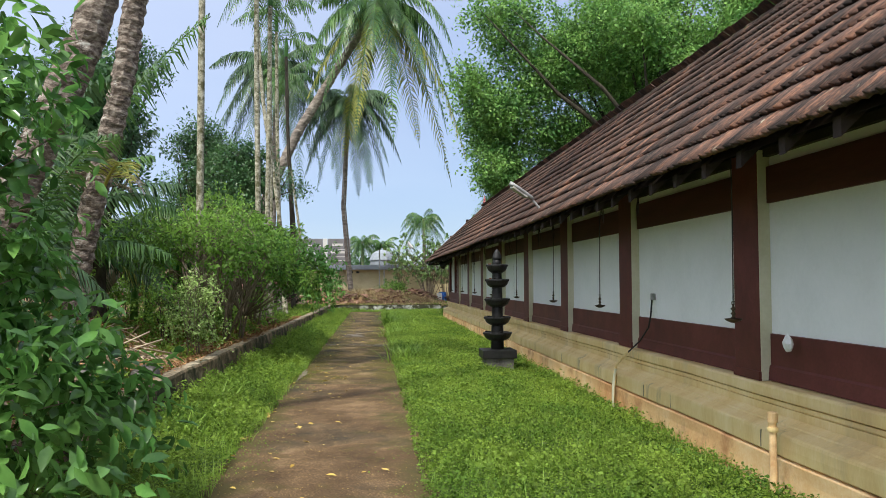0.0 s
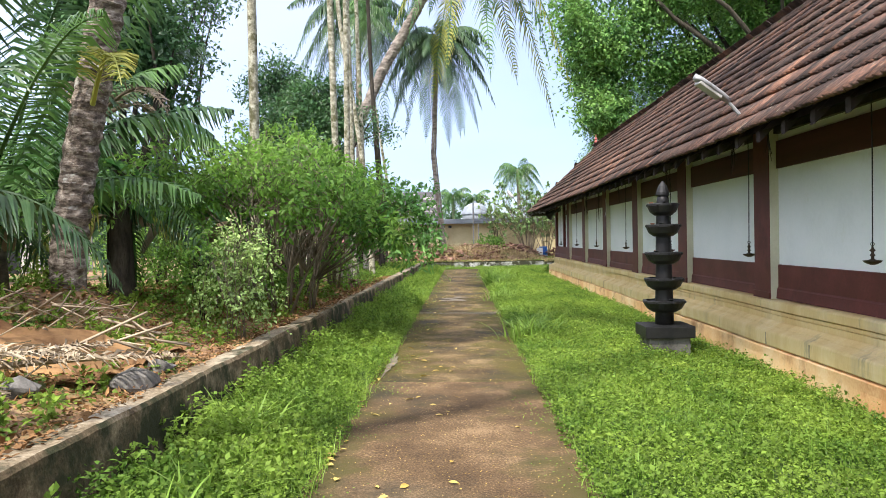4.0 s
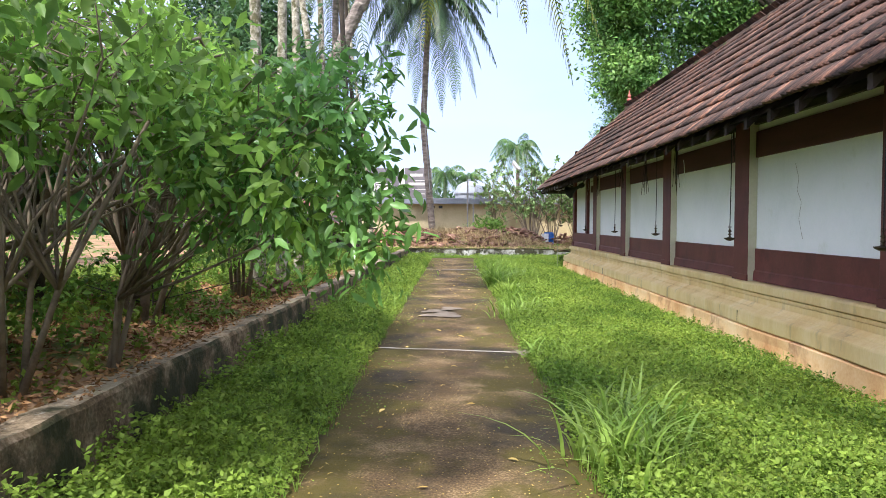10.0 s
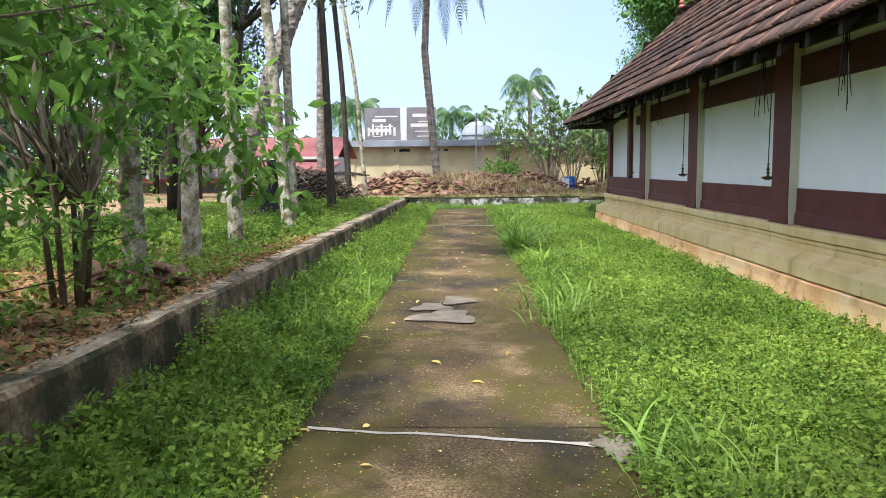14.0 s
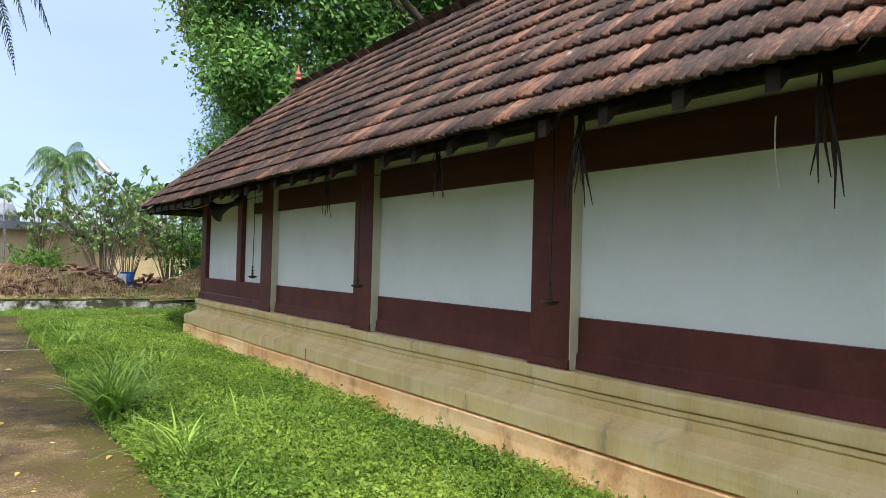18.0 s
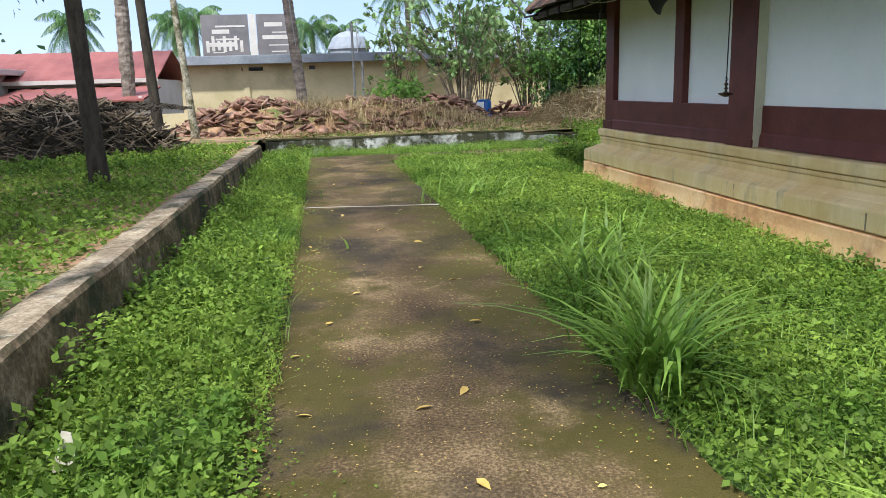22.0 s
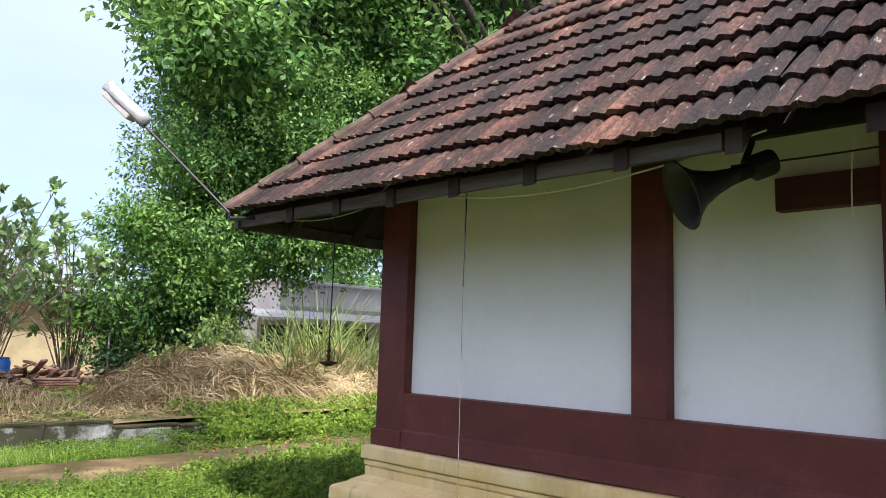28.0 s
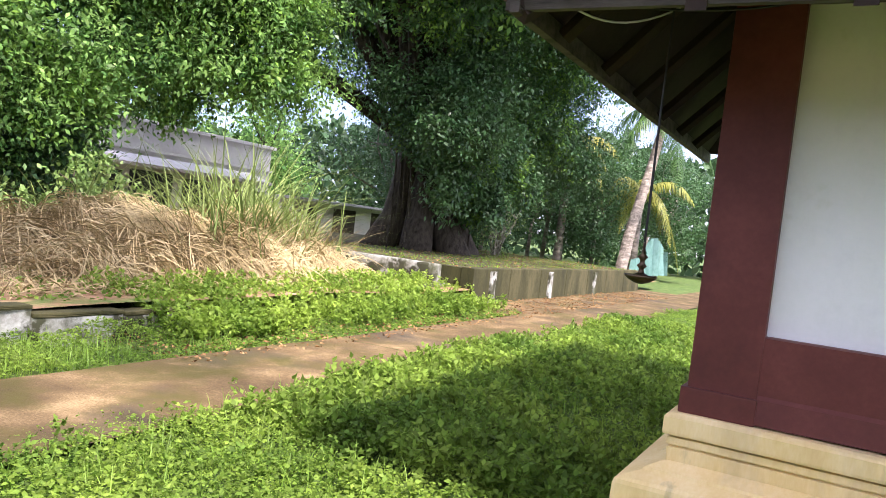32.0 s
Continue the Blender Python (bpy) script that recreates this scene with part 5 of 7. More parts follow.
plant("leafy_tree", "small spreading tree with large leaves hanging over the path", "tree", (-4.4, 11.0, 0.45),
      [((-3.5, 11.0, 2.45), (1.15, 1.2, 0.7)), ((-4.8, 10.8, 3.0), (1.4, 1.4, 0.75)), ((-3.5, 12.2, 2.4), (1.0, 1.0, 0.7)), ((-4.6, 12.2, 3.0), (1.3, 1.2, 0.8)), ((-3.1, 13.2, 1.95), (0.7, 0.8, 0.5)), ((-2.85, 13.6, 1.6), (0.4, 0.5, 0.5)), ((-5.6, 11.6, 2.6), (1.0, 1.2, 0.7))],
      930, 7, 0.13, 0.40, M_leaf, stems(-4.45, 11.0, 0.45, 5, 1.0, 1.8, 0.034, 3) + [([(-4.6, 8.52, 0.3), (-4.62, 8.5, 1.2), (-4.5, 8.6, 2.3)], 0.05, 0.035)], M_twig, seed=203, limbs=150, spread=0.06, droop=0.5, twig=0.006)
plant("leafy_tree", "thin trees with light foliage in the shaded garden", "tree", (-4.3, 14.0, 0.45),
      [((-4.3, 13.8, 2.6), (1.0, 1.2, 0.7)), ((-4.2, 15.2, 2.4), (0.9, 1.2, 0.7)), ((-5.3, 14.6, 3.3), (1.3, 1.6, 0.9)), ((-5.4, 16.6, 3.0), (1.0, 1.3, 0.7)), ((-4.3, 13.2, 1.2), (0.5, 0.5, 0.35))],
      1100, 7, 0.11, 0.40, M_leaf, stems(-4.3, 14.0, 0.45, 6, 0.8, 1.9, 0.028, 4), M_twig, seed=204, limbs=120, spread=0.05, droop=0.4, twig=0.005)
plant("small_bush", "small twiggy bush on the ledge", "bush", (-4.0, 5.5, 0.45),
      [((-4.0, 5.5, 1.0), (0.55, 0.55, 0.55)), ((-3.9, 5.6, 1.5), (0.4, 0.4, 0.35))], 420, 6, 0.058, 0.5, M_leaf_grey, stems(-4.0, 5.5, 0.45, 9, 0.35, 0.9, 0.009, 5), M_twig, seed=205, limbs=40, spread=0.03, twig=0.005)
plant("small_bush", "low leafy bush beside the shaded ledge", "bush", (-4.7, 6.6, 0.5), [((-4.7, 6.6, 1.2), (0.7, 0.7, 0.6)), ((-4.3, 6.9, 1.25), (0.4, 0.4, 0.4))], 400, 6, 0.07, 0.5, M_leaf, stems(-4.7, 6.6, 0.5, 6, 0.4, 0.8, 0.014, 6), seed=206, limbs=25, spread=0.04, twig=0.006)
plant("small_bush", "leafy undergrowth in the garden", "bush", (-4.5, 11.5, 0.5), [((-4.4, 9.3, 0.85), (0.4, 0.4, 0.4)), ((-4.0, 14.2, 0.9), (0.45, 0.5, 0.4)), ((-4.9, 12.2, 0.9), (0.6, 0.7, 0.4))], 260, 6, 0.075, 0.5, M_leaf, stems(-4.5, 11.5, 0.45, 4, 0.4, 0.5, 0.012, 7), seed=207, limbs=12, spread=0.04, twig=0.005)
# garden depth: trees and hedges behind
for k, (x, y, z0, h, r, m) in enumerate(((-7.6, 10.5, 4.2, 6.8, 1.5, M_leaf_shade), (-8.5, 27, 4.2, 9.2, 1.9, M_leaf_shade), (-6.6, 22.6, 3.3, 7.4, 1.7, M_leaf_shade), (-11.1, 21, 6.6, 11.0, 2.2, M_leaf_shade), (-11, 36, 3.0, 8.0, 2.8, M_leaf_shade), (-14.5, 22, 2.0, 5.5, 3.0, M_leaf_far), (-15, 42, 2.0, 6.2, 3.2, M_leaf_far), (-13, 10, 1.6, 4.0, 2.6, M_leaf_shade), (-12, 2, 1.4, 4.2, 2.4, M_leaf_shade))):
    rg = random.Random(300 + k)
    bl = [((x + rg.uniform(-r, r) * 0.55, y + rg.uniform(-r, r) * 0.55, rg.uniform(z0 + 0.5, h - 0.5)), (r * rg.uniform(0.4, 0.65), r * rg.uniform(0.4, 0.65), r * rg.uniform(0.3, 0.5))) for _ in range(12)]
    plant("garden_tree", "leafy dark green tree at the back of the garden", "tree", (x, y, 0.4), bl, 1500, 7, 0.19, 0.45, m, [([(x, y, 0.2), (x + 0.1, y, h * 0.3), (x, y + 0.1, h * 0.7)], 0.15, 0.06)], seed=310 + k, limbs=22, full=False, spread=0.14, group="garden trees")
for k, (x, y) in enumerate(((-7.8, 12.2), (-8.2, 16.0), (-9.6, 9.8), (-7.4, 20.5), (-10.5, 16.5), (-11.5, 11))):
    plant("garden_bush", "dense bush in the shade of the garden", "bush", (x, y, 0.5), [((x, y, 1.2), (1.0, 1.2, 0.8)), ((x + 0.5, y + 0.4, 1.7), (0.7, 0.7, 0.5))], 260, 6, 0.12, 0.5, M_leaf, stems(x, y, 0.5, 4, 0.6, 0.9, 0.02, 40 + k), seed=340 + k, limbs=8, full=False, spread=0.08, group="garden bushes")

plant("garden_tree", "slim dark tree with a thin spreading crown in the garden", "tree", (-6.3, 24.8, 0.4), [((-5.6, 26.2, 6.0), (2.0, 2.0, 0.7)), ((-7.2, 25.0, 6.6), (1.4, 1.6, 0.8)), ((-6.6, 26.5, 4.4), (0.9, 0.8, 0.6))], 850, 7, 0.15, 0.42, M_leaf_shade, [([(-6.3, 24.8, 0.2), (-6.25, 24.8, 2.2), (-6.1, 25.0, 4.4), (-5.9, 25.6, 5.6)], 0.12, 0.06)], seed=390, limbs=26, full=False, spread=0.12, group="garden trees")

# ---- the great tree on its platform ----
rg = random.Random(77)
TX, TY = 18.0, 42.5
bl = []


def crown_place(x, y, z, r):
    """Keep a clump inside the crown's uneven outline towards the path."""
    lim = -1.7 + (1.7 + float(np.interp(z, [3, 5, 8, 12, 17, 22], [3.9, 4.0, 5.1, 3.9, 3.2, 6.0]))) * (y - 23.8) / 16.2
    x = max(x, lim + 0.7 * r)
    return (x, 41.2 + 0.3 * (41.2 - y) if x < 14 and y < 41.2 else y, z)


for k in range(135):
    a, u, q = rg.uniform(0, 6.283), rg.uniform(-0.8, 1), rg.uniform(0.55, 1.0)
    h = math.sqrt(1 - u * u)
    rr = rg.uniform(1.7, 3.0)
    bl.append((crown_place(TX + 14.5 * q * h * math.cos(a), TY + 8.5 * q * h * math.sin(a), 12.5 + 11 * q * u, rr), (rr, rr, rr * rg.uniform(0.6, 0.85))))
for k in range(30):
    a, u, q = rg.uniform(0, 6.283), rg.uniform(-0.7, 0.9), rg.uniform(0.1, 0.6)
    h = math.sqrt(1 - u * u)
    bl.append((crown_place(TX + 11 * q * h * math.cos(a), TY + 7 * q * h * math.sin(a), 10.5 + 9 * q * u, 2.4), (2.4, 2.2, 1.8)))
bl = [b for b in bl if b[0][1] < 46.5]
for k in range(26):   # unseen back of the crown, added to shade the white house
    bl.append(((rg.uniform(15, 31), rg.uniform(46, 53), rg.uniform(12, 20)), (2.6, 2.4, 1.8)))
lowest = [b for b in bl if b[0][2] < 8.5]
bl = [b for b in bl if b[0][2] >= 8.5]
for k in range(40):   # limbs that sweep down to the ground on the path's side
    u = rg.random()
    lowest.append((crown_place(6.0 + 6.0 * u, 43.2 + rg.uniform(-1.2, 1.0), rg.uniform(0.9 + 2.9 * min(1, 1.6 * u), 9.0), 1.3), (rg.uniform(0.9, 1.5), 1.2, rg.uniform(0.8, 1.3))))
for k in range(34):
    a = math.pi * (0.9 + 1.0 * rg.random())
    lowest.append((crown_place(TX + 10.5 * math.cos(a) * rg.uniform(0.7, 1), TY + 5.0 * math.sin(a) * rg.uniform(0.5, 1), rg.uniform(3.9, 7.6), 1.4), (rg.uniform(1.1, 1.7), 1.4, rg.uniform(0.8, 1.3))))
for k in range(30):
    lowest.append(((rg.uniform(14.5, 26), rg.uniform(38.4, 41.5), rg.uniform(3.3, 6.5)), (rg.uniform(0.6, 1.2), 0.8, rg.uniform(0.5, 0.9))))
# clumps added above the front to block sun from the trunk
for k in range(16):
    lowest.append(((rg.uniform(13.5, 21), rg.uniform(36.6, 39.4), rg.uniform(6.6, 9.6)), (1.7, 1.5, 1.0)))
for k in range(26):
    lowest.append(((rg.uniform(16.2, 22.0), rg.uniform(38.6, 39.8), rg.uniform(2.2, 4.6)), (0.7, 0.5, 0.7)))
for k in range(26):
    lowest.append(((rg.uniform(21.5, 31), rg.uniform(39.5, 43.5), rg.uniform(3.8, 9.0)), (1.6, 1.3, 1.1)))
# the lit side gets twice as many bright clumps, sunlight put into colour
bright = [b for k, b in enumerate(lowest) if k % (2 if b[0][0] < 14 else 4) == 0]
RX, RY = 18.7, 41.2
roots = [([(RX + 1.5 * math.cos(a), RY + 1.5 * math.sin(a), 0.5), (RX + 0.9 * math.cos(a), RY + 0.9 * math.sin(a), 1.6), (RX + 0.6 * math.cos(a + 0.3), RY + 0.6 * math.sin(a + 0.3), 4.0), (RX + 1.4 * math.cos(a + 0.5), RY + 1.4 * math.sin(a + 0.5), 7.5)], 0.5, 0.3) for a in (0.3, 1.4, 2.6, 3.6, 4.5, 5.4)]
great = plant("great_tree", "huge old dark green tree standing on a masonry platform", "tree", (TX, TY, 0.6), bl, 34000, 8, 0.29, 0.55, M_leaf_dark, roots, M_bark_dark, seed=400, limbs=44, full=False, spread=0.24, twig=0.03, shell=2.0)


def foliage(name, blobs, clusters, per, size, width, mat, seed, spread):
    """More leaves on the great tree."""
    g = np.random.default_rng(seed)
    T, D = zip(*[blob_points(g, np.array(c) - np.array((TX, TY, 0.6)), r, clusters, 1.8) for c, r in blobs])
    V, F = rosettes(g, np.concatenate(T), np.concatenate(D), per, size, width, 0.5, False, spread)
    np_mesh(name, V, F, mat, great, kind="stuff")


# darker leaves paint shade under the crown; the sunlit side keeps tree_leaf
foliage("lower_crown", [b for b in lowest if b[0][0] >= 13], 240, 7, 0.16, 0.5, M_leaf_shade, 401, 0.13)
foliage("side_crown", [b for b in lowest if b[0][0] < 13], 260, 7, 0.145, 0.5, M_leaf_dark, 403, 0.13)
foliage("young_leaves", bright, 120, 8, 0.16, 0.5, M_leaf, 402, 0.10)
for k in range(26):   # hanging air roots before the trunk
    a = rg.uniform(2.6, 6.6)
    q, h = rg.uniform(0.9, 2.1), rg.uniform(0.75, 2.2) if k % 3 else 0.7
    bm = bmesh.new()
    x, y = RX + q * math.cos(a) - TX, RY + q * 0.8 * math.sin(a) - TY
    tube(bm, [(x, y, h - 0.6), (x + rg.uniform(-0.1, 0.1), y, 2.2), (x + rg.uniform(-0.3, 0.3), y + 0.2, 5.5)], [0.02, 0.03, 0.035], 5)
    part("air_root", bm, M_bark_dark, great)
for k, (x, y, z, r) in enumerate(((25.5, 45, 3.2, 2.2), (28, 46, 3.6, 2.8), (31, 45, 3.6, 3.0), (8.8, 46.0, 3.4, 2.0), (8.2, 45.0, 3.0, 1.8), (7.4, 44.2, 1.6, 1.5), (9.6, 46.8, 2.2, 1.8), (34, 43, 4.6, 3.2), (37, 45, 4.8, 3.4), (40, 42, 5, 3.5), (44, 41, 5, 3.6), (29, 49, 5, 3.2), (35, 40.8, 3.6, 2.6), (39.5, 38.6, 4.2, 2.8))):
    rg = random.Random(500 + k)
    bl = [((x + rg.uniform(-r, r) * 0.6, y + rg.uniform(-r, r) * 0.5, z * rg.uniform(0.4, 1.5)), (r * 0.55, r * 0.5, r * 0.4)) for _ in range(8)]
    plant("thicket_tree", "leafy tree of the thicket behind the platform", "tree", (x, y, 0.2), bl, 2300, 6, 0.17, 0.45, M_leaf_shade, [([(x, y, 0), (x + 0.3, y, z * 0.5), (x - 0.2, y + 0.2, z)], 0.12, 0.06)], M_bark, seed=510 + k, limbs=16, full=False, spread=0.14, group="thicket trees")
plant("bare_shrub", "half dry shrub with bare branches beside the platform", "shrub", (22.6, 40.4, 0.7), [((22.4, 40.3, 2.3), (2.0, 0.9, 1.0)), ((21.4, 40.2, 1.6), (1.2, 0.6, 0.6))], 320, 5, 0.13, 0.3, M_leaf_grey, stems(22.6, 40.4, 0.7, 7, 1.3, 1.3, 0.05, 9), M_bark_pale, seed=530, limbs=40, full=False, spread=0.06)

for x, y, h, k in ((7.5, 41.6, 2.0, 0), (8.6, 41.9, 1.5, 1), (6.6, 42.0, 1.2, 2)):
    plant("yellow_green_shrub", "small yellow-green shrub under the great tree", "shrub", (x, y, 0.28), [((x, y, h * 0.75), (0.75, 0.5, h * 0.36)), ((x + 0.4, y, h * 0.5), (0.6, 0.5, h * 0.3))], 200, 6, 0.13, 0.5, M_leaf_grey, stems(x, y, 0.28, 4, 0.4, h * 0.5, 0.02, k), M_twig, seed=540 + k, limbs=10, full=True, spread=0.05, group="shrubs under the tree")

# ---- plumeria-like clumps with bare pale stems ----
def stem_clump(x, y, n, h, spread, seed):
    rg = np.random.default_rng(seed)
    ob = tagged(new("stem_clump"), "clump of pale bare stems tipped with leaf rosettes", "shrub", "stem clumps on the waste ground")
    ob.location = (x, y, 0.3)
    tips, dirs = [], []
    for k in range(n):
        a, q, hh = rg.uniform(0, 6.283), rg.uniform(0.15, 1) * spread, h * rg.uniform(0.55, 1.0)
        e = np.array((q * math.cos(a), q * math.sin(a) * 0.7, hh))
        mid = np.array((q * 0.35 * math.cos(a), q * 0.25 * math.sin(a), hh * 0.5))
        bm = bmesh.new()
        tube(bm, [(0.12 * math.cos(a), 0.12 * math.sin(a), -0.1), mid, e], [0.021, 0.015, 0.009], 5)
        part("stem", bm, M_twig, ob)
        tips.append(e)
        for f in (-0.1, 0.3, 0.6, 0.9):
            b = mid + (e - mid) * f
            s = b + np.array((rg.normal() * 0.42, rg.normal() * 0.3, rg.uniform(0.15, 0.5)))
            tips.append(s)
            bm = bmesh.new()
            tube(bm, [b, s], [0.012, 0.007], 4)
            part("twig", bm, M_twig, ob)
    T = np.array(tips)
    D = np.tile(np.array((0, 0, 1.0)), (len(T), 1))
    V, F = rosettes(rg, T, D, 10, 0.24, 0.50, -0.45, True, 0.03)
    np_mesh("leaves", V, F, M_leaf_clump, ob, kind="stuff")
    return ob


stem_clump(2.7, 43.0, 34, 4.4, 2.6, 601)
stem_clump(5.4, 44.8, 34, 3.9, 2.0, 602)
stem_clump(4.2, 47.0, 20, 4.2, 2.2, 603)
stem_clump(0.9, 45.5, 14, 4.4, 1.6, 604)

# ---- weeds, grass and litter ----
def scatter(name, label, n, region, zf, size, width, mat, tall=0.12, tilt=0.9, seed=0, skew=0.0):
    rg = np.random.default_rng(seed)
    x0, x1, y0, y1 = region
    x, y = rg.uniform(x0, x1, n), rg.uniform(y0, y1, n)
    x = x + skew * y
    dens = 0.62 + 0.38 * wave(x, y, 1.3, seed) + 0.12 * wave(x, y, 5, seed)
    keep = rg.random(n) < np.clip(dens + 0.25, 0.12, 1)
    x, y = x[keep], y[keep]
    hgt = tall * np.clip(0.5 + 0.55 * wave(x, y, 2.3, seed + 2) + 0.4 * wave(x, y, 6, seed) + 0.2 * wave(x, y, 14, seed + 1), 0.08, 1.5)
    z = zf(x, y) + rg.random(len(x)) ** 0.6 * hgt
    P = np.stack([x, y, z], -1)
    F = unit(rg.normal(size=(len(x), 3)) * np.array((1, 1, 0.35)) + np.array((0, 0, 0.15)))
    N = unit(np.array((0, 0, 1.0)) + tilt * 0.5 * rg.normal(size=(len(x), 3)))
    V, Fc = leaf_arrays(P, F, N, size * rg.uniform(0.5, 1.3, len(x)), width)
    ob = np_mesh(name, V, Fc, mat)
    return tagged(ob, label, "weeds", kind="stuff")


def blades(name, label, x, y, z, h, mat, seed, lean=0.35, w=0.006, category="grass", kind="stuff", parent=None, seg=4):
    """Curved tapering blades of grass."""
    rg = np.random.default_rng(seed)
    n = len(x)
    a = rg.uniform(0, 6.283, n)
    d = np.stack([np.cos(a), np.sin(a), 0 * a], -1)
    s = np.stack([-np.sin(a), np.cos(a), 0 * a], -1)
    h = np.broadcast_to(h, (n,)) * rg.uniform(0.5, 1.15, n)
    ln = lean * rg.uniform(0.3, 1.5, n)
    P0 = np.stack([x, y, z], -1)
    V = []
    for i in range(seg + 1):
        t = i / seg
        c = P0 + d * (h * ln * t ** 1.8)[:, None] + np.array((0, 0, 1.0)) * (h * (t - 0.42 * np.minimum(ln, 1.3) * t ** 2.4))[:, None]
        ww = (w * (1 - 0.92 * t ** 1.5) * (0.6 + h))[:, None] if np.ndim(h) else w
        V += [c - s * ww, c + s * ww]
    V = np.stack(V, 1).reshape(-1, 3)
    k = np.arange(n)[:, None] * 2 * (seg + 1)
    F = np.concatenate([k + np.array([[2 * i, 2 * i + 1, 2 * i + 3, 2 * i + 2]]) for i in range(seg)])
    ob = np_mesh(name, V, F, mat, parent)
    return tagged(ob, label, category, kind=kind) if parent is None else ob


flat = lambda x, y: ground_z(x, y) + 0.01  # noqa: E731
scatter("lawn_weeds", "dense low green weeds between path and building", 300000, (-0.60, 2.52, -7.5, 33.4), flat, 0.037, 0.7, M_weed, 0.18, 1.0, 1)
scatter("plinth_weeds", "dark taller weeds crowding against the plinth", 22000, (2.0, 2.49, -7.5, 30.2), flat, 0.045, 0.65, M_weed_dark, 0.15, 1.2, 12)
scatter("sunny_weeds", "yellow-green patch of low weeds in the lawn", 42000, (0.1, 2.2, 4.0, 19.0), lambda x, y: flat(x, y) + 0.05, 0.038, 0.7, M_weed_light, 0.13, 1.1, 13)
scatter("sunny_verge", "low weeds beside the path in a sunlit yellow-green", 38000, (-3.4, -2.3, 6.0, 33.6), lambda x, y: flat(x, y) + 0.06, 0.040, 0.65, M_weed_sun, 0.17, 1.1, 14)
scatter("sunny_lawn", "low weeds in the lawn in a sunlit yellow-green", 85000, (-0.5, 2.3, 2.0, 33.4), lambda x, y: flat(x, y) + 0.05, 0.042, 0.65, M_weed_sun, 0.16, 1.1, 15)
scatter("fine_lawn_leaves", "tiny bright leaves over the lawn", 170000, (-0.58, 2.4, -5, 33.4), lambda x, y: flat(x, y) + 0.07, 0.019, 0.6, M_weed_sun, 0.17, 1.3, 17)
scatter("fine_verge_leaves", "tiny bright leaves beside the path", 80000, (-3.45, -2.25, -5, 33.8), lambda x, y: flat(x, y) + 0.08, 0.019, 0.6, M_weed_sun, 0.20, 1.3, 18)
scatter("ledge_weeds", "taller leafy weeds against the ledge", 70000, (-3.62, -2.95, -8, 33), flat, 0.046, 0.6, M_weed, 0.42, 1.2, 11)
scatter("lawn_weeds_tall", "taller leafy weeds in the lawn", 30000, (-0.35, 2.5, -7.5, 33.4), lambda x, y: flat(x, y) + 0.08, 0.040, 0.65, M_weed, 0.16, 1.2, 2)
scatter("verge_weeds", "green weeds between path and ledge", 125000, (-3.45, -2.28, -8, 34.0), flat, 0.034, 0.7, M_weed, 0.20, 1.0, 3)
scatter("end_lawn_weeds", "low weeds behind the building's end", 120000, (2.5, 20, 30.4, 33.5), flat, 0.036, 0.7, M_weed, 0.15, 1.0, 4)
scatter("far_verge_weeds", "bright weeds along the cross path", 90000, (-3.2, 12.2, 34.98, 36.9), lambda x, y: flat(x, y) + np.clip((y - 35.3) * 0.2, 0, 0.3) * (0.75 + 0.5 * wave(x, y, 1.1, 77)), 0.036, 0.6, M_weed, 0.15, 1.0, 5)
scatter("garden_weeds", "scattered weeds on the garden earth", 60000, (-9.8, -3.92, -6, 34), garden_z, 0.05, 0.7, M_weed, 0.08, 1.2, 6, 0.014)
scatter("garden_weeds_back", "low green weeds under the slim palms", 85000, (-9.8, -3.89, 15.5, 34), garden_z, 0.05, 0.7, M_weed, 0.14, 1.2, 16, 0.014)
scatter("garden_litter", "brown fallen leaves on the garden earth", 42000, (-8, -3.7, -6, 20), lambda x, y: garden_z(x, y) + 0.008, 0.075, 0.5, M_litter, 0.03, 1.0, 7)
for k, (x0, y0, y1) in enumerate(((-3.98, -6, 8), (-3.80, 8, 20))):
    scatter("ledge_litter", "dry leaf litter strewn over the ledge", 1900, (x0, x0 + 0.26, y0, y1), lambda x, y: 0.456 + 0 * x, 0.05, 0.45, M_litter, 0.012, 0.8, 70 + k)
scatter("terrace_weeds", "weeds on the waste ground", 26000, (-3.8, 16, 36.4, 44), far_z, 0.07, 0.7, M_weed, 0.12, 1.2, 8)


def weed_plants(name, label, n, region, zf, h, size, seed, mat=None):
    """Single leafy weeds: thin upright stalks with leaves in tiers."""
    rg = np.random.default_rng(seed)
    x, y = rg.uniform(region[0], region[1], n), rg.uniform(region[2], region[3], n)
    k = rg.random(n) < np.clip(0.5 + 0.7 * wave(x, y, 0.9, seed) + 0.3 * wave(x, y, 3, seed), 0.05, 1)
    x, y = x[k], y[k]
    hh = h * rg.uniform(0.4, 1.2, len(x))
    T = np.concatenate([np.stack([x + 0.02 * rg.normal(size=len(x)), y + 0.02 * rg.normal(size=len(x)), zf(x, y) + hh * f], -1) for f in (0.45, 0.75, 1.0)])
    V, F = rosettes(rg, T, np.tile(np.array((0, 0, 0.6)), (len(T), 1)), 6, size * 1.15, 0.62, 0.1, False, 0.014)
    tagged(np_mesh(name, V, F, mat or M_weed), label, "weeds", kind="stuff")


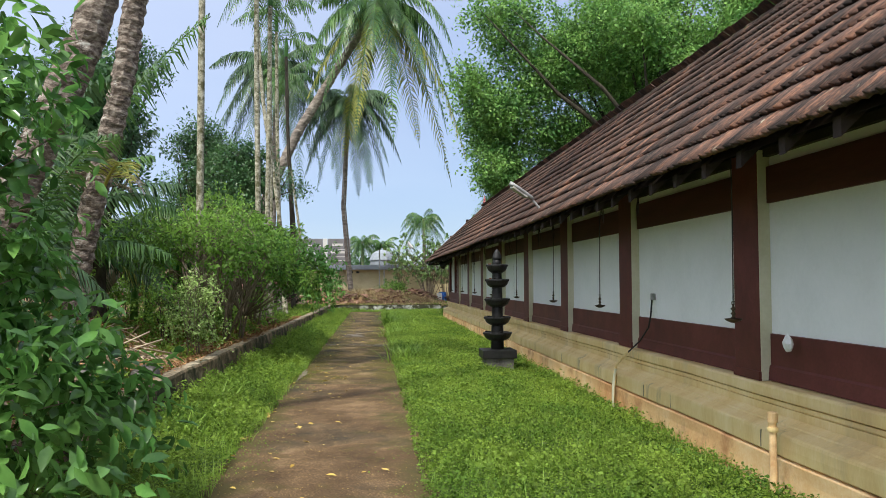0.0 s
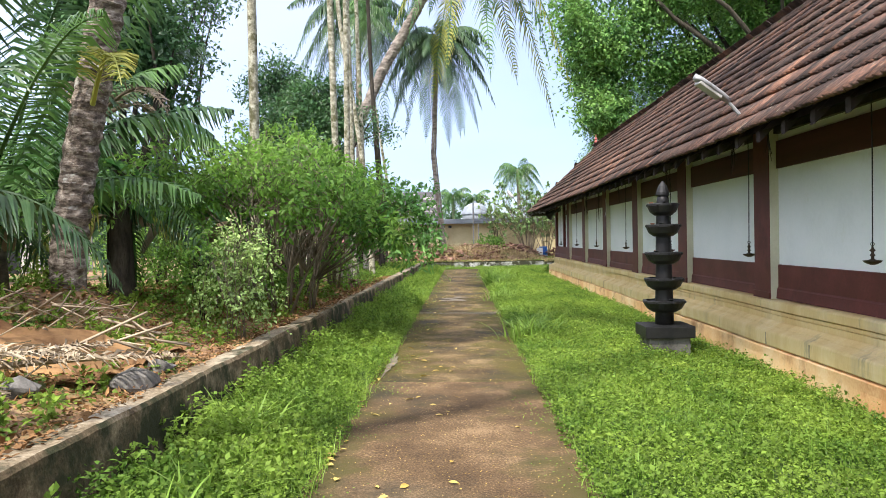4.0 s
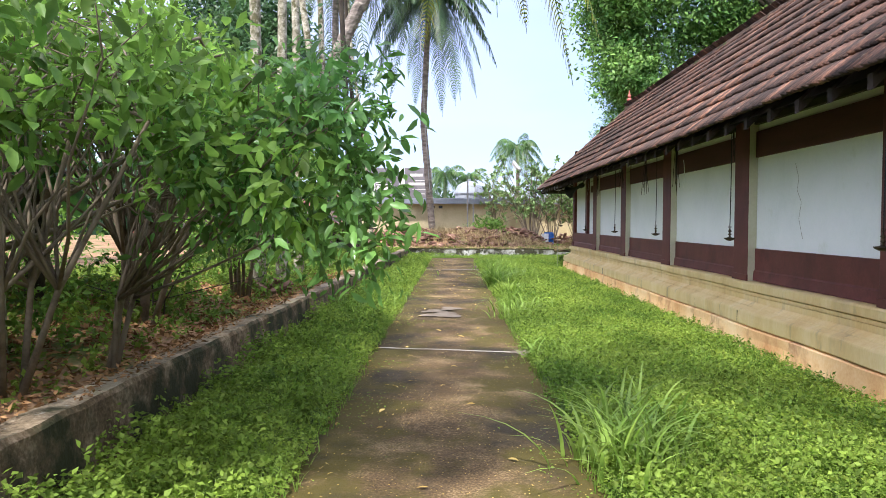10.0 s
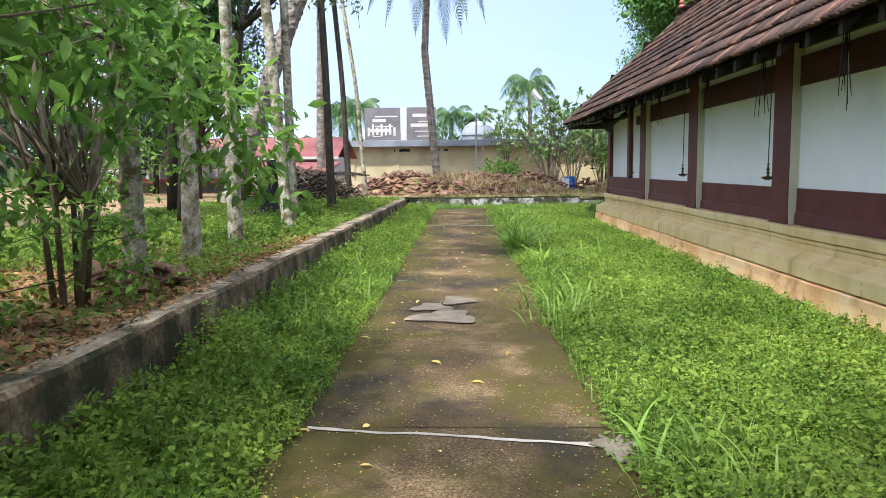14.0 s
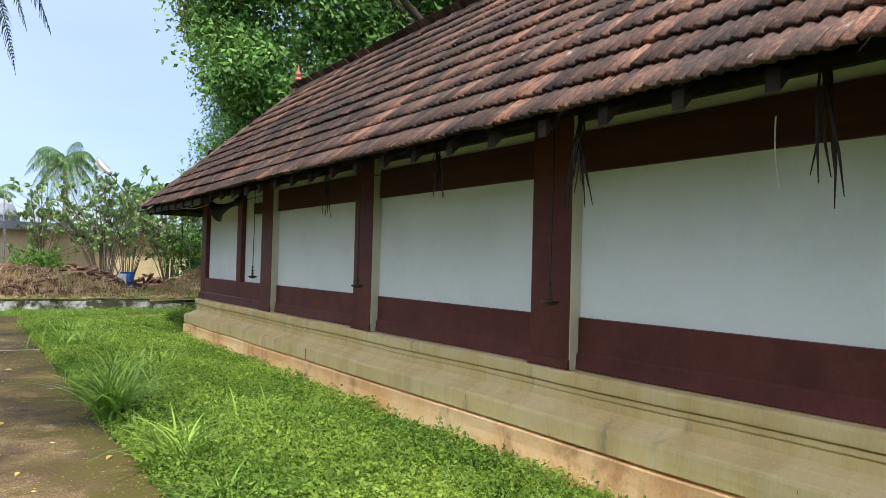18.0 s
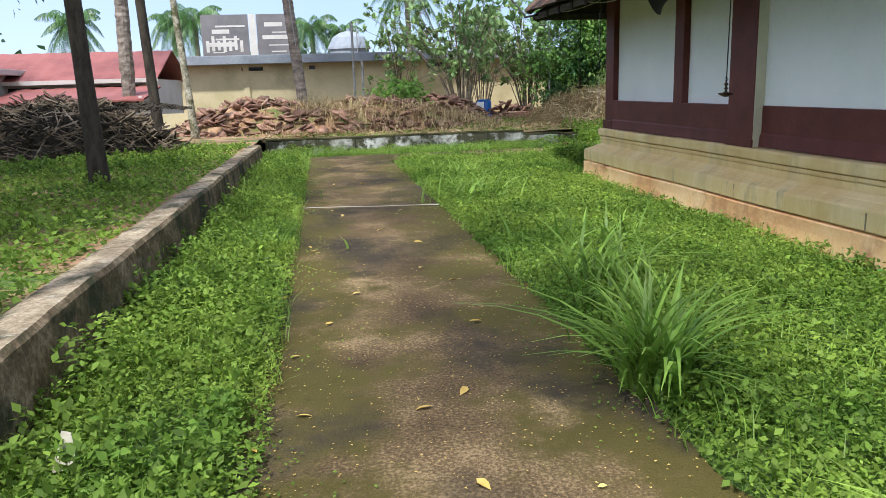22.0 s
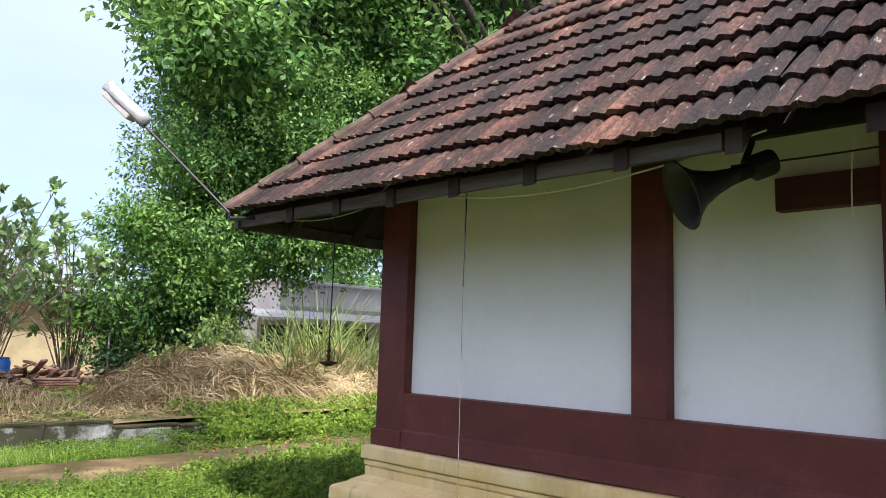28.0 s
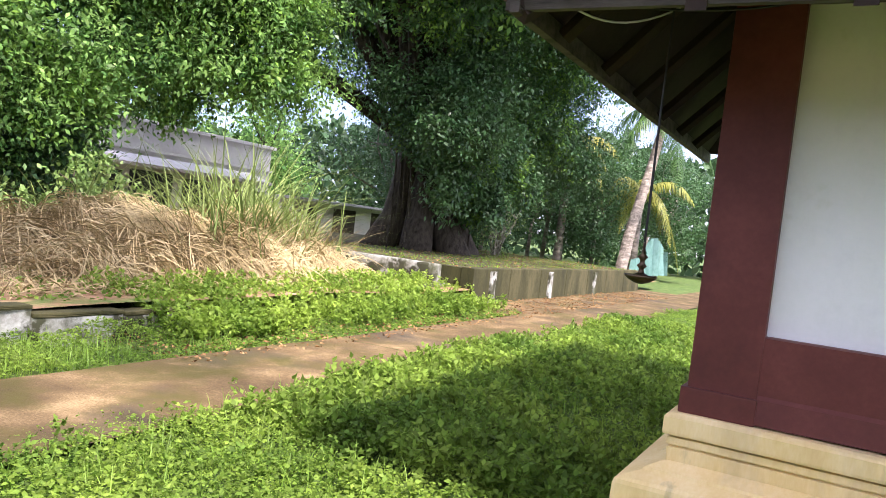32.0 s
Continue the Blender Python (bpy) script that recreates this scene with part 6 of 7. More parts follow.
weed_plants("lawn_plants", "single leafy weeds standing in the lawn", 11000, (-0.45, 2.42, -6, 33.4), flat, 0.18, 0.040, 21)
weed_plants("verge_plants", "single leafy weeds standing beside the ledge", 7500, (-3.58, -2.4, -6, 33.7), flat, 0.27, 0.046, 22)
weed_plants("end_plants", "single leafy weeds behind the hall's end", 10500, (2.6, 13, 30.6, 33.4), flat, 0.24, 0.058, 23)
weed_plants("far_plants", "leafy weeds before the straw heap in a sunlit green", 3800, (4.2, 12.3, 35.3, 37.2), lambda x, y: flat(x, y) + np.clip((y - 35.2) * 0.17, 0, 0.3), 0.24, 0.062, 24, M_weed_sun)
weed_plants("ledge_plants", "small weeds on the garden earth along the ledge", 2600, (-6.5, -3.9, -3, 33), garden_z, 0.16, 0.06, 25)
rg = np.random.default_rng(9)
for name, n, x0, x1, y0, y1 in (("lawn_grass", 26000, -0.62, 2.5, -7.5, 33.3), ("verge_grass", 19000, -3.4, -2.25, -8, 34.2), ("end_grass", 9000, 2.5, 14, 29.9, 33.5), ("path_end_grass", 9000, -3.2, 4.5, 35.0, 36.0)):
    x, y = rg.uniform(x0, x1, n), rg.uniform(y0, y1, n)
    k = (wave(x, y, 1.1, 4) + 0.4 * rg.normal(size=n)) > -0.1
    blades(name, "thin grass growing among the weeds", x[k], y[k], flat(x[k], y[k]), 0.24, M_blade, n, 0.5, 0.005)


def tuft(x, y, n, h, r, seed, mat=None, label="tall arching grass tuft at the path's edge", z=0.0, w=0.014):
    rg = np.random.default_rng(seed)
    ob = tagged(new("grass_tuft"), label, "grass tuft", "grass tufts")
    ob.location = (x, y, z)
    q = rg.normal(size=(n, 2)) * r
    tagged(blades("foliage", "", q[:, 0], q[:, 1], np.zeros(n) - 0.05, h, mat or M_blade, seed, 0.9, w, parent=ob, seg=6), kind="stuff")


for k, (x, y, n, h, r) in enumerate(((-0.30, 8.35, 130, 0.55, 0.16), (-0.1, 9.3, 70, 0.5, 0.2), (-0.44, 21.12, 150, 0.70, 0.06), (-0.05, 23.0, 80, 0.65, 0.15), (-0.25, 19.3, 80, 0.55, 0.10), (-3.0, 2.5, 50, 0.55, 0.10), (-2.9, 0.8, 30, 0.5, 0.1), (-0.45, 15.4, 70, 0.4, 0.12), (-0.35, 16.3, 60, 0.45, 0.2), (0.0, 22.3, 40, 0.5, 0.25), (0.1, 27.5, 80, 0.5, 0.3),
                                    (0.2, 30.0, 90, 0.5, 0.3), (-0.35, 12.0, 50, 0.35, 0.15), (-2.75, 15.0, 60, 0.4, 0.2), (-2.7, 17.0, 60, 0.42, 0.25), (-2.75, 19.0, 50, 0.35, 0.2), (-2.7, 25.0, 60, 0.4, 0.25), (0.4, 24.5, 60, 0.5, 0.3), (0.7, 20.0, 40, 0.5, 0.2), (-3.2, -1.0, 40, 0.55, 0.1), (-2.8, 28.5, 60, 0.4, 0.3), (-0.2, 18.0, 40, 0.4, 0.1), (5.2, 32.6, 40, 0.35, 0.2))):
    tuft(x, y, n, h, r, 700 + k)
for k, (x, y, n, h, r) in enumerate(((8.9, 39.2, 210, 3.0, 0.35), (8.0, 39.3, 130, 2.6, 0.4), (9.5, 38.9, 260, 2.4, 0.4), (9.5, 39.0, 300, 1.6, 0.4), (8.7, 38.7, 300, 1.4, 0.5), (7.9, 38.7, 190, 1.9, 0.5), (10.2, 38.9, 160, 1.4, 0.3), (6.6, 40.6, 90, 2.3, 0.5))):
    tuft(x, y, n, h, r, 750 + k, M_straw if k in (3, 4, 6) else M_reed, "tall half dry reed grass on the straw heap", 0.3, 0.0055)
# fallen leaves on the path
rg = np.random.default_rng(33)
n = 240
x = np.clip(rg.normal(-1.9, 0.5, n), -2.35, -0.55)
y = np.r_[rg.uniform(-4, 13, n - 90), rg.uniform(13, 33, 90)]
P = np.stack([x, y, np.full(n, 0.014)], -1)
V, F = leaf_arrays(P, unit(np.stack([rg.normal(size=n), rg.normal(size=n), 0 * x], -1)), unit(np.array((0, 0, 1.0)) + 0.25 * rg.normal(size=(n, 3))), rg.uniform(0.03, 0.10, n), 0.42, True)
tagged(np_mesh("fallen_leaves", V, F, M_fallen), "yellow and brown fallen leaves on the path", "fallen leaves", kind="stuff")
n = 12000
x, y = rg.uniform(-2.35, -0.55, n), rg.uniform(-4, 33, n)
P = np.stack([x, y, np.full(n, 0.012)], -1)
V, F = leaf_arrays(P, unit(np.stack([rg.normal(size=n), rg.normal(size=n), 0 * x], -1)), np.tile(np.array((0, 0, 1.0)), (n, 1)), rg.uniform(0.005, 0.016, n), 0.7)
tagged(np_mesh("path_crumbs", V, F, M_fallen), "small pale crumbs and bits on the path", "litter", kind="stuff")
n = 9000
x = np.where(rg.random(n) < 0.5, rg.normal(-0.62, 0.15, n), rg.normal(-2.24, 0.17, n))
y = rg.uniform(-6, 33, n)
k = wave(x, y, 1.9, 6) > 0.0
x, y = x[k], y[k]
P = np.stack([x, y, 0.01 + 0.02 * rg.random(len(x))], -1)
V, F = leaf_arrays(P, unit(rg.normal(size=(len(x), 3)) * np.array((1, 1, 0.3))), unit(np.array((0, 0, 1.0)) + 0.3 * rg.normal(size=(len(x), 3))), 0.02, 0.75)
tagged(np_mesh("edge_weeds", V, F, M_weed), "small weeds creeping over the path's edge", "weeds", kind="stuff")
chip = tagged(new("paper_scrap"), "bent scrap of cream card lying in the weeds", "paper scrap")
chip.location = (-3.03, 20.75, 0.05)
chip.scale = (0.72, 0.72, 0.72)
bm = bmesh.new()
c = [bm.verts.new(q) for q in ((-0.07, -0.05, 0), (0.07, -0.04, 0.01), (0.03, 0.02, 0.19), (-0.02, 0.03, 0.2), (-0.07, -0.046, 0), (0.07, -0.036, 0.01), (0.03, 0.024, 0.19), (-0.02, 0.034, 0.2))]
for f in ((0, 1, 2, 3), (7, 6, 5, 4), (0, 4, 5, 1), (1, 5, 6, 2), (2, 6, 7, 3), (3, 7, 4, 0)):
    bm.faces.new([c[i] for i in f])
part("card", bm, M_card, chip)

# ---- waste ground at the path's end ----
def pile(rg, c, r, h, n, size, z0):
    """Places of loose pieces over a mound, with random turns."""
    out = []
    for _ in range(n):
        a, q = rg.uniform(0, 6.283), math.sqrt(rg.random())
        x, y = c[0] + r[0] * q * math.cos(a), c[1] + r[1] * q * math.sin(a)
        z = z0 + h * max(0, 1 - q * q) + rg.uniform(-0.05, 0.08)
        out.append((x, y, z, rg.uniform(0.5, 1.3) * size, Euler((rg.uniform(-0.6, 0.6), rg.uniform(-0.6, 0.6), rg.uniform(0, 6.28)))))
    return out


def loose(name, pieces, dims, mat, parent=None, label=""):
    """Broken slabs joined into one mesh."""
    base = np.array([(x, y, z) for x in (-0.5, 0.5) for y in (-0.5, 0.5) for z in (-0.5, 0.5)]) * dims
    fc = np.array(((0, 1, 3, 2), (4, 6, 7, 5), (0, 4, 5, 1), (2, 3, 7, 6), (0, 2, 6, 4), (1, 5, 7, 3)))
    V, F = [], []
    for i, (x, y, z, s, e) in enumerate(pieces):
        V.append(base * s @ np.array(e.to_matrix()).T + (x, y, z))
        F.append(fc + 8 * i)
    return np_mesh(name, np.concatenate(V), np.concatenate(F), mat, parent, label, "stuff")


def mound(name, c, r, h, mat, parent, z0, seed=0):
    xs, ys = np.linspace(-1.08, 1.08, 34), np.linspace(-1.08, 1.08, 26)
    X, Y = np.meshgrid(xs, ys, indexing="ij")
    q = np.sqrt(X ** 2 + Y ** 2)
    Z = z0 - 0.1 + h * np.clip(1 - q ** 2, 0, 1) * (1 + 0.3 * wave(X * 4, Y * 4, 1, seed)) + 0.05 * wave(X * 13, Y * 13, 1, seed)
    V = np.stack([c[0] + r[0] * X, c[1] + r[1] * Y, Z], -1).reshape(-1, 3)
    n = len(ys)
    i, j = np.meshgrid(np.arange(len(xs) - 1), np.arange(n - 1), indexing="ij")
    a = (i * n + j).ravel()
    return np_mesh(name, V, np.stack([a, a + n, a + n + 1, a + 1], -1), mat, parent)


def strands(name, c, r, h, n, mat, parent, seed):
    """Long tangled straws that lie over a mound, loose ends lifted."""
    rg = np.random.default_rng(seed)
    a, q = rg.uniform(0, 6.283, n), np.sqrt(rg.random(n))
    x, y = c[0] + r[0] * q * np.cos(a), c[1] + r[1] * q * np.sin(a)
    clump = 2.6 * wave(x, y, 3.1, seed) + 1.2 * wave(x, y, 7.0, seed + 3)
    ang = np.arctan2(y - c[1] - 0.3, x - c[0]) + clump + 0.8 * rg.normal(size=n)
    ln, lift = rg.uniform(0.35, 1.25, n), rg.random(n) ** 2 * 0.34 + 0.20 * np.clip(wave(x, y, 3.3, seed + 1), -0.2, 1)
    bend = rg.normal(size=n) * 0.6
    V = []
    for i in range(6):
        t = i / 5
        px, py = x + np.cos(ang + bend * t) * ln * (t - 0.4), y + np.sin(ang + bend * t) * ln * (t - 0.4)
        qq = ((px - c[0]) / r[0]) ** 2 + ((py - c[1]) / r[1]) ** 2
        z = 0.24 + h * np.clip(1 - qq, 0, 1) + lift * (0.3 + math.sin(3.1 * t)) + 0.02 * rg.random(n)
        w = 0.0065 * (1 - 0.6 * t)
        for s in (-1, 1):
            V.append(np.stack([px - s * w * np.sin(ang), py + s * w * np.cos(ang), z + s * w], -1))
    V = np.stack(V, 1).reshape(-1, 3)
    k = np.arange(n)[:, None] * 12
    F = np.concatenate([k + np.array([[2 * i, 2 * i + 1, 2 * i + 3, 2 * i + 2]]) for i in range(5)])
    return np_mesh(name, V, F, mat, parent, "", "stuff")


rr = random.Random(5)
low = tagged(new("low_wall"), "broken low wall with flaking white plaster", "low wall", kind="structure")
xs = [-3.3, -2.1, -1.2, -0.3, 0.5, 1.3, 2.0, 2.9, 3.9, 5.0]
for i, (a, b) in enumerate(zip(xs, xs[1:])):
    top = 0.33 + 0.012 * math.sin(i * 3) - (0.10 if i in (7, 8) else 0)
    bm = boxed(a + 0.002, 36.0, -0.1, b - 0.004, 36.22, top, bevel=0.02)
    bmesh.ops.subdivide_edges(bm, edges=bm.edges[:], cuts=3)
    for v in bm.verts:
        v.co += 0.022 * noise.noise_vector(v.co * 6)
    part("wall_block", bm, M_plaster, low)
    bm = boxed(a + 0.004, 35.99, top - 0.01, b - 0.006, 36.24, top + 0.03, bevel=0.012)
    bmesh.ops.subdivide_edges(bm, edges=bm.edges[:], cuts=3)
    for v in bm.verts:
        v.co += 0.014 * noise.noise_vector(v.co * 6)
    part("coping", bm, M_moss, low)
heap = tagged(new("rubble_heap"), "long heap of broken clay tiles and dry plants", "rubble heap")
for c, r, h, n, mt in (((-3.6, 39.2), (2.6, 1.9), 0.95, 420, M_rubble), ((-0.6, 39.6), (2.6, 2.0), 0.9, 420, M_rubble), ((1.6, 41.5), (2.0, 1.6), 0.85, 260, M_rubble), ((-2.2, 38.2), (2.6, 1.0), 0.6, 160, M_rubble)):
    mound("mound", c, r, h, M_soil, heap, 0.28, c[0])
    loose("tile_rubble", pile(rr, c, r, h, n, 1.0, 0.26), np.array((0.30, 0.19, 0.035)), mt, heap)
rg = np.random.default_rng(51)
n = 6500
x, y = rg.normal(-1.0, 2.1, n), rg.normal(38.9, 0.8, n)
q = np.clip(1 - ((x + 1.6) / 5) ** 2, 0, 1) * np.clip(1 - ((y - 39.2) / 2.2) ** 2, 0, 1)
blades("straw_cover", "", x, y, 0.25 + 0.85 * q * rg.random(n) ** 0.4, 0.40, M_straw, 52, 0.8, 0.006, parent=heap)
plant("creeper", "green creeper on the rubble heap", "creeper", (0.4, 40.2, 0.9), [((0.4, 40.1, 1.35), (0.9, 0.6, 0.35)), ((-0.2, 39.8, 1.1), (0.5, 0.5, 0.3))], 170, 6, 0.14, 0.7, M_leaf, seed=53, full=False, spread=0.08)
straw = tagged(new("straw_heap"), "wide heap of dry straw and cut grass", "straw heap")
for c, r, h in (((6.3, 39.3), (2.3, 1.4), 0.68), ((8.6, 39.2), (1.9, 1.3), 0.72)):
    mound("mound", c, r, h, M_litter, straw, 0.22, c[0])
    strands("straw_cover", c, r, h, 9000, M_straw, straw, int(c[0] * 10))
strands("straw_cover", (7.4, 38.0), (3.4, 0.9), 0.35, 4000, M_straw, straw, 57)
scatter("dry_grass_bed", "dry cut grass spread before the straw heap", 9000, (-3.5, 10.5, 36.6, 38.6), lambda x, y: far_z(x, y), 0.22, 0.08, M_straw, 0.10, 1.2, 54)
# stacked tiles, barrel, bucket, pole
for k, (x, y, n) in enumerate(((6.3, 44.0, 9), (4.6, 43.3, 5), (2.2, 42.9, 6))):
    ob = tagged(new("tile_stack"), "loose stack of old clay roof tiles", "tile stack", "tile stacks on the waste ground")
    ob.location = (x, y, 0.28)
    for i in range(n):
        bm = boxed(-0.45 + rr.uniform(-0.06, 0.06), -0.18, i * 0.055, 0.45 + rr.uniform(-0.06, 0.06), 0.18, i * 0.055 + 0.04, bevel=0.008)
        part("tile", bm, M_rubble, ob)
ob = tagged(new("rubble_heap"), "heap of rusty brown scrap boards and tiles", "rubble heap")
loose("board_litter", pile(rr, (0.9, 43.2), (1.8, 1.0), 0.7, 70, 1.0, 0.3), np.array((1.0, 0.14, 0.05)), M_rubble, ob)
loose("board_litter", pile(rr, (4.6, 44.6), (1.2, 0.7), 0.4, 36, 1.0, 0.3), np.array((0.9, 0.14, 0.05)), M_rubble, ob)
barrel = tagged(new("plastic_barrel"), "blue plastic barrel with a pale cloth over it", "barrel")
barrel.location = (3.75, 44.6, 0.28)
bm = bmesh.new()
revolve(bm, [(0.24, 0), (0.27, 0.05), (0.27, 0.28), (0.285, 0.30), (0.27, 0.32), (0.27, 0.58), (0.24, 0.64)], 18)
part("body", bm, M_blue, barrel, smooth=True)
bm = bmesh.new()
revolve(bm, [(0.245, 0.64), (0.25, 0.67), (0.1, 0.68)], 18)
part("lid", bm, M_blue, barrel)
bm = boxed(-0.42, -0.30, 0.05, -0.06, -0.27, 0.60, bevel=0.01)
bmesh.ops.subdivide_edges(bm, edges=bm.edges[:], cuts=4)
for v in bm.verts:
    v.co.y += 0.03 * math.sin(v.co.x * 25)
part("cloth", bm, M_plastic_white, barrel, "hanging pale cloth")
pole = tagged(new("light_pole"), "thin grey pole with a short arm", "pole")
pole.location = (5.95, 43.9, 0.25)
bm = bmesh.new()
tube(bm, [(0, 0, 0), (0, 0, 3.1), (-0.05, 0, 3.15), (-0.5, 0, 3.15)], 0.028, 6)
part("shaft", bm, M_metal, pole)
for k, x in enumerate((-0.55, -0.2)):
    pl = tagged(new("pipe_pole"), "tall rusty pipe standing before the far wall", "pole", "pipe poles")
    pl.location = (x, 49.5, 0.2)
    bm = bmesh.new()
    tube(bm, [(0, 0, 0), (0, 0, 3.9 if k == 0 else 2.4)], 0.05, 6)
    part("shaft", bm, M_metal, pl)
    part("collar", boxed(-0.07, -0.07, 2.1, 0.07, 0.07, 2.16, bevel=0.01), M_metal, pl)

# ---- far buildings ----
hall = tagged(new("roadside_hall"), "long low beige building with a grey concrete roof slab", "building")
part("wall", boxed(-7.9, 52, -0.2, 9.3, 56, 2.75), M_beige, hall)
part("roof_slab", boxed(-12.8, 51.4, 2.62, 9.9, 57, 2.98, bevel=0.02), M_slab, hall)
for x in np.arange(-7.7, 9, 2.55):
    part("pilaster", boxed(x, 51.94, -0.2, x + 0.25, 52.02, 2.63), M_beige, hall)
for x in (-5.2, -3.0, 2.6):
    part("vent_slot", boxed(x, 51.975, 2.35, x + 0.9, 52.01, 2.5), M_window, hall)
for x in (-9.6, -11.4):
    part("post", boxed(x, 51.8, 0, x + 0.12, 51.92, 2.63), M_house, hall)
board = tagged(new("billboard"), "wide grey two-panel billboard above the far roof", "billboard")
board.location = (-5.6, 62, 2.9)
for x0, x1 in ((-2.5, 0.0), (0.45, 2.5)):
    p_ = part("panel", boxed(x0, -0.04, 0.35, x1, 0.04, 2.72, bevel=0.01), M_board, board)
    for i in range(5):
        z = 0.7 + i * 0.34
        ww = rr.uniform(0.25, 0.8)
        c_ = (x0 + x1) / 2 + rr.uniform(-0.5, 0.4)
        part("print_bar", boxed(c_ - ww, -0.052, z, c_ + ww, -0.038, z + rr.choice((0.06, 0.09, 0.22))), M_house, p_, "pale printed bar")
part("strip", boxed(0.03, -0.05, 0.2, 0.42, 0.03, 2.72, bevel=0.01), M_house, board, "white strip between the panels")
for i in range(7):
    x = -2.3 + i * 0.3
    part("print_figure", boxed(x, -0.055, 0.75 + 0.05 * (i % 3), x + 0.16, -0.038, 1.35 + 0.25 * (i % 2)), M_house, board, "pale printed shape")
for x in (-2.2, 0.2, 2.2):
    bm = bmesh.new()
    tube(bm, [(x, 0.12, -2.9), (x, 0.12, 2.6)], 0.06, 6)
    part("post", bm, M_metal, board)
tank = tagged(new("water_tank"), "round grey domed water tank behind the hall", "water tank")
tank.location = (-0.2, 61.5, 0)
bm = bmesh.new()
revolve(bm, [(1.1, 0), (1.1, 3.6), (1.18, 3.62), (1.15, 3.75), (0.9, 4.25), (0.5, 4.5), (0.12, 4.6), (0.1, 4.75)], 20)
part("body", bm, M_slab, tank, smooth=False)
bm = bmesh.new()
tube(bm, [(0.4, -1.2, 2.9), (0.4, -1.2, 4.7)], 0.03, 5)
part("pipe", bm, M_metal, tank)


def sheet_roof(bm, x0, x1, y0, z0, y1, z1, th=0.05):
    n = int((x1 - x0) / 0.25)
    rows = []
    for y, z in ((y0, z0), (y1, z1)):
        rows.append([bm.verts.new((x0 + (x1 - x0) * i / n, y, z + 0.02 * (i % 2))) for i in range(n + 1)])
        rows.append([bm.verts.new((x0 + (x1 - x0) * i / n, y, z + 0.02 * (i % 2) - th)) for i in range(n + 1)])
    a, b, c, d = rows
    for i in range(n):
        bm.faces.new((a[i], a[i + 1], c[i + 1], c[i]))
        bm.faces.new((b[i + 1], b[i], d[i], d[i + 1]))
        bm.faces.new((b[i], b[i + 1], a[i + 1], a[i]))


def shed(name, label, x0, x1, y0, y1, eave, ridge, wall_mat, roof_mat, openings, base=0.2):
    ob = tagged(new(name), label, "house", "far houses")
    part("wall", boxed(x0 + 0.3, y0 + 0.5, base - 0.4, x1 - 0.3, y1, eave), wall_mat, ob)
    bm = bmesh.new()
    sheet_roof(bm, x0, x1, y0, eave, (y0 + y1) / 2, ridge)
    part("roof", bm, roof_mat, ob)
    bm = bmesh.new()
    sheet_roof(bm, x0, x1, y1 + 0.3, eave, (y0 + y1) / 2, ridge)
    part("roof", bm, roof_mat, ob)
    part("fascia", boxed(x0, y0 - 0.03, eave - 0.12, x1, y0 + 0.03, eave + 0.01), M_house, ob)
    for x, w, z0, z1, mt in openings:
        o = part("window" if z0 > base + 0.3 else "doorway", boxed(x, y0 + 0.44, z0, x + w, y0 + 0.52, z1), mt, ob)
        part("frame", boxed(x - 0.06, y0 + 0.42, z1, x + w + 0.06, y0 + 0.49, z1 + 0.07), M_house, o)
    return ob


shed("red_roof_house", "low house with red sheet roofs beyond the garden", -14.5, -7.1, 44, 50, 2.0, 3.0, M_house, M_redroof, [(-9.2, 1.4, 0.9, 1.8, M_window), (-12.0, 1.2, 0.9, 1.8, M_window)])
ob = tagged(new("red_porch"), "red porch with white railing beside the house", "porch")
bm = bmesh.new()
sheet_roof(bm, -11.4, -7.0, 41.2, 1.35, 44, 1.75)
part("roof", bm, M_redroof, ob)
part("wall", boxed(-11.2, 41.6, 0, -7.2, 41.8, 0.72), M_redroof, ob)
for z in (0.80, 0.92, 1.04, 1.16):
    part("rail", boxed(-9.6, 41.55, z, -7.1, 41.60, z + 0.05), M_house, ob)
for x in (-11.2, -9.6, -7.2):
    part("post", boxed(x, 41.5, 0, x + 0.1, 41.62, 1.45), M_house, ob)
part("gable_wall", boxed(-7.3, 41.8, 0.0, -5.4, 42, 0.9), M_beige, ob)
ob = tagged(new("balcony_house"), "white house with a slab roof and a railed balcony", "house", "far houses")
part("wall", boxed(-18, 43.5, 0, -11.8, 48, 2.2), M_house, ob)
part("roof_slab", boxed(-18.4, 42.2, 2.2, -11.4, 48.2, 2.38, bevel=0.02), M_house, ob)
part("balcony_floor", boxed(-18, 42.3, 0.85, -11.5, 43.5, 1.05, bevel=0.02), M_redroof, ob)
for i in range(12):
    part("baluster", boxed(-17.6 + i * 0.52, 42.35, 1.05, -17.5 + i * 0.52, 42.42, 1.4), M_house, ob)
part("handrail", boxed(-17.8, 42.33, 1.4, -11.5, 42.45, 1.47), M_house, ob)
for x in (-17, -14.5):
    o = part("window", boxed(x, 43.46, 1.2, x + 1.1, 43.52, 2.0), M_window, ob)
    part("frame", boxed(x - 0.06, 43.44, 2.0, x + 1.16, 43.5, 2.06), M_house, o)
# the wide dark openings paint in the shade under the porch roof
shed("white_house", "white house with a corrugated roof behind the great tree", 17, 27.5, 55, 58, 2.55, 2.95, M_house, M_sheet, [(17.5, 1.6, 0.3, 2.2, M_window), (19.5, 2.2, 0.3, 2.3, M_window), (22.3, 1.6, 0.9, 2.2, M_window), (25.0, 0.9, 0.3, 2.1, M_red), (28, 1.2, 1.1, 2.0, M_window)])
ob = tagged(new("white_house"), "tall plain white house with a flat parapet behind the porch roof", "house", "far houses")
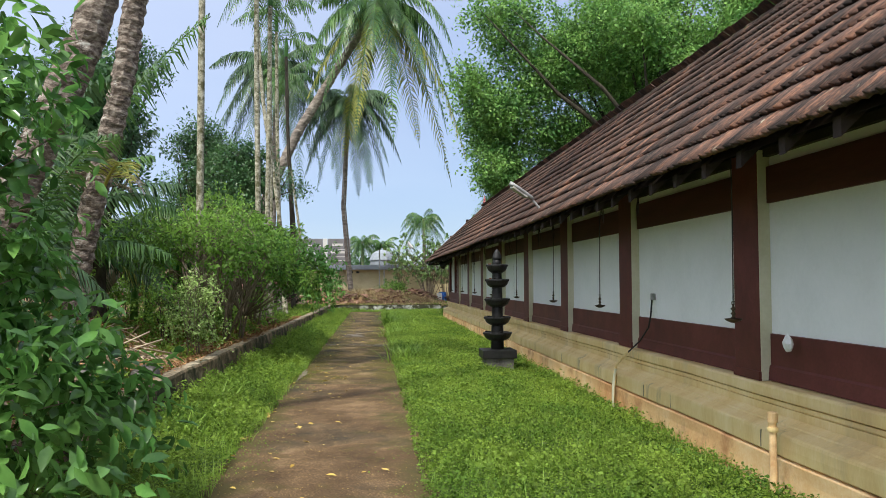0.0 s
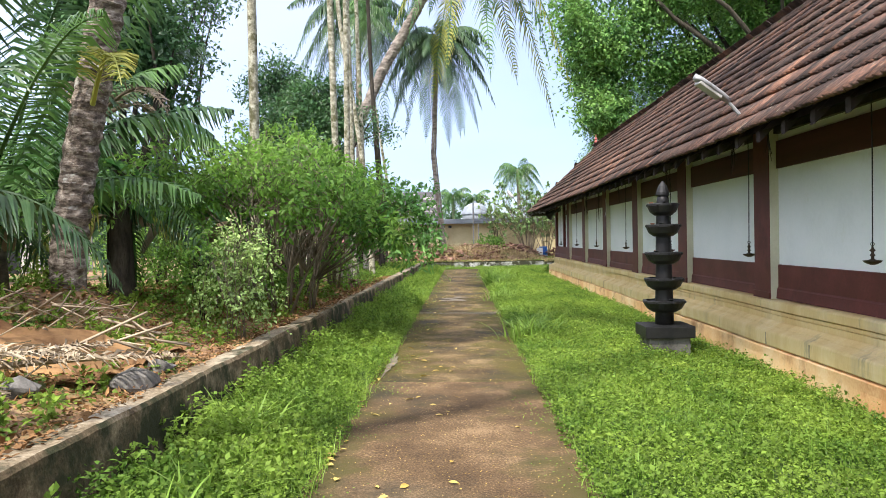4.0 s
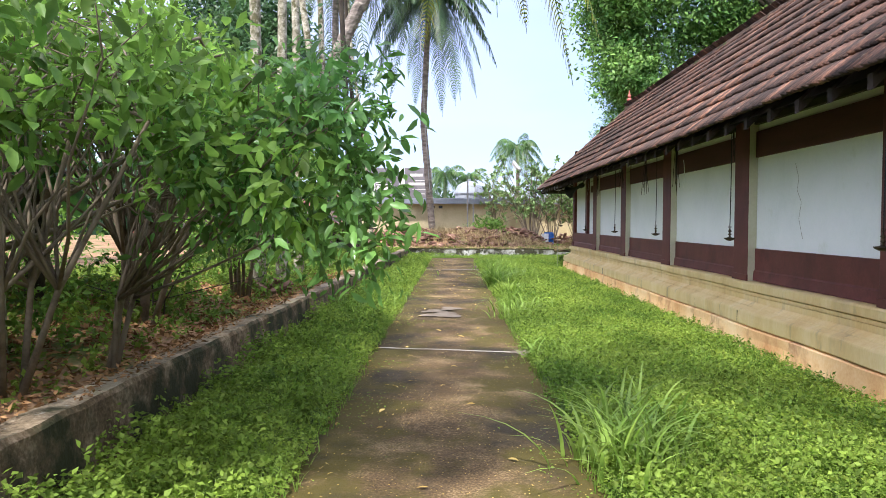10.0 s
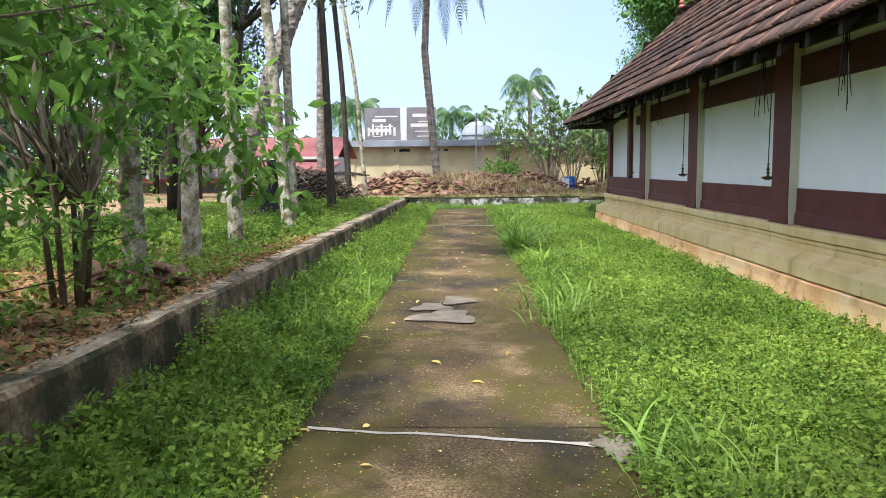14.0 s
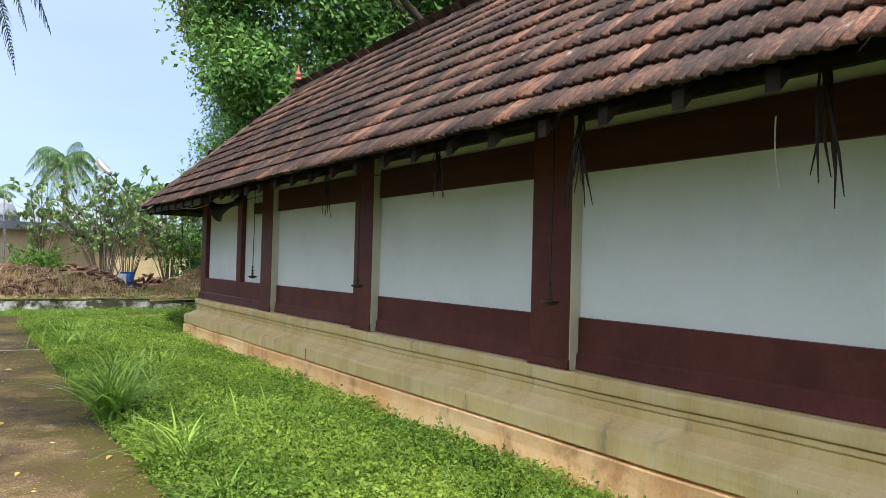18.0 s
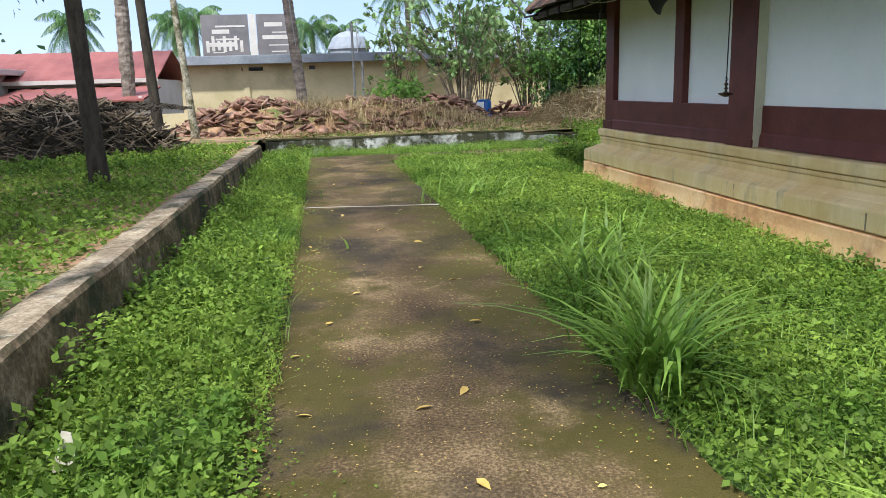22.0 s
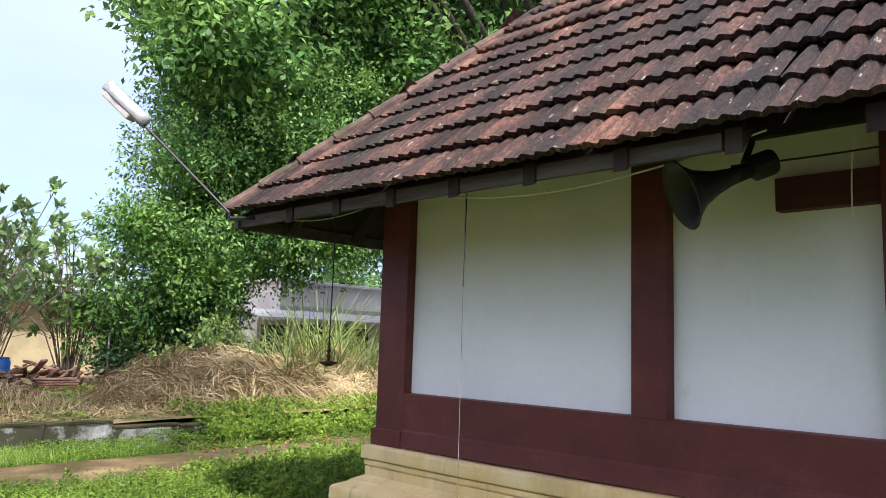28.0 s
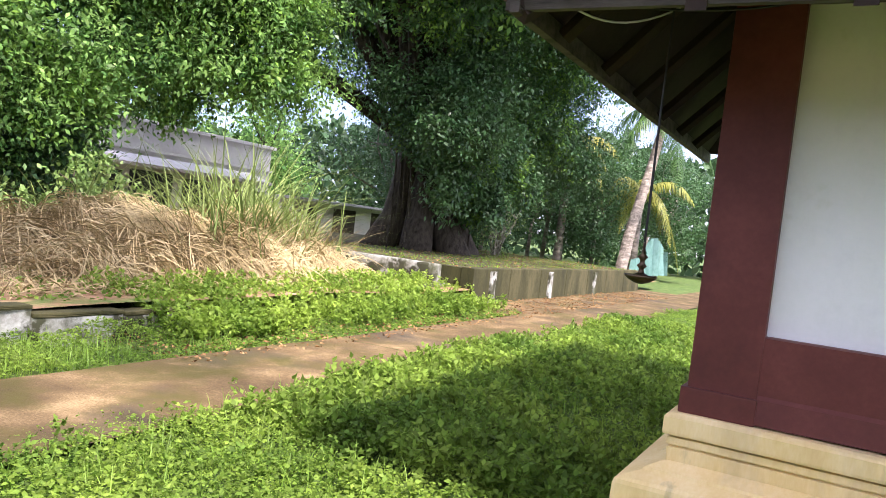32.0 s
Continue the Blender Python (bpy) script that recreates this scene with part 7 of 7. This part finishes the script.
part("wall", boxed(20.4, 58.4, -0.2, 31, 63, 4.5), M_house, ob)
part("parapet", boxed(20.2, 58.2, 4.5, 31.2, 63.2, 4.68, bevel=0.03), M_house, ob)
part("ledge", boxed(20.3, 58.25, 3.25, 31.1, 58.42, 3.37, bevel=0.02), M_house, ob)
for x in (22.5, 26.5, 29):
    o = part("window", boxed(x, 58.36, 1.2, x + 1.1, 58.42, 2.3), M_window, ob)
    part("frame", boxed(x - 0.06, 58.34, 2.3, x + 1.16, 58.40, 2.38), M_house, o)
ob = tagged(new("white_house"), "low white annexe with a brown door behind the tree", "house", "far houses")
part("wall", boxed(27.2, 54, -0.2, 38, 58, 1.9), M_house, ob)
part("roof_slab", boxed(26.9, 53.3, 1.9, 38.2, 58.2, 2.05, bevel=0.02), M_sheet, ob)
for x, w in ((29.0, 0.9), (31.4, 2.0), (35, 1.0)):
    part("doorway", boxed(x, 53.96, 0.0, x + w, 54.02, 1.7), M_wood, ob)
for k, (x, y, w) in enumerate(((-20, 16, 7), (-19, 3, 8), (-22, 28, 6))):
    shed("white_house", "white house with a red roof glimpsed beyond the garden", x - w / 2, x + w / 2, y, y + 5, 2.9, 4.3, M_house, M_redroof, [(x - 1.5, 1.0, 1.2, 2.2, M_window), (x + 0.8, 1.0, 0.4, 2.3, M_window)], 0.4)

for k, (x, y, r) in enumerate(((19, 66, 3.2), (25, 67, 3.4), (31, 66, 3.2), (37, 64, 3.0))):
    plant("garden_tree", "dark leafy tree behind the white house", "tree", (x, y, 0.2), [((x, y, 5.2), (r, 2, 2.4)), ((x + 1.5, y, 3.6), (r, 2, 2.0)), ((x - 1, y, 7.2), (r * 0.8, 2, 1.8))], 700, 6, 0.34, 0.5, M_leaf_dark, [([(x, y, 0), (x, y, 5)], 0.2, 0.1)], seed=860 + k, limbs=10, full=False, spread=0.2, group="trees behind the houses")

# ---- platform round the great tree ----
plat = tagged(new("tree_platform"), "mossy masonry platform round the great tree", "platform")
cuts = [12.3, 14.2, 16.1, 18.0, 19.9, 21.8, 23.9, 26.0]
for a, b in zip(cuts, cuts[1:]):
    bm = boxed(a + 0.004, 36.15, -0.1, b - 0.004, 36.45, 0.72, bevel=0.02)
    part("facing", bm, M_moss, plat)
part("core", boxed(12.32, 36.44, -0.1, 25.98, 48, 0.70), M_moss, plat)
for x in (13.1, 16.62, 20.4):
    part("pilaster", boxed(x, 36.10, -0.1, x + 0.24, 36.16, 0.66, bevel=0.01), M_plaster, plat)
scatter("path_litter", "brown leaf litter along the cross path", 5200, (3.5, 24, 34.6, 36.1), lambda x, y: 0.012 + 0 * x, 0.05, 0.5, M_litter, 0.03, 1.0, 62)
scatter("platform_moss", "green moss and seedlings on the platform", 7000, (12.4, 25.9, 36.2, 42), lambda x, y: 0.705 + 0 * x, 0.05, 0.6, M_weed, 0.03, 1.0, 63)
scatter("platform_litter", "brown fallen leaves on the platform", 3000, (12.4, 25.9, 36.2, 42), lambda x, y: 0.705 + 0 * x, 0.05, 0.6, M_litter, 0.03, 1.0, 61)
terr = tagged(new("lower_step"), "low cement step beside the tree platform", "step")
part("kerb", boxed(7.6, 36.6, -0.1, 12.28, 36.85, 0.34, bevel=0.03), M_plaster, terr)
part("upper_kerb", boxed(12.1, 36.9, 0.2, 12.34, 42.2, 0.715, bevel=0.05), M_plaster, terr)
net = tagged(new("garden_net"), "teal green netting draped over a fence", "netting")
net.location = (34.5, 37.8, 0.3)
xs, zs = np.linspace(-3.2, 3.6, 40), np.linspace(0, 1, 10)
X, Z = np.meshgrid(xs, zs, indexing="ij")
top = np.interp(xs, [-3.2, -1.2, -0.6, 0.8, 3.6], [0.7, 0.9, 1.7, 1.8, 1.1])
V = np.stack([X, 0.25 * np.sin(X * 5) * (1 - Z) + 0.1 * np.sin(X * 13), Z * top[:, None]], -1).reshape(-1, 3)
i, j = np.meshgrid(np.arange(39), np.arange(9), indexing="ij")
a = (i * 10 + j).ravel()
np_mesh("sheet", V, np.stack([a, a + 10, a + 11, a + 1], -1), M_net, net)
for x in (-0.6, 0.8):
    bm = bmesh.new()
    tube(bm, [(x, 0.1, -0.4), (x, 0.1, 1.8)], 0.05, 6)
    part("post", bm, M_bark, net)

# ---- garden debris ----
def dry_frond(x, y, z, a, ln, seed, rise=0.05, label="dry brown palm frond lying on the garden earth", mat=None):
    rg = np.random.default_rng(seed)
    ob = tagged(new("dry_palm_frond"), label, "palm frond", "dry fronds")
    ob.location = (x, y, z)
    P, V, F = frond_arrays(rg, (0, 0, 0.05), (math.cos(a), math.sin(a), 0), ln, rise, rise, 44 if ln < 2 else 84, 0.19 if ln < 2 else 0.26, hang=0.06, blade=0.016)
    V[:, 2] = np.clip(V[:, 2] + 0.008 * rg.normal(size=len(V)), -0.02 if rise < 0.3 else -9, None)
    bm = bmesh.new()
    tube(bm, [Vector(q) for q in P], list(np.linspace(0.03, 0.006, len(P))), 5)
    st = part("stalk", bm, mat or M_dry, ob)
    np_mesh("foliage", V, F, mat or M_dry, st, kind="stuff")


for k, (x, y, a, ln) in enumerate(((-4.3, 1.2, 2.2, 1.5), (-4.9, 2.2, 0.3, 1.4), (-5.2, 1.6, 0.9, 1.6), (-4.6, -0.3, 1.9, 1.6), (-5.6, 2.5, -0.2, 1.5))):
    dry_frond(x, y, float(garden_z(x, y)) + 0.03 + 0.04 * (k % 3), a, ln, 800 + k)
for k, (x, y, a, ln) in enumerate(((-4.9, 0.6, -0.9, 2.3), (-5.2, -0.4, -0.5, 2.2), (-5.0, -1.6, 0.2, 2.1), (-6.2, 1.6, -0.7, 2.4))):
    dry_frond(x, y, float(garden_z(x, y)) + 0.10, a, ln, 860 + k, 0.10, "long grey dried coconut frond lying over the ledge")
for k, (x, y, z, a, ln, mt) in enumerate(((-6.15, 6.6, 3.15, -0.3, 1.5, None), (-6.2, 6.6, 3.1, 0.5, 1.2, None), (-6.2, 6.6, 3.15, -1.3, 1.4, None), (-5.2, 4.6, 3.0, -0.9, 1.5, M_frond_yellow))):
    dry_frond(x, y, z, a, ln, 820 + k, 0.9, "dead palm frond hanging from a young palm", mt)
deb = tagged(new("debris_mound"), "mound of dry fronds and sticks round the palm's foot", "debris mound")
mound("earth", (-5.5, 3.5), (1.2, 1.0), 0.32, M_litter, deb, 0.6, 3)
loose("stick_litter", pile(rr, (-5.3, 3.2), (1.4, 1.2), 0.45, 90, 1.0, 0.65), np.array((0.5, 0.016, 0.012)), M_dry, deb)
heap2 = tagged(new("frond_heap"), "big grey heap of dried palm fronds and husks", "frond heap")
mound("core", (-6.7, 33.0), (2.0, 1.4), 0.9, M_bark_dark, heap2, 0.42, 4)
loose("husk_cover", pile(rr, (-6.7, 32.9), (2.1, 1.5), 0.95, 900, 1.0, 0.45), np.array((0.55, 0.022, 0.014)), M_dry, heap2)
loose("husk_cover", pile(rr, (-6.7, 32.8), (2.1, 1.5), 0.9, 420, 1.0, 0.45), np.array((0.6, 0.028, 0.016)), M_bark_dark, heap2)
for k, a in enumerate((-0.2, -0.6, 0.2, 0.5)):
    dry_frond(-5.9, 31.6, 1.15, a, 1.8, 840 + k, 0.15, "dark dried palm frond on the heap", M_bark_dark)
stump = tagged(new("tree_stump"), "charred black tree stump in the garden", "stump")
stump.location = (-5.75, 25.6, 0.4)
bm = bmesh.new()
tube(bm, [(0, 0, -0.1), (0.02, 0, 0.4), (0.1, 0.03, 1.0), (0.12, 0.03, 1.25)], [0.26, 0.17, 0.15, 0.12], 9)
part("wood", bm, M_black, stump)
for k, (x, y, s) in enumerate(((-3.95, 2.6, 0.16), (-4.05, 3.4, 0.10), (-4.5, 2.0, 0.12), (-5.9, 25.0, 0.14))):
    bm = bmesh.new()
    bmesh.ops.create_icosphere(bm, subdivisions=2, radius=s)
    for v in bm.verts:
        v.co = Vector((v.co.x * 1.2, v.co.y, v.co.z * 0.7)) + 0.05 * noise.noise_vector(v.co * 9 + Vector((k, 0, 0)))
        v.co += Vector((x, y, float(garden_z(x, y)) + s * 0.4))
    tagged(part("stone", bm, M_stone2), "rough brown stone on the garden earth", "stone", "garden stones")
ob = tagged(new("broken_tile_pile"), "small pile of broken clay tiles on the garden earth", "tile pile")
for k in range(22):
    x, y, z, s, e = pile(rr, (-4.35, 15.0), (0.45, 0.5), 0.18, 1, 1, float(garden_z(-4.35, 15.0)))[0]
    bm = boxed(-0.12 * s, -0.08 * s, -0.012, 0.12 * s, 0.08 * s, 0.012, bevel=0.004)
    bmesh.ops.transform(bm, matrix=Matrix.Translation((x, y, z)) @ e.to_matrix().to_4x4(), verts=bm.verts)
    part("shard", bm, M_rubble, ob)

# ---- distance ----
rg = np.random.default_rng(70)
P, n = [], 15000
x = rg.uniform(-110, 110, n)
y = rg.uniform(92, 125, n)
z = rg.random(n) ** 0.8 * (5.0 + 1.8 * wave(x, y * 0.2, 0.13) + 1.0 * wave(x, 0 * y, 0.5))
P.append(np.stack([x, y, z], -1))
y = rg.uniform(-30, 95, n)
x = rg.uniform(-42, -30, n)
z = rg.random(n) ** 0.8 * (7.0 + 2.0 * wave(x * 0.2, y, 0.15) + 1.2 * wave(0 * x, y, 0.6))
P.append(np.stack([x, y, z], -1))
y = rg.uniform(25, 95, n)
x = rg.uniform(48, 64, n)
z = rg.random(n) ** 0.8 * (9.0 + 2.0 * wave(x * 0.2, y, 0.15))
P.append(np.stack([x, y, z], -1))
P = np.concatenate(P)
V, F = leaf_arrays(P, unit(rg.normal(size=P.shape)), unit(rg.normal(size=P.shape)), rg.uniform(0.5, 1.2, len(P)), 0.6)
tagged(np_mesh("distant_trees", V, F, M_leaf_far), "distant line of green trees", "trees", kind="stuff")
cable([(-3.35, 45.5, 13), (-3.1, 45.6, 8), (-2.7, 45.8, 3)], 0.02, M_metal, "thin cable hanging beside the far palm")
